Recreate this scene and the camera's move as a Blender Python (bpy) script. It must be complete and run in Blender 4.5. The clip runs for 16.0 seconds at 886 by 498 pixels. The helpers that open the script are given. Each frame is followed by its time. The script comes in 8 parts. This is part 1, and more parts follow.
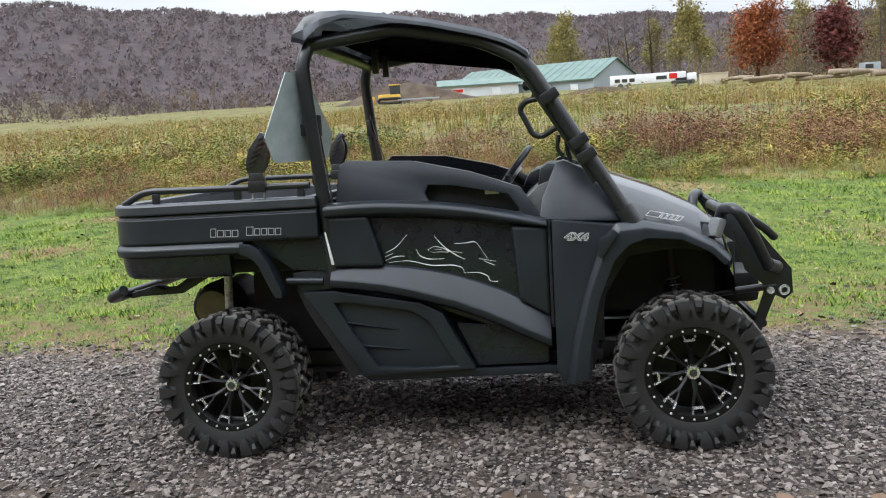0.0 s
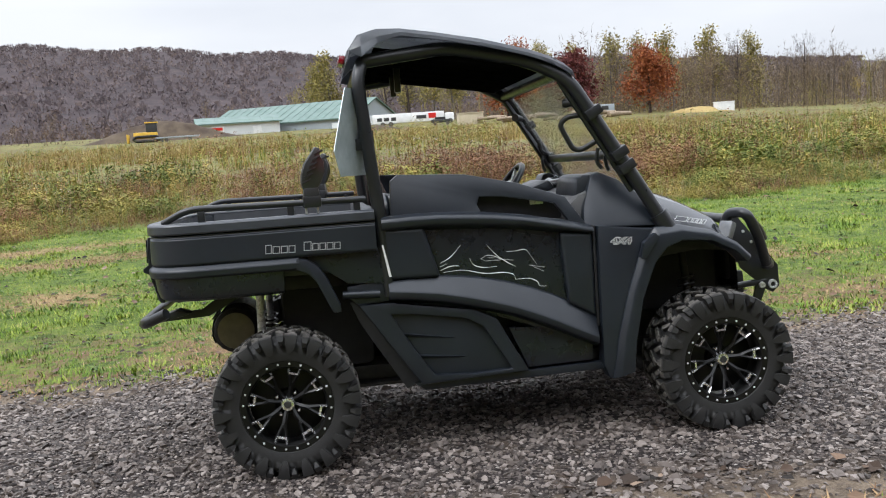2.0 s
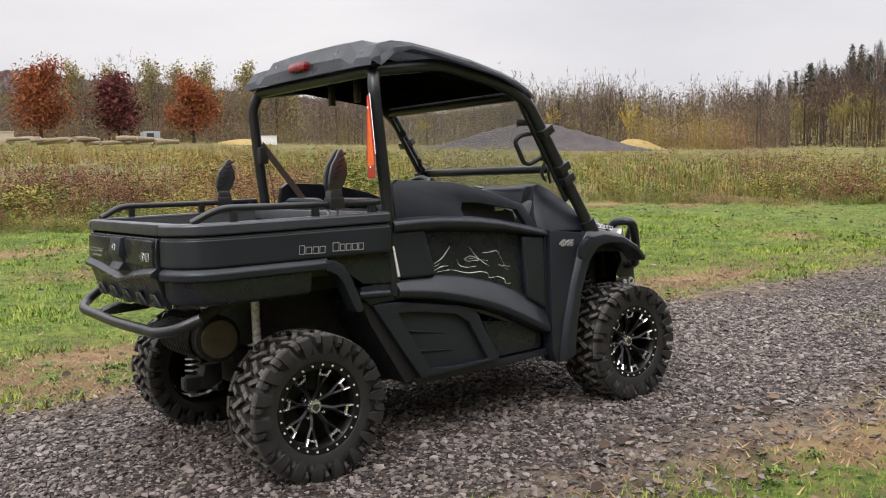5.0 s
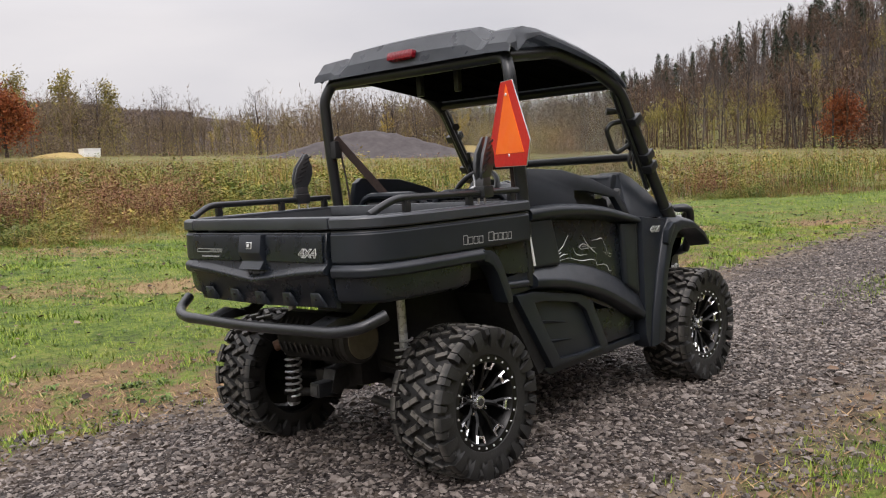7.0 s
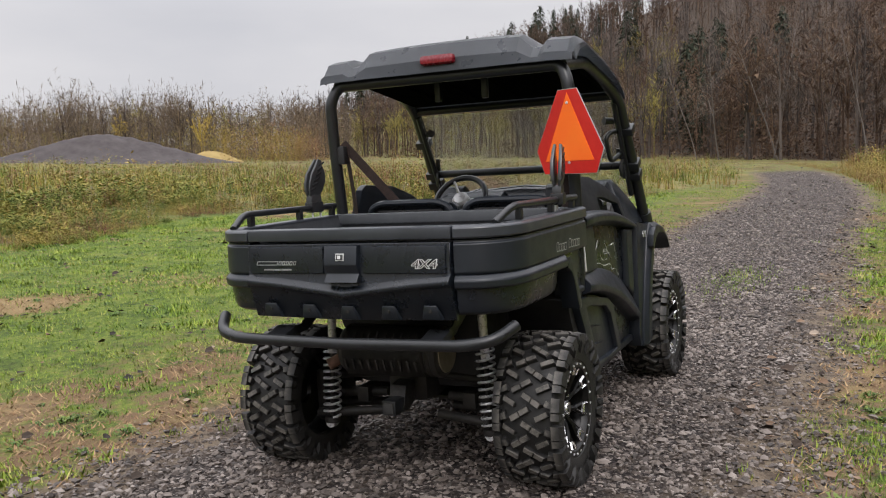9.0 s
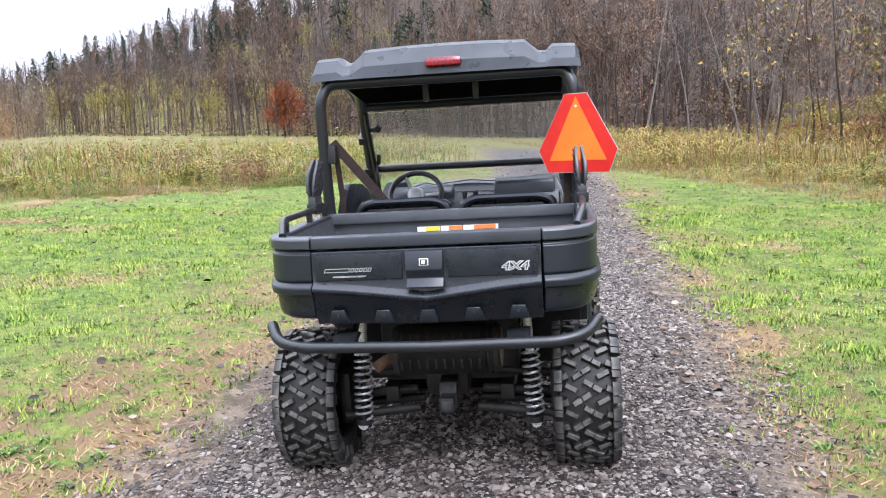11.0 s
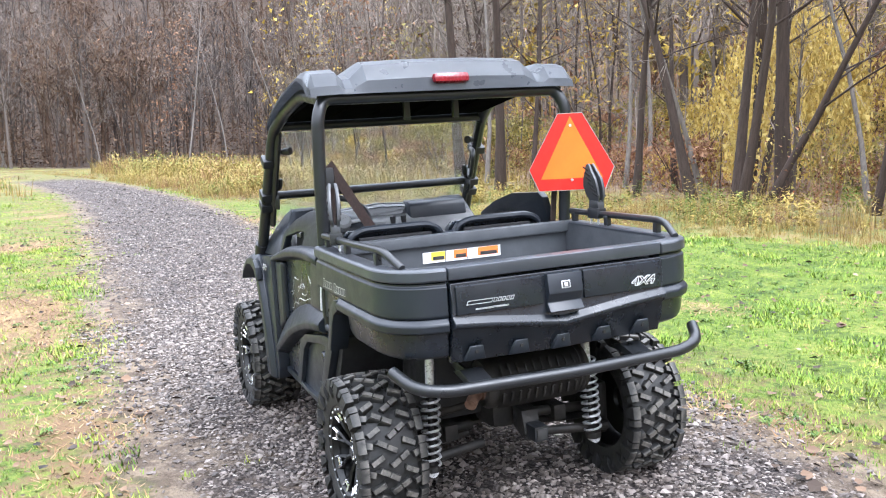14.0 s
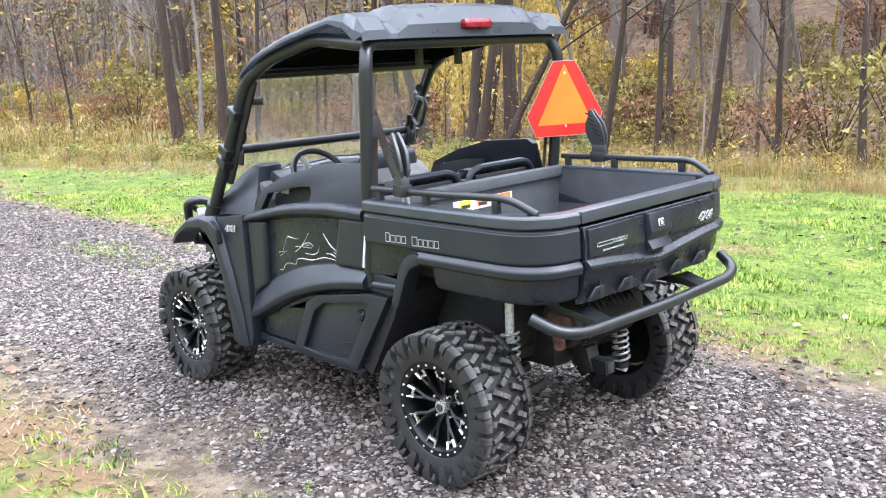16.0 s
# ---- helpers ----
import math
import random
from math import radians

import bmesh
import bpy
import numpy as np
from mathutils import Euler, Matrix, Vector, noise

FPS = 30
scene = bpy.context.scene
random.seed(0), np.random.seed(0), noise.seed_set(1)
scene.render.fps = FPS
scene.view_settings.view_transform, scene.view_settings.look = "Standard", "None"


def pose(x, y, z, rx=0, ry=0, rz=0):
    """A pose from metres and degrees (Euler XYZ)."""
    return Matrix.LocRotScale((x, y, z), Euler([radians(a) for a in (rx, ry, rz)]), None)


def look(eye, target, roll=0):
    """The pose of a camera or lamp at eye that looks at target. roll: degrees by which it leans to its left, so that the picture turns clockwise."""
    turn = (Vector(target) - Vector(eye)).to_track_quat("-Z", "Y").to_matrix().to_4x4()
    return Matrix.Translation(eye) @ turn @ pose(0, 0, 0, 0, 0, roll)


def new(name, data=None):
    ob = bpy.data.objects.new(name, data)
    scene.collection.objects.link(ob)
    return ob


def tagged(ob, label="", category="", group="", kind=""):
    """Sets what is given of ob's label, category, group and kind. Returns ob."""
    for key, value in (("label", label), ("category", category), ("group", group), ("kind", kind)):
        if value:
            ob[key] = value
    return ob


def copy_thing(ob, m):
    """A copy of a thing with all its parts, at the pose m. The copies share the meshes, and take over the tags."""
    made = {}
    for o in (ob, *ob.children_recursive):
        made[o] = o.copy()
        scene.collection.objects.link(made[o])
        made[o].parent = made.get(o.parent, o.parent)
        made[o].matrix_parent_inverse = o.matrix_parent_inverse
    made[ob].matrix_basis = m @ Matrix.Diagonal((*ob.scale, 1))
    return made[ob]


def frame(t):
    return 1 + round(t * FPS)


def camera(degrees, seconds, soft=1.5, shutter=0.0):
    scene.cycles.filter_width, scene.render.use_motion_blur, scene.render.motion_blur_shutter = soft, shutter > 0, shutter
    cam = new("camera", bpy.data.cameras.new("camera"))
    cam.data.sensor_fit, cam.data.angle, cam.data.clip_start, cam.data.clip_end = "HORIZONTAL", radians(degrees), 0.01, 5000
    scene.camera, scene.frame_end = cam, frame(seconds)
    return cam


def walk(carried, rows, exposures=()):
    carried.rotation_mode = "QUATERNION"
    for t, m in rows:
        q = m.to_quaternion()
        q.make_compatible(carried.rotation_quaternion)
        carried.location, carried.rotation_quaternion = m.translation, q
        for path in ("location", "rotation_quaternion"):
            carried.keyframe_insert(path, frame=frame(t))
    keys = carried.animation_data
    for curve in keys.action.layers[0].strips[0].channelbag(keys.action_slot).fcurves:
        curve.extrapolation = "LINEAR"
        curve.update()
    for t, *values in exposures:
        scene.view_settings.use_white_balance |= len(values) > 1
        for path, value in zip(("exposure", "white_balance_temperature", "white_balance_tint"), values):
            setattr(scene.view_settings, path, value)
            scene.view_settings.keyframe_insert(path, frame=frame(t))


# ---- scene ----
cam = camera(52.0, 16.0, 1.1)
PATH = [
    (0, (1.526, -4.361, 1.395), (1.225, -2.405, 1.108), -3.8),
    (0.5, (1.213, -4.423, 1.372), (1.022, -2.457, 1.059), -3.7),
    (1, (0.889, -4.503, 1.381), (0.818, -2.528, 1.073), -3.7),
    (1.5, (0.549, -4.567, 1.427), (0.696, -2.595, 1.13), -3.9),
    (2, (0.254, -4.538, 1.377), (0.489, -2.566, 1.138), -3.9),
    (2.5, (-0.101, -4.484, 1.396), (0.291, -2.538, 1.158), -3.3),
    (3, (-0.474, -4.457, 1.406), (0.071, -2.547, 1.178), -4.0),
    (3.5, (-0.847, -4.37, 1.394), (-0.182, -2.499, 1.155), -3.5),
    (4, (-1.176, -4.307, 1.379), (-0.309, -2.521, 1.138), -1.9),
    (6.5, (-2.501, -3.37, 1.34), (-1.1, -1.955, 1.146), -2.8),
    (7, (-2.728, -3.094, 1.316), (-1.272, -1.739, 1.108), -2.3),
    (7.5, (-2.933, -2.804, 1.317), (-1.415, -1.531, 1.04), -0.5),
    (8, (-3.029, -2.454, 1.316), (-1.439, -1.272, 1.041), 0.2),
    (8.5, (-3.219, -2.161, 1.313), (-1.524, -1.124, 1.091), -0.4),
    (9, (-3.462, -1.884, 1.363), (-1.678, -1.005, 1.15), -1.7),
    (11.5, (-4.007, -0.236, 1.545), (-2.032, -0.138, 1.243), -1.2),
    (12, (-4.032, 0.115, 1.574), (-2.059, 0.026, 1.26), -1.0),
    (12.5, (-3.879, 0.481, 1.575), (-1.916, 0.232, 1.282), -0.6),
    (13, (-3.813, 0.854, 1.555), (-1.889, 0.389, 1.268), 0.7),
    (13.5, (-3.654, 1.215, 1.536), (-1.786, 0.562, 1.249), -0.2),
    (14, (-3.448, 1.614, 1.531), (-1.611, 0.864, 1.282), -1.6),
    (14.5, (-3.288, 2.046, 1.533), (-1.558, 1.088, 1.234), -1.4),
    (15, (-3.073, 2.38, 1.501), (-1.446, 1.271, 1.15), -1.1),
    (15.5, (-2.805, 2.654, 1.512), (-1.262, 1.436, 1.144), -1.4),
    (16, (-2.559, 2.94, 1.55), (-1.115, 1.606, 1.181), -1.8),
]
walk(cam, [(t, look(eye, target, roll)) for t, eye, target, roll in PATH],
     [(0.0, 0.80, 6120, 9), (0.5, 0.95, 6120, 9), (1.0, 1.20, 6150, 10), (1.5, 1.04, 6150, 10), (2.0, 0.69, 6200, 11), (2.5, 0.46, 6120, 9), (3.0, 0.37, 6300, 11), (3.5, 0.56, 6600, 13), (4.0, 0.66, 6700, 14), (6.3, 0.43, 6700, 15), (7.0, 0.42, 6700, 16), (7.5, 0.74, 6600, 15), (8.0, 1.05, 6600, 15), (8.5, 0.70, 6550, 14), (9.0, 0.38, 6600, 14), (11.3, 1.57, 5780, 16), (13.0, 1.72, 5730, 15), (14.0, 1.89, 5800, 13), (16.0, 1.98, 5800, 13)])

# ---- world, sun ----
world = bpy.data.worlds.new("world")
scene.world = world
world.use_nodes = True
wn, wl = world.node_tree.nodes, world.node_tree.links
wn.clear()
sky = wn.new("ShaderNodeTexSky")
sky.sky_type = 'NISHITA'
sky.sun_disc = False
sky.sun_elevation, sky.sun_rotation = radians(38), radians(200)
sky.air_density, sky.dust_density = 1.0, 4.0
hsv = wn.new("ShaderNodeHueSaturation")
hsv.inputs["Saturation"].default_value = 0.12
wl.new(sky.outputs[0], hsv.inputs["Color"])
wtc = wn.new("ShaderNodeTexCoord")
wmap = wn.new("ShaderNodeMapping")
wmap.inputs["Scale"].default_value = (1.2, 1.2, 4.0)
wl.new(wtc.outputs["Generated"], wmap.inputs[0])
cloud = wn.new("ShaderNodeTexNoise")
cloud.inputs["Scale"].default_value, cloud.inputs["Detail"].default_value = 1.6, 6
wl.new(wmap.outputs[0], cloud.inputs["Vector"])
cramp = wn.new("ShaderNodeValToRGB")
cramp.color_ramp.elements[0].position, cramp.color_ramp.elements[0].color = 0.3, (0.722, 0.755, 0.808, 1)
cramp.color_ramp.elements[1].position, cramp.color_ramp.elements[1].color = 0.7, (0.96, 0.977, 0.993, 1)
wl.new(cloud.outputs[0], cramp.inputs[0])
cscale = wn.new("ShaderNodeVectorMath")
cscale.operation = 'SCALE'
wl.new(cramp.outputs[0], cscale.inputs[0])
wsep = wn.new("ShaderNodeSeparateXYZ")
wl.new(wtc.outputs["Generated"], wsep.inputs[0])
wgrad = wn.new("ShaderNodeMapRange")
wgrad.inputs[1].default_value, wgrad.inputs[2].default_value = 0.15, 1.0
wgrad.inputs[3].default_value, wgrad.inputs[4].default_value = 6.5, 25.5
wl.new(wsep.outputs[2], wgrad.inputs[0])
wl.new(wgrad.outputs[0], cscale.inputs["Scale"])
wmix = wn.new("ShaderNodeMix")
wmix.data_type = 'RGBA'
wmix.inputs[0].default_value = 0.9
wl.new(hsv.outputs[0], wmix.inputs[6])
wl.new(cscale.outputs[0], wmix.inputs[7])
bg = wn.new("ShaderNodeBackground")
bg.inputs["Strength"].default_value = 0.1
wl.new(wmix.outputs[2], bg.inputs[0])
wout = wn.new("ShaderNodeOutputWorld")
wl.new(bg.outputs[0], wout.inputs[0])
sun_data = bpy.data.lights.new("sun", 'SUN')
sun_data.energy, sun_data.angle, sun_data.color = 1.0, radians(25), (1.0, 0.985, 0.96)
sun = new("sun", sun_data)
sun.matrix_world = look((-13, -6, 18), (0, 0, 0))


# ---- materials ----
def material(name):
    m = bpy.data.materials.new(name)
    m.use_nodes = True
    nt = m.node_tree
    return m, nt, nt.nodes["Principled BSDF"]


def noise_node(nt, scale, detail=4, rough=0.6, vec=None):
    n = nt.nodes.new("ShaderNodeTexNoise")
    n.inputs["Scale"].default_value, n.inputs["Detail"].default_value, n.inputs["Roughness"].default_value = scale, detail, rough
    if vec is None:
        tc = nt.nodes.new("ShaderNodeTexCoord")
        vec = tc.outputs["Object"]
    nt.links.new(vec, n.inputs["Vector"])
    return n.outputs[0]


def ramp(nt, fac, *stops):
    r = nt.nodes.new("ShaderNodeValToRGB")
    e = r.color_ramp.elements
    while len(e) < len(stops):
        e.new(0.5)
    for el, (p, c) in zip(e, stops):
        el.position, el.color = p, (*c, 1)
    nt.links.new(fac, r.inputs[0])
    return r.outputs[0]


def mixc(nt, fac, a, b, blend='MIX'):
    n = nt.nodes.new("ShaderNodeMix")
    n.data_type, n.blend_type = 'RGBA', blend
    for sock, v in ((n.inputs[0], fac), (n.inputs[6], a), (n.inputs[7], b)):
        if isinstance(v, (int, float)):
            sock.default_value = v
        elif isinstance(v, tuple):
            sock.default_value = (*v, 1)
        else:
            nt.links.new(v, sock)
    return n.outputs[2]


def calc(nt, op, a, b=None, c=None):
    n = nt.nodes.new("ShaderNodeMath")
    n.operation = op
    for i, v in enumerate((a, b, c)):
        if v is None:
            continue
        if isinstance(v, (int, float)):
            n.inputs[i].default_value = v
        else:
            nt.links.new(v, n.inputs[i])
    return n.outputs[0]


def step(nt, v, lo, hi):
    n = nt.nodes.new("ShaderNodeMapRange")
    n.interpolation_type = 'SMOOTHSTEP'
    n.inputs[1].default_value, n.inputs[2].default_value = lo, hi
    nt.links.new(v, n.inputs[0])
    return n.outputs[0]


def bump(nt, bsdf, height, strength, distance):
    b = nt.nodes.new("ShaderNodeBump")
    b.inputs["Strength"].default_value, b.inputs["Distance"].default_value = strength, distance
    nt.links.new(height, b.inputs["Height"])
    nt.links.new(b.outputs[0], bsdf.inputs["Normal"])


def plain(name, lo, hi, rough=0.6, metal=0.0, scale=8.0, grain=0.0, grain_scale=300.0, spec=0.5, rvar=0.1, coat=0.0):
    """A surface that wavers between two colours, with uneven gloss and a fine grain."""
    m, nt, b = material(name)
    n = noise_node(nt, scale, 6)
    nt.links.new(ramp(nt, n, (0.3, lo), (0.7, hi)), b.inputs["Base Color"])
    r = step(nt, noise_node(nt, scale * 2.7, 5), 0.25, 0.75)
    nt.links.new(calc(nt, 'MULTIPLY_ADD', r, rvar * 2, rough - rvar), b.inputs["Roughness"])
    b.inputs["Metallic"].default_value = metal
    b.inputs["Specular IOR Level"].default_value = spec
    b.inputs["Coat Weight"].default_value = coat
    if grain:
        bump(nt, b, noise_node(nt, grain_scale, 2), grain, 0.002)
    return m


M_PLASTIC = plain("black_plastic", (0.0092, 0.0122, 0.0176), (0.0138, 0.0178, 0.0248), 0.37, 0, 5, 0.10, 420, 0.5, 0.06)
M_PLASTIC_SMOOTH = plain("smooth_black_plastic", (0.0072, 0.0096, 0.0140), (0.0115, 0.0148, 0.0205), 0.30, 0, 6, 0.06, 500, 0.5, 0.08)
M_HOOD = plain("hood_plastic", (0.011, 0.013, 0.017), (0.017, 0.020, 0.025), 0.15, 0, 6, 0.05, 500, 0.6, 0.05, 0.35)
M_ROOF = plain("roof_plastic", (0.056, 0.064, 0.077), (0.077, 0.086, 0.102), 0.32, 0, 4, 0.10, 350, 0.95, 0.06)
M_INNER = plain("dark_inner_plastic", (0.012, 0.012, 0.0135), (0.020, 0.020, 0.021), 0.62, 0, 9, 0.2, 300, 0.4)
# roof lining: shade under the roof put into a near-black, gloss-free colour
M_UNDER = plain("shaded_roof_lining", (0.003, 0.003, 0.0035), (0.006, 0.006, 0.0065), 0.9, 0, 9, 0.1, 300, 0.0)
M_BED = plain("bed_liner", (0.050, 0.054, 0.060), (0.074, 0.079, 0.086), 0.5, 0, 7, 0.35, 260, 0.45)
M_TUBE = plain("powder_coated_steel", (0.011, 0.012, 0.014), (0.016, 0.0175, 0.020), 0.34, 0, 9, 0.12, 420, 0.5, 0.07)
M_CHASSIS = plain("chassis_steel", (0.013, 0.013, 0.013), (0.034, 0.030, 0.027), 0.55, 0.2, 14, 0.3, 150, 0.4)
M_STEEL = plain("bright_steel", (0.55, 0.56, 0.57), (0.72, 0.73, 0.74), 0.3, 0.35, 20, 0.0, 100, 0.5, 0.1)
M_SPRING = plain("spring_steel", (0.38, 0.385, 0.39), (0.56, 0.565, 0.57), 0.32, 0.4, 25, 0.0, 100, 0.5, 0.1)
M_RIM = plain("gloss_black_rim", (0.004, 0.004, 0.004), (0.008, 0.008, 0.008), 0.36, 0, 10, 0, 1, 0.3, 0.06)
M_CHROME = plain("machined_metal", (0.66, 0.67, 0.68), (0.82, 0.82, 0.83), 0.24, 0.85, 30, 0, 1, 0.5, 0.08)
M_RUST = plain("rusty_steel", (0.085, 0.042, 0.028), (0.19, 0.115, 0.08), 0.8, 0.3, 30, 0.5, 120, 0.3)
M_DECAL = plain("light_grey_decal", (0.55, 0.56, 0.55), (0.68, 0.69, 0.68), 0.4, 0, 30)
M_STRIP = plain("white_strip", (0.70, 0.70, 0.70), (0.80, 0.80, 0.80), 0.4, 0, 30)
M_REDLENS = plain("red_lens", (0.14, 0.002, 0.007), (0.20, 0.004, 0.012), 0.25, 0, 30, coat=0.2)
M_TRI_RED = plain("red_reflective_border", (0.52, 0.012, 0.008), (0.60, 0.02, 0.012), 0.4, 0, 20)
M_TRI_ORANGE = plain("fluorescent_orange", (0.98, 0.145, 0.007), (1.0, 0.185, 0.010), 0.5, 0, 6)
M_TRI_BACK = plain("bare_aluminium", (0.36, 0.42, 0.43), (0.50, 0.56, 0.57), 0.45, 0.6, 12)
M_GLOVE = plain("dash_grey", (0.06, 0.06, 0.062), (0.10, 0.10, 0.10), 0.5, 0, 10, 0.2, 300)
M_MUFFLER = plain("browned_steel", (0.13, 0.115, 0.075), (0.24, 0.21, 0.145), 0.45, 0.5, 9, 0.1, 200)
M_REST = plain("grey_black_rubber", (0.020, 0.0215, 0.024), (0.036, 0.038, 0.042), 0.34, 0, 12, 0.1, 300, 0.6, 0.06)
# paler black plastic: sky sheen on the bed rails put into the colour
M_CAP = plain("sky_lit_black_plastic", (0.026, 0.030, 0.037), (0.038, 0.043, 0.052), 0.34, 0, 6, 0.1, 400, 0.6, 0.06)
M_BELT = plain("seat_belt_webbing", (0.020, 0.012, 0.010), (0.045, 0.026, 0.022), 0.75, 0, 60)
M_SILVER = plain("silver_plastic", (0.38, 0.38, 0.38), (0.52, 0.52, 0.52), 0.35, 0.6, 20)
M_WHITE = plain("white_paint", (0.66, 0.67, 0.67), (0.80, 0.80, 0.80), 0.5, 0, 2)
M_YELLOW = plain("yellow_label", (0.75, 0.55, 0.03), (0.85, 0.65, 0.06), 0.5, 0, 20)
M_ORANGE = plain("orange_label", (0.75, 0.17, 0.03), (0.85, 0.24, 0.05), 0.5, 0, 20)
M_DARK = plain("dark_print", (0.02, 0.02, 0.02), (0.04, 0.04, 0.04), 0.5, 0, 20)
M_LAMP = plain("lamp_lens", (0.10, 0.105, 0.11), (0.22, 0.225, 0.23), 0.08, 0, 10, spec=0.8)


def rubber():
    m, nt, b = material("tyre_rubber")
    n = noise_node(nt, 18, 8, 0.7)
    c = ramp(nt, n, (0.3, (0.011, 0.011, 0.011)), (0.6, (0.017, 0.0165, 0.016)), (0.8, (0.034, 0.031, 0.027)))
    tc = nt.nodes.new("ShaderNodeTexCoord")
    sp = nt.nodes.new("ShaderNodeSeparateXYZ")
    nt.links.new(tc.outputs["Object"], sp.inputs[0])
    rad = calc(nt, 'SQRT', calc(nt, 'ADD', calc(nt, 'POWER', sp.outputs[0], 2.0), calc(nt, 'POWER', sp.outputs[2], 2.0)))
    worn = calc(nt, 'MULTIPLY', step(nt, rad, 0.305, 0.312), step(nt, noise_node(nt, 25, 6, 0.7), 0.25, 0.6))
    dusty = ramp(nt, noise_node(nt, 9, 6, 0.7), (0.3, (0.060, 0.056, 0.051)), (0.7, (0.17, 0.157, 0.138)))
    nt.links.new(mixc(nt, worn, c, dusty), b.inputs["Base Color"])
    b.inputs["Roughness"].default_value = 0.62
    bump(nt, b, noise_node(nt, 120, 4), 0.3, 0.004)
    return m


M_RUBBER = rubber()


def glass():
    m, nt, b = material("scuffed_windscreen")
    b.inputs["Transmission Weight"].default_value = 0.90
    b.inputs["IOR"].default_value = 1.05
    b.inputs["Base Color"].default_value = (0.86, 0.88, 0.88, 1)
    nt.links.new(ramp(nt, noise_node(nt, 6, 5), (0.35, (0.0, 0.0, 0.0)), (0.8, (0.06, 0.06, 0.06))), b.inputs["Roughness"])
    return m


M_GLASS = glass()


def island(name, stops, rough=0.85, scale=3.0, vary=0.4, bumps=0.0, spec=0.3, bscale=60.0, clump=0.0):
    """Colour by loose piece, with a slow drift over the place."""
    m, nt, b = material(name)
    g = nt.nodes.new("ShaderNodeNewGeometry")
    tc = nt.nodes.new("ShaderNodeTexCoord")
    n = noise_node(nt, scale, 4, 0.6, tc.outputs["Object"])
    f = calc(nt, 'ADD', calc(nt, 'MULTIPLY', g.outputs["Random Per Island"], 1 - vary), calc(nt, 'MULTIPLY', n, vary))
    if clump:
        plants = calc(nt, 'SUBTRACT', noise_node(nt, 1.3, 3, 0.6, tc.outputs["Object"]), 0.5)
        f = calc(nt, 'ADD', f, calc(nt, 'MULTIPLY', plants, clump))
    nt.links.new(ramp(nt, f, *stops), b.inputs["Base Color"])
    b.inputs["Roughness"].default_value, b.inputs["Specular IOR Level"].default_value = rough, spec
    if bumps:
        bump(nt, b, noise_node(nt, bscale, 4), bumps, 0.01)
    return m


M_STONE = island("gravel_stone", [(0.12, (0.024, 0.020, 0.018)), (0.34, (0.075, 0.061, 0.053)), (0.56, (0.150, 0.124, 0.108)), (0.76, (0.235, 0.200, 0.177)), (0.93, (0.38, 0.335, 0.30))], 0.62, 0.9, 0.38, 0.4, 0.4, 90)
def lawn_blades():
    m, nt, b = material("grass_blade")
    g = nt.nodes.new("ShaderNodeNewGeometry")
    patch_a = step(nt, noise_node(nt, 1.7, 4, 0.6, g.outputs["Position"]), 0.36, 0.64)
    patch_b = step(nt, noise_node(nt, 7.5, 4, 0.65, g.outputs["Position"]), 0.36, 0.64)
    f = calc(nt, 'ADD', calc(nt, 'MULTIPLY', g.outputs["Random Per Island"], 0.34), calc(nt, 'ADD', calc(nt, 'MULTIPLY', patch_a, 0.34), calc(nt, 'MULTIPLY', patch_b, 0.32)))
    nt.links.new(ramp(nt, f, (0.10, (0.048, 0.102, 0.013)), (0.30, (0.110, 0.190, 0.020)), (0.52, (0.190, 0.280, 0.030)), (0.74, (0.305, 0.358, 0.056)), (0.97, (0.49, 0.42, 0.165))), b.inputs["Base Color"])
    b.inputs["Roughness"].default_value, b.inputs["Specular IOR Level"].default_value = 0.6, 0.3
    return m


M_BLADE = lawn_blades()
M_BLADE_DARK = island("dark_broad_leaf", [(0.2, (0.040, 0.085, 0.014)), (0.5, (0.085, 0.150, 0.025)), (0.8, (0.17, 0.22, 0.045))], 0.5, 2.0, 0.4)
M_WEED_GREEN = island("weed_green", [(0.27, (0.048, 0.082, 0.011)), (0.42, (0.108, 0.145, 0.022)), (0.56, (0.20, 0.200, 0.038)), (0.72, (0.35, 0.27, 0.062))], 0.8, 0.22, 0.72, clump=0.95)
M_WEED_GOLD = island("weed_gold", [(0.25, (0.16, 0.115, 0.024)), (0.5, (0.27, 0.195, 0.042)), (0.75, (0.40, 0.30, 0.085))], 0.8, 0.3, 0.5, clump=0.6)
M_WEED_BROWN = island("weed_brown", [(0.25, (0.060, 0.030, 0.017)), (0.5, (0.160, 0.070, 0.036)), (0.75, (0.30, 0.165, 0.082))], 0.85, 0.22, 0.65, clump=0.95)
M_WEED_STRAW = island("weed_straw", [(0.15, (0.13, 0.088, 0.024)), (0.5, (0.25, 0.175, 0.050)), (0.85, (0.38, 0.29, 0.115))], 0.85, 0.5, 0.4, clump=0.6)
M_FLUFF = island("pale_seed_fluff", [(0.2, (0.20, 0.17, 0.13)), (0.6, (0.33, 0.29, 0.23)), (0.9, (0.46, 0.42, 0.36))], 0.95, 0.5, 0.3)
M_SEED = island("dark_seed_heads", [(0.2, (0.020, 0.014, 0.011)), (0.8, (0.060, 0.042, 0.030))], 0.9, 0.5, 0.3)
M_THATCH = island("dead_grass", [(0.15, (0.13, 0.070, 0.036)), (0.5, (0.25, 0.150, 0.076)), (0.85, (0.42, 0.30, 0.16))], 0.85, 0.8, 0.4)
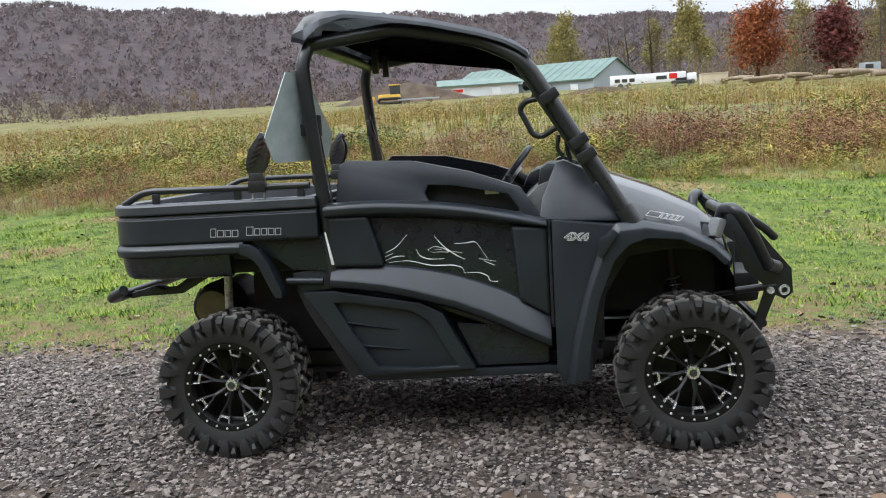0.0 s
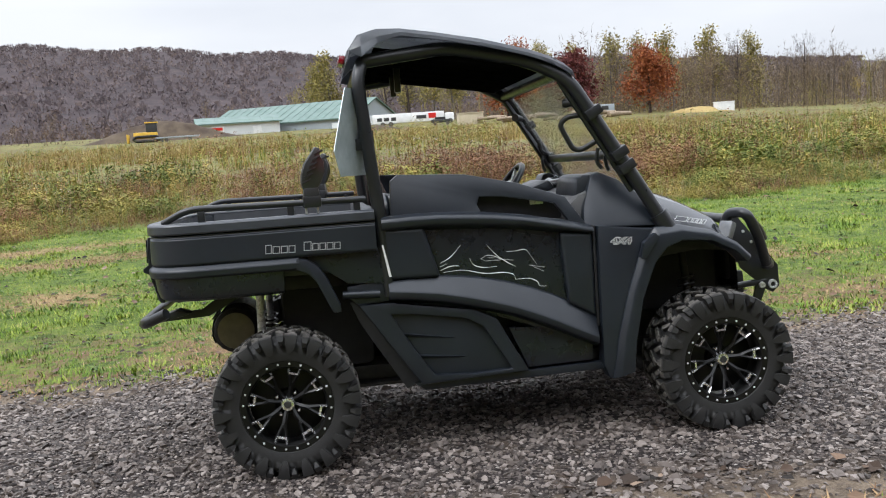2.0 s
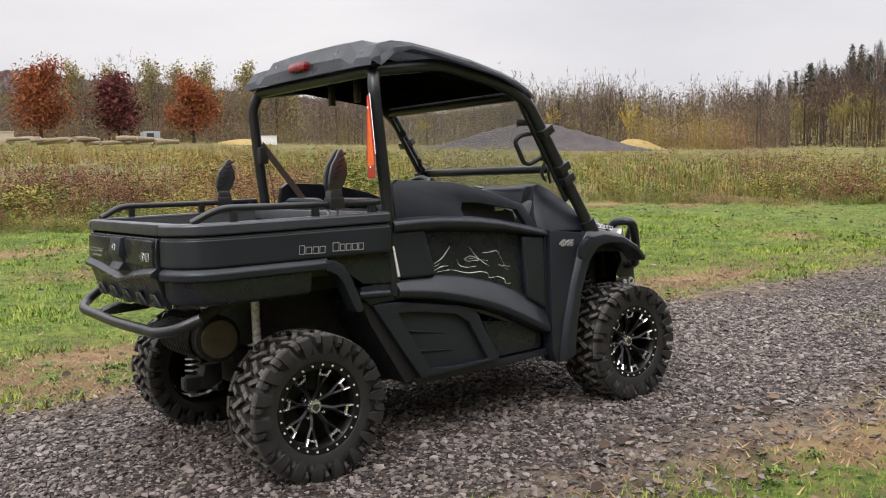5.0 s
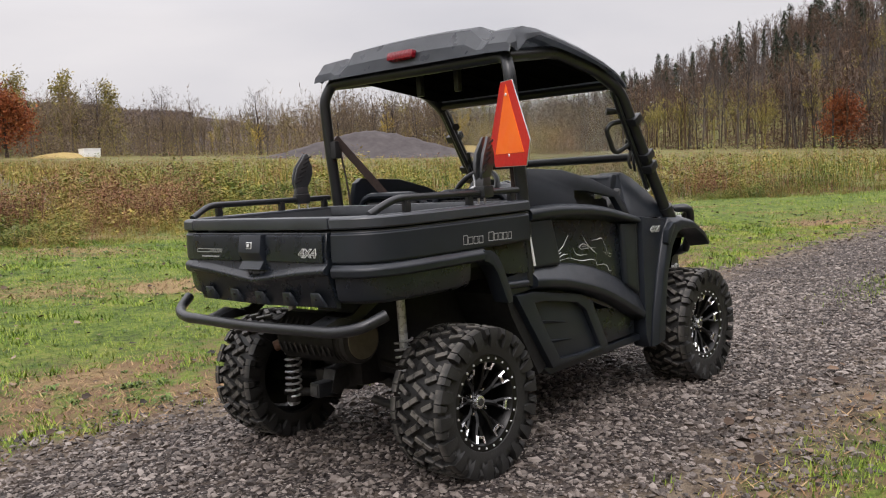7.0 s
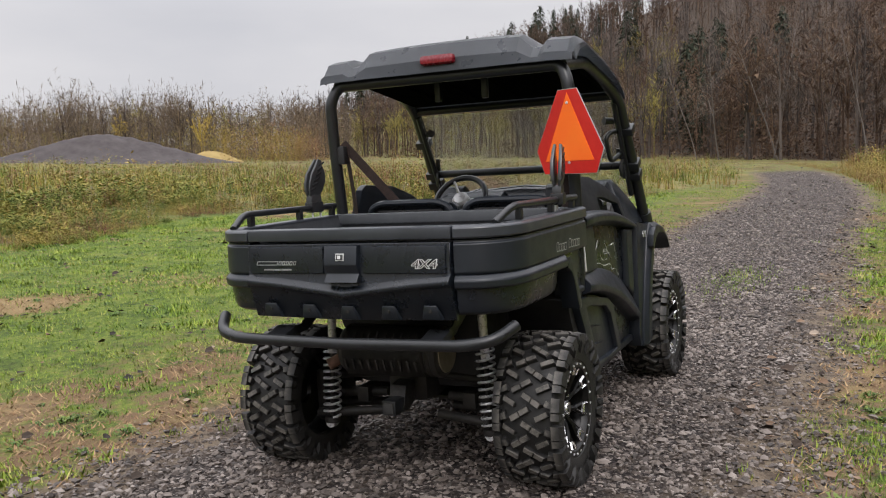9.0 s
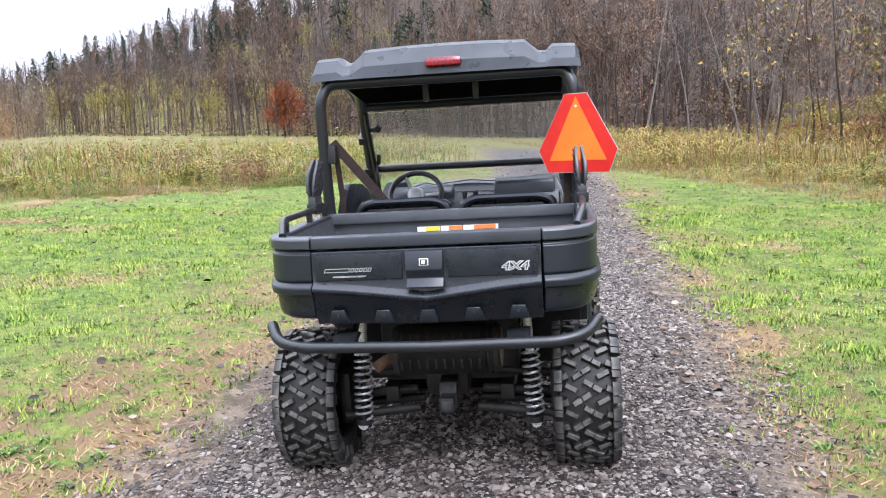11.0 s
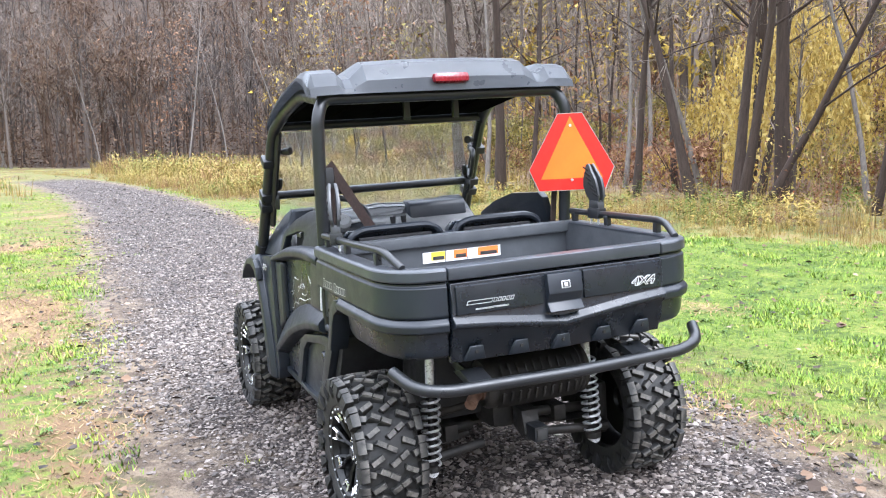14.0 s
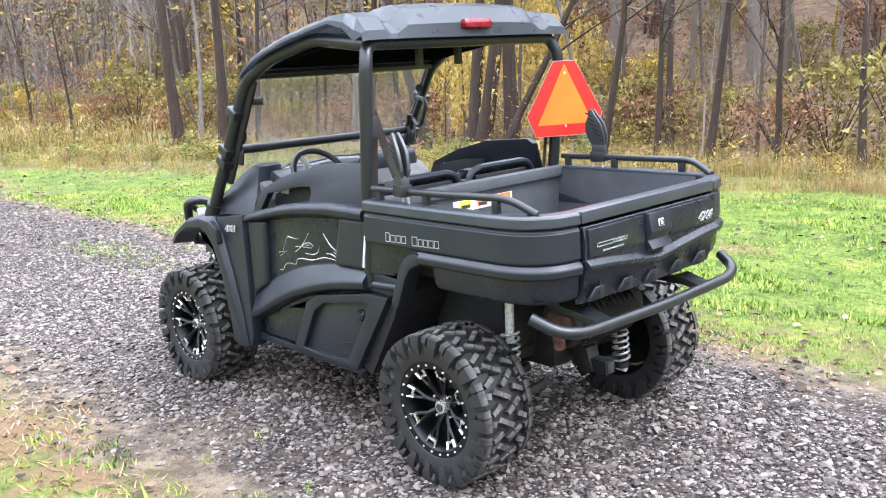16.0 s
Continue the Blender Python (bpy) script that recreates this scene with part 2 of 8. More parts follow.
M_LEAF_FALLEN = island("fallen_leaf", [(0.1, (0.018, 0.014, 0.011)), (0.5, (0.065, 0.040, 0.026)), (0.8, (0.19, 0.120, 0.075)), (0.97, (0.36, 0.30, 0.24))], 0.7, 2, 0.15)


def bark(name, lo, hi):
    m, nt, b = material(name)
    tc = nt.nodes.new("ShaderNodeTexCoord")
    mp = nt.nodes.new("ShaderNodeMapping")
    mp.inputs["Scale"].default_value = (8, 8, 1.2)
    nt.links.new(tc.outputs["Object"], mp.inputs[0])
    n = noise_node(nt, 2.0, 6, 0.7, mp.outputs[0])
    nt.links.new(ramp(nt, n, (0.3, lo), (0.7, hi)), b.inputs["Base Color"])
    b.inputs["Roughness"].default_value = 0.9
    bump(nt, b, n, 0.5, 0.03)
    return m


M_BARK = bark("dark_bark", (0.021, 0.0135, 0.010), (0.062, 0.040, 0.030))
M_BARK_GREY = bark("grey_bark", (0.085, 0.072, 0.063), (0.19, 0.165, 0.145))
M_TWIG = island("grey_brown_twigs", [(0.15, (0.095, 0.075, 0.063)), (0.5, (0.18, 0.148, 0.126)), (0.8, (0.30, 0.255, 0.222)), (0.95, (0.39, 0.342, 0.305))], 0.9, 0.3, 0.3)
M_TWIG_FAR = island("dark_far_twigs", [(0.15, (0.039, 0.031, 0.028)), (0.5, (0.073, 0.059, 0.052)), (0.85, (0.133, 0.110, 0.097))], 0.9, 0.06, 0.45)
M_TREELINE = island("autumn_tree_line", [(0.15, (0.070, 0.054, 0.043)), (0.45, (0.130, 0.098, 0.072)), (0.65, (0.20, 0.145, 0.085)), (0.85, (0.27, 0.20, 0.12))], 0.9, 0.05, 0.55)
M_RIDGE = island("far_ridge_trees", [(0.15, (0.075, 0.060, 0.066)), (0.5, (0.125, 0.100, 0.100)), (0.75, (0.17, 0.130, 0.115)), (0.95, (0.23, 0.18, 0.145))], 0.95, 0.012, 0.5)
M_LEAF_RUSSET = island("russet_leaves", [(0.15, (0.052, 0.031, 0.021)), (0.5, (0.092, 0.057, 0.038)), (0.85, (0.160, 0.104, 0.065))], 0.85, 0.1, 0.4)
M_LEAF_ORANGE = island("orange_leaves", [(0.1, (0.12, 0.028, 0.012)), (0.5, (0.24, 0.066, 0.020)), (0.95, (0.34, 0.13, 0.04))], 0.8, 0.5, 0.3)
M_LEAF_RED = island("dark_red_leaves", [(0.1, (0.050, 0.012, 0.012)), (0.5, (0.105, 0.024, 0.022)), (0.95, (0.17, 0.048, 0.035))], 0.8, 0.5, 0.3)
M_LEAF_YELLOW = island("yellow_leaves", [(0.1, (0.24, 0.16, 0.022)), (0.5, (0.43, 0.30, 0.048)), (0.95, (0.58, 0.45, 0.11))], 0.8, 0.5, 0.3)
M_WILLOW = island("willow_leaves", [(0.1, (0.37, 0.25, 0.05)), (0.5, (0.52, 0.38, 0.10)), (0.95, (0.66, 0.53, 0.20))], 0.8, 0.5, 0.3)
M_LEAF_OLIVE = island("olive_leaves", [(0.15, (0.11, 0.10, 0.026)), (0.5, (0.22, 0.185, 0.048)), (0.85, (0.36, 0.29, 0.09))], 0.8, 0.5, 0.3)
M_LEAF_BROWN = island("brown_leaves", [(0.15, (0.13, 0.058, 0.032)), (0.5, (0.25, 0.125, 0.068)), (0.85, (0.38, 0.225, 0.13))], 0.85, 0.5, 0.3)
M_NEEDLE = island("dark_needles", [(0.15, (0.012, 0.017, 0.010)), (0.5, (0.022, 0.029, 0.016)), (0.85, (0.042, 0.048, 0.028))], 0.85, 0.5, 0.3)


# worn and lush places of the lawn: centre, half width and half depth, how dry
LAWN_PATCHES = ((2.4, 1.65, 1.3, 0.40, 1.1), (0.25, 2.7, 0.8, 0.45, 1.6), (1.05, 2.35, 0.45, 0.3, 1.3), (2.5, 5.4, 0.8, 0.6, 1.4), (2.6, -1.8, 0.7, 0.3, 1.3), (4.7, -1.7, 0.9, 0.3, 1.3), (2.8, -3.5, 0.8, 0.5, 1.5),
                (6.7, -3.2, 1.4, 0.5, 1.4), (6.3, 2.1, 1.4, 0.5, 1.4), (1.4, -4.5, 0.6, 0.4, 1.3), (0.7, 1.7, 0.8, 0.4, 1.3), (0.5, -2.5, 1.6, 0.8, -1.6), (3.5, 3.6, 1.5, 0.7, -1.0), (5.0, -4.5, 5.0, 2.5, -0.8))


def ground_material():
    m, nt, b = material("ground")
    g = nt.nodes.new("ShaderNodeNewGeometry")
    pos = g.outputs["Position"]
    sep = nt.nodes.new("ShaderNodeSeparateXYZ")
    nt.links.new(pos, sep.inputs[0])
    x, y, z = sep.outputs
    bend = calc(nt, 'MAXIMUM', calc(nt, 'SUBTRACT', x, 15.0), 0.0)
    yy = calc(nt, 'SUBTRACT', y, calc(nt, 'MULTIPLY', calc(nt, 'POWER', bend, 2.0), 0.0036))
    fine = noise_node(nt, 90, 6, 0.7, pos)
    mid = noise_node(nt, 6, 5, 0.65, pos)
    big = noise_node(nt, 0.7, 5, 0.6, pos)
    wob = calc(nt, 'MULTIPLY', calc(nt, 'SUBTRACT', noise_node(nt, 1.7, 5, 0.65, pos), 0.5), 1.1)
    off = calc(nt, 'ADD', calc(nt, 'ABSOLUTE', calc(nt, 'ADD', yy, 0.1)), wob)
    road = calc(nt, 'SUBTRACT', 1.0, step(nt, off, 1.45, 1.75))
    farroad = step(nt, x, 39.0, 44.0)
    road = calc(nt, 'MULTIPLY', road, calc(nt, 'SUBTRACT', 1.0, farroad))
    pebble = nt.nodes.new("ShaderNodeTexVoronoi")
    pebble.inputs["Scale"].default_value = 62.0
    nt.links.new(pos, pebble.inputs["Vector"])
    hue = nt.nodes.new("ShaderNodeSeparateColor")
    nt.links.new(pebble.outputs["Color"], hue.inputs[0])
    c_road = ramp(nt, hue.outputs[0], (0.1, (0.022, 0.018, 0.017)), (0.5, (0.080, 0.065, 0.059)), (0.8, (0.165, 0.138, 0.125)), (0.97, (0.38, 0.34, 0.31)))
    c_road = mixc(nt, step(nt, pebble.outputs["Distance"], 0.35, 0.75), c_road, (0.022, 0.017, 0.016))
    c_road = mixc(nt, step(nt, mid, 0.50, 0.68), c_road, (0.085, 0.064, 0.049))
    c_road = mixc(nt, step(nt, off, 0.95, 1.5), c_road, mixc(nt, step(nt, mid, 0.4, 0.62), (0.085, 0.062, 0.044), (0.20, 0.155, 0.11)))
    tuft = noise_node(nt, 17, 6, 0.75, pos)
    c_lawn = ramp(nt, calc(nt, 'MULTIPLY_ADD', tuft, 0.6, calc(nt, 'MULTIPLY', noise_node(nt, 2.6, 4, 0.6, pos), 0.4)), (0.36, (0.020, 0.034, 0.008)), (0.46, (0.060, 0.096, 0.014)), (0.54, (0.120, 0.160, 0.024)), (0.66, (0.215, 0.190, 0.060)))

    def wave(fx, fy, ph, *more):
        v = calc(nt, 'ADD', calc(nt, 'MULTIPLY_ADD', x, fx, ph), calc(nt, 'MULTIPLY', y, fy))
        for amp, w in more:
            v = calc(nt, 'MULTIPLY_ADD', w, amp, v)
        return calc(nt, 'SINE', v)
    dry = calc(nt, 'MULTIPLY', wave(1.3, 0.0, 0.0, (0.7, wave(0.0, 1.1, 0.0)), (2.3, wave(0.31, 0.47, 0.0))), wave(0.5, 1.6, 0.0, (2.5, wave(0.41, -0.27, 0.0))))
    dry = calc(nt, 'MULTIPLY_ADD', calc(nt, 'MULTIPLY', wave(0.53, 0.0, 0.9), wave(0.4, 0.61, 2.0)), 0.55, dry)
    dry = calc(nt, 'ADD', dry, calc(nt, 'MULTIPLY', calc(nt, 'SUBTRACT', mid, 0.5), 2.4))
    for cx, cy, rx, ry, amp in LAWN_PATCHES:
        q = calc(nt, 'ADD', calc(nt, 'POWER', calc(nt, 'ABSOLUTE', calc(nt, 'MULTIPLY_ADD', x, 1 / rx, -cx / rx)), 2.0), calc(nt, 'POWER', calc(nt, 'ABSOLUTE', calc(nt, 'MULTIPLY_ADD', y, 1 / ry, -cy / ry)), 2.0))
        dry = calc(nt, 'MULTIPLY_ADD', calc(nt, 'MAXIMUM', calc(nt, 'SUBTRACT', 1.0, q), 0.0), amp, dry)
    c_lawn = mixc(nt, step(nt, dry, 0.55, 1.25), c_lawn, mixc(nt, step(nt, big, 0.4, 0.6), (0.150, 0.095, 0.046), (0.25, 0.180, 0.085)))
    c_lawn = mixc(nt, calc(nt, 'MULTIPLY', calc(nt, 'SUBTRACT', 1.0, step(nt, calc(nt, 'SUBTRACT', off, calc(nt, 'MULTIPLY', step(nt, y, -1.0, 1.0), 0.9)), 1.5, 3.0)), step(nt, mid, 0.40, 0.60)), c_lawn, (0.15, 0.095, 0.052))
    c_field = ramp(nt, noise_node(nt, 0.33, 9, 0.72, pos), (0.32, (0.070, 0.072, 0.018)), (0.44, (0.115, 0.070, 0.034)), (0.52, (0.110, 0.128, 0.032)), (0.60, (0.21, 0.165, 0.065)), (0.7, (0.11, 0.062, 0.030)))
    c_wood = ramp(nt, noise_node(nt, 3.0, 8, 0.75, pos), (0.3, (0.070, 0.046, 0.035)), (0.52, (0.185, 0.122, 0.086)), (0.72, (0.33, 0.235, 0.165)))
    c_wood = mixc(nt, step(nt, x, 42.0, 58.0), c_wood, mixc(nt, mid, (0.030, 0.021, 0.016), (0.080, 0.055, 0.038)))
    c_ridge = ramp(nt, noise_node(nt, 0.09, 14, 0.9, pos), (0.40, (0.018, 0.014, 0.017)), (0.52, (0.048, 0.034, 0.036)), (0.63, (0.095, 0.068, 0.060)))
    lim = calc(nt, 'SUBTRACT', 10.6, calc(nt, 'MULTIPLY', calc(nt, 'MAXIMUM', calc(nt, 'SUBTRACT', x, 12.0), 0.0), 0.66))
    lim = calc(nt, 'MAXIMUM', calc(nt, 'ADD', lim, calc(nt, 'MULTIPLY', calc(nt, 'COSINE', calc(nt, 'MULTIPLY', calc(nt, 'ADD', x, 1.0), 0.483)), 1.0)), 3.4)
    fl = step(nt, calc(nt, 'ADD', calc(nt, 'SUBTRACT', y, lim), wob), -0.4, 0.8)
    rim = calc(nt, 'MAXIMUM', calc(nt, 'SUBTRACT', 8.6, calc(nt, 'MULTIPLY', calc(nt, 'MAXIMUM', calc(nt, 'SUBTRACT', x, 2.0), 0.0), 0.33)), 1.9)
    fr = step(nt, calc(nt, 'ADD', calc(nt, 'SUBTRACT', calc(nt, 'MULTIPLY', yy, -1.0), rim), wob), -0.6, 0.7)
    c = mixc(nt, calc(nt, 'MAXIMUM', fl, fr), c_lawn, c_field)
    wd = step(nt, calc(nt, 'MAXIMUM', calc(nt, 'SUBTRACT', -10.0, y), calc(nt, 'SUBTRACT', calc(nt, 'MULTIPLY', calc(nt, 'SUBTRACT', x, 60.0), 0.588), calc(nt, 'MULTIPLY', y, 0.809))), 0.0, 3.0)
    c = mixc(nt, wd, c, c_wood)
    c = mixc(nt, step(nt, calc(nt, 'ADD', y, calc(nt, 'MULTIPLY', x, 0.3)), 170.0, 260.0), c, c_ridge)
    c = mixc(nt, road, c, c_road)
    nt.links.new(c, b.inputs["Base Color"])
    b.inputs["Roughness"].default_value = 0.9
    b.inputs["Specular IOR Level"].default_value = 0.25
    bump(nt, b, calc(nt, 'ADD', fine, calc(nt, 'MULTIPLY', calc(nt, 'SUBTRACT', 1.0, pebble.outputs["Distance"]), calc(nt, 'MULTIPLY', road, 0.8))), 0.7, 0.02)
    return m


M_GROUND = ground_material()
M_PILE = plain("heaped_gravel", (0.055, 0.047, 0.048), (0.085, 0.075, 0.074), 0.9, 0, 0.8, 0.6, 6, 0.2)
M_METALWALL = plain("painted_metal_wall", (0.27, 0.305, 0.335), (0.34, 0.375, 0.405), 0.5, 0, 0.4)
M_METALWALL_PALE = plain("pale_metal_wall", (0.58, 0.60, 0.60), (0.68, 0.70, 0.70), 0.5, 0, 0.4)
M_GREENROOF = plain("green_metal_roof", (0.080, 0.135, 0.115), (0.105, 0.165, 0.14), 0.55, 0.0, 0.3)
M_MACHINE = plain("machine_yellow", (0.55, 0.33, 0.03), (0.70, 0.44, 0.05), 0.5, 0, 2)
M_TAN = plain("tan_tarpaulin", (0.42, 0.36, 0.25), (0.52, 0.45, 0.33), 0.7, 0, 1.5)
M_LOG = bark("log_bark", (0.13, 0.09, 0.06), (0.34, 0.27, 0.19))
M_SOIL = plain("bare_soil", (0.05, 0.036, 0.027), (0.11, 0.085, 0.06), 0.95, 0, 0.7, 0.6, 5, 0.2)
M_DRYGRASS = plain("dry_grass_bank", (0.26, 0.18, 0.07), (0.38, 0.29, 0.12), 0.95, 0, 0.7, 0.6, 5, 0.2)


# ---- building helpers ----
def mesh_ob(name, bm, mat, smooth=40):
    me = bpy.data.meshes.new(name)
    bm.normal_update()
    bm.to_mesh(me)
    bm.free()
    me.materials.append(mat)
    if smooth:
        me.polygons.foreach_set("use_smooth", [True] * len(me.polygons))
        me.set_sharp_from_angle(angle=radians(smooth))
    return new(name, me)


def part(name, bm, mat, parent, label="", smooth=40):
    ob = mesh_ob(name, bm, mat, smooth)
    ob.parent = parent
    if label:
        tagged(ob, label)
    return ob


def thing(name, label, category, group="", kind="", at=None):
    ob = new(name)
    ob.empty_display_size = 0.2
    if at is not None:
        ob.matrix_world = at
    return tagged(ob, label, category, group, kind)


def add(bm, verts, faces):
    vs = [bm.verts.new(v) for v in verts]
    for f in faces:
        bm.faces.new([vs[i] for i in f])
    return vs


def loft(bm, rows, wrap=False, loop=False):
    """Skin between rows of points; wrap closes each row, loop joins the last row to the first."""
    n = len(rows[0])
    vs = [[bm.verts.new(p) for p in r] for r in rows]
    m = len(rows)
    for i in range(m if loop else m - 1):
        a, b = vs[i], vs[(i + 1) % m]
        for j in range(n if wrap else n - 1):
            k = (j + 1) % n
            bm.faces.new((a[j], a[k], b[k], b[j]))
    return vs


def cap(bm, ring):
    try:
        bm.faces.new(ring)
    except ValueError:
        pass


def fix(bm):
    bmesh.ops.recalc_face_normals(bm, faces=bm.faces)
    return bm


def soften(bm, w, seg=2):
    if w > 0:
        es = [e for e in bm.edges if len(e.link_faces) == 2 and e.calc_face_angle(0) > 0.35]
        bmesh.ops.bevel(bm, geom=es, offset=w, segments=seg, affect='EDGES', clamp_overlap=True, profile=0.6)
    return bm


def box(cx, cy, cz, sx, sy, sz, w=0.004, m=None, bm=None):
    b = bmesh.new()
    bmesh.ops.create_cube(b, size=1, matrix=Matrix.Diagonal((sx, sy, sz, 1)))
    soften(b, w)
    bmesh.ops.transform(b, matrix=Matrix.Translation((cx, cy, cz)) @ (m or Matrix()), verts=b.verts)
    return join(bm, b) if bm else b


def join(bm, b):
    me = bpy.data.meshes.new("tmp")
    b.to_mesh(me)
    b.free()
    bm.from_mesh(me)
    bpy.data.meshes.remove(me)
    return bm


def slab(pts, y0, y1, w=0.006, seg=2):
    """An outline in x and z, given depth from y0 to y1 (numbers, or functions of x and z)."""
    f0 = y0 if callable(y0) else (lambda x, z: y0)
    f1 = y1 if callable(y1) else (lambda x, z: y1)
    bm = bmesh.new()
    a = [bm.verts.new((x, f0(x, z), z)) for x, z in pts]
    b = [bm.verts.new((x, f1(x, z), z)) for x, z in pts]
    bm.faces.new(a)
    bm.faces.new(b)
    n = len(pts)
    for i in range(n):
        bm.faces.new((a[i], a[(i + 1) % n], b[(i + 1) % n], b[i]))
    fix(bm)
    return soften(bm, w, seg)


def ring_slab(pairs, y0, y1, w=0.008, dish=None):
    """A frame between matching outer and inner outlines in x and z."""
    bm = bmesh.new()
    n = len(pairs)
    f0 = y0 if callable(y0) else (lambda x, z: y0)
    f1 = y1 if callable(y1) else (lambda x, z: y1)
    fd = f0 if dish is None else (lambda x, z: dish)
    outer, inner = [q[0] for q in pairs], [q[1] for q in pairs]
    v = [[bm.verts.new((p[0], f(p[0], p[1]), p[1])) for p in col] for f, col in ((f0, outer), (fd, inner), (f1, outer), (f1, inner))]
    o0, i0, o1, i1 = v
    for k in range(n):
        j = (k + 1) % n
        bm.faces.new((o0[k], o0[j], i0[j], i0[k]))
        bm.faces.new((o1[k], o1[j], i1[j], i1[k]))
        bm.faces.new((o0[k], o0[j], o1[j], o1[k]))
        bm.faces.new((i0[k], i0[j], i1[j], i1[k]))
    fix(bm)
    return soften(bm, w)


def smooth_path(pts, rad=0.05, seg=5, closed=False):
    pts = [Vector(p) for p in pts]
    out = []
    n = len(pts)
    for i, p in enumerate(pts):
        if not closed and i in (0, n - 1):
            out.append(p)
            continue
        a, b = pts[i - 1] - p, pts[(i + 1) % n] - p
        r = min(rad, a.length * 0.45, b.length * 0.45)
        s, e = p + a.normalized() * r, p + b.normalized() * r
        for k in range(seg + 1):
            t = k / seg
            out.append(s * (1 - t) ** 2 + p * 2 * t * (1 - t) + e * t ** 2)
    return out


def tube(pts, r, seg=10, rad=0.05, closed=False, bm=None, flat=1.0):
    bm = bm or bmesh.new()
    path = smooth_path(pts, rad, 5, closed)
    n = len(path)
    rows = []
    up = None
    for i, p in enumerate(path):
        d = (path[(i + 1) % n] - path[i - 1]) if closed or 0 < i < n - 1 else (path[1] - path[0] if i == 0 else path[-1] - path[-2])
        d.normalize()
        if up is None:
            up = d.orthogonal().normalized()
        up = (up - d * up.dot(d)).normalized()
        side = d.cross(up)
        rr = r(i / (n - 1)) if callable(r) else r
        rows.append([p + (up * math.cos(a) + side * math.sin(a) * flat) * rr for a in (2 * math.pi * k / seg for k in range(seg))])
    vs = loft(bm, rows, True, closed)
    if not closed:
        cap(bm, vs[0][::-1])
        cap(bm, vs[-1])
    return fix(bm)


def lathe(profile, seg=48, bm=None, axis='y'):
    """Turn (radius, depth) about the y axis."""
    bm = bm or bmesh.new()
    rows = [[(r * math.cos(a), d, r * math.sin(a)) for a in (2 * math.pi * k / seg for k in range(seg))] for r, d in profile]
    loft(bm, rows, True)
    return fix(bm)


def mirrored(bm):
    b = bm.copy()
    for v in b.verts:
        v.co.y = -v.co.y
    bmesh.ops.reverse_faces(b, faces=b.faces)
    return b


def both(name, bm, mat, parent, label="", smooth=40):
    """The part on the vehicle's right side, and its twin on the left."""
    twin = mirrored(bm)
    return part(name, bm, mat, parent, label, smooth), part(name, twin, mat, parent, label, smooth)


def soup(name, verts, faces, mat, smooth=False, label="", category="", kind="stuff"):
    me = bpy.data.meshes.new(name)
    verts, faces = np.asarray(verts, np.float32), np.asarray(faces, np.int32)
    k = faces.shape[1]
    me.vertices.add(len(verts))
    me.vertices.foreach_set("co", verts.ravel())
    me.loops.add(faces.size)
    me.loops.foreach_set("vertex_index", faces.ravel())
    me.polygons.add(len(faces))
    me.polygons.foreach_set("loop_start", np.arange(0, faces.size, k, dtype=np.int32))
    me.polygons.foreach_set("use_smooth", np.full(len(faces), smooth))
    me.update(calc_edges=True)
    me.materials.append(mat)
    return tagged(new(name, me), label, category, "", kind)


def scatter(tv, tf, places, yaw, size, tilt=None, stretch=None):
    """Copies of a small template (verts, faces) merged into arrays."""
    n, k = len(places), len(tv)
    v = np.repeat(tv[None], n, 0) * size[:, None, None]
    if stretch is not None:
        v = v * stretch[:, None, :]
    if tilt is not None:
        ct, st = np.cos(tilt)[:, None], np.sin(tilt)[:, None]
        vy, vz = v[..., 1] * ct - v[..., 2] * st, v[..., 1] * st + v[..., 2] * ct
        v = np.stack([v[..., 0], vy, vz], -1)
    c, s = np.cos(yaw)[:, None], np.sin(yaw)[:, None]
    v = np.stack([v[..., 0] * c - v[..., 1] * s, v[..., 0] * s + v[..., 1] * c, v[..., 2]], -1) + places[:, None, :]
    f = tf[None] + (np.arange(n) * k)[:, None, None]
    return v.reshape(-1, 3), f.reshape(-1, tf.shape[1])


# ---- the land ----
rng = np.random.default_rng(7)


def sstep(v, lo, hi):
    t = np.clip((v - lo) / (hi - lo), 0, 1)
    return t * t * (3 - 2 * t)


def road_shift(x):
    return 0.0036 * np.maximum(x - 15, 0) ** 2


def field_edge(x):
    return np.maximum(10.6 - 0.66 * np.maximum(x - 12, 0) + np.cos((x + 1) * 0.483), 3.4 - 1.6 * sstep(x, 20, 28) + 0.6 * road_shift(x))


def bearing(x, y):
    return np.degrees(np.arctan2(y, x))


def hill_start(az):
    return np.interp(az, [-20, 5, 19, 28, 35, 37], [64, 68, 100, 122, 140, 4000])


def wood_depth(x, y):
    return np.maximum(-11.5 - y, np.hypot(x, y) - hill_start(bearing(x, y)))


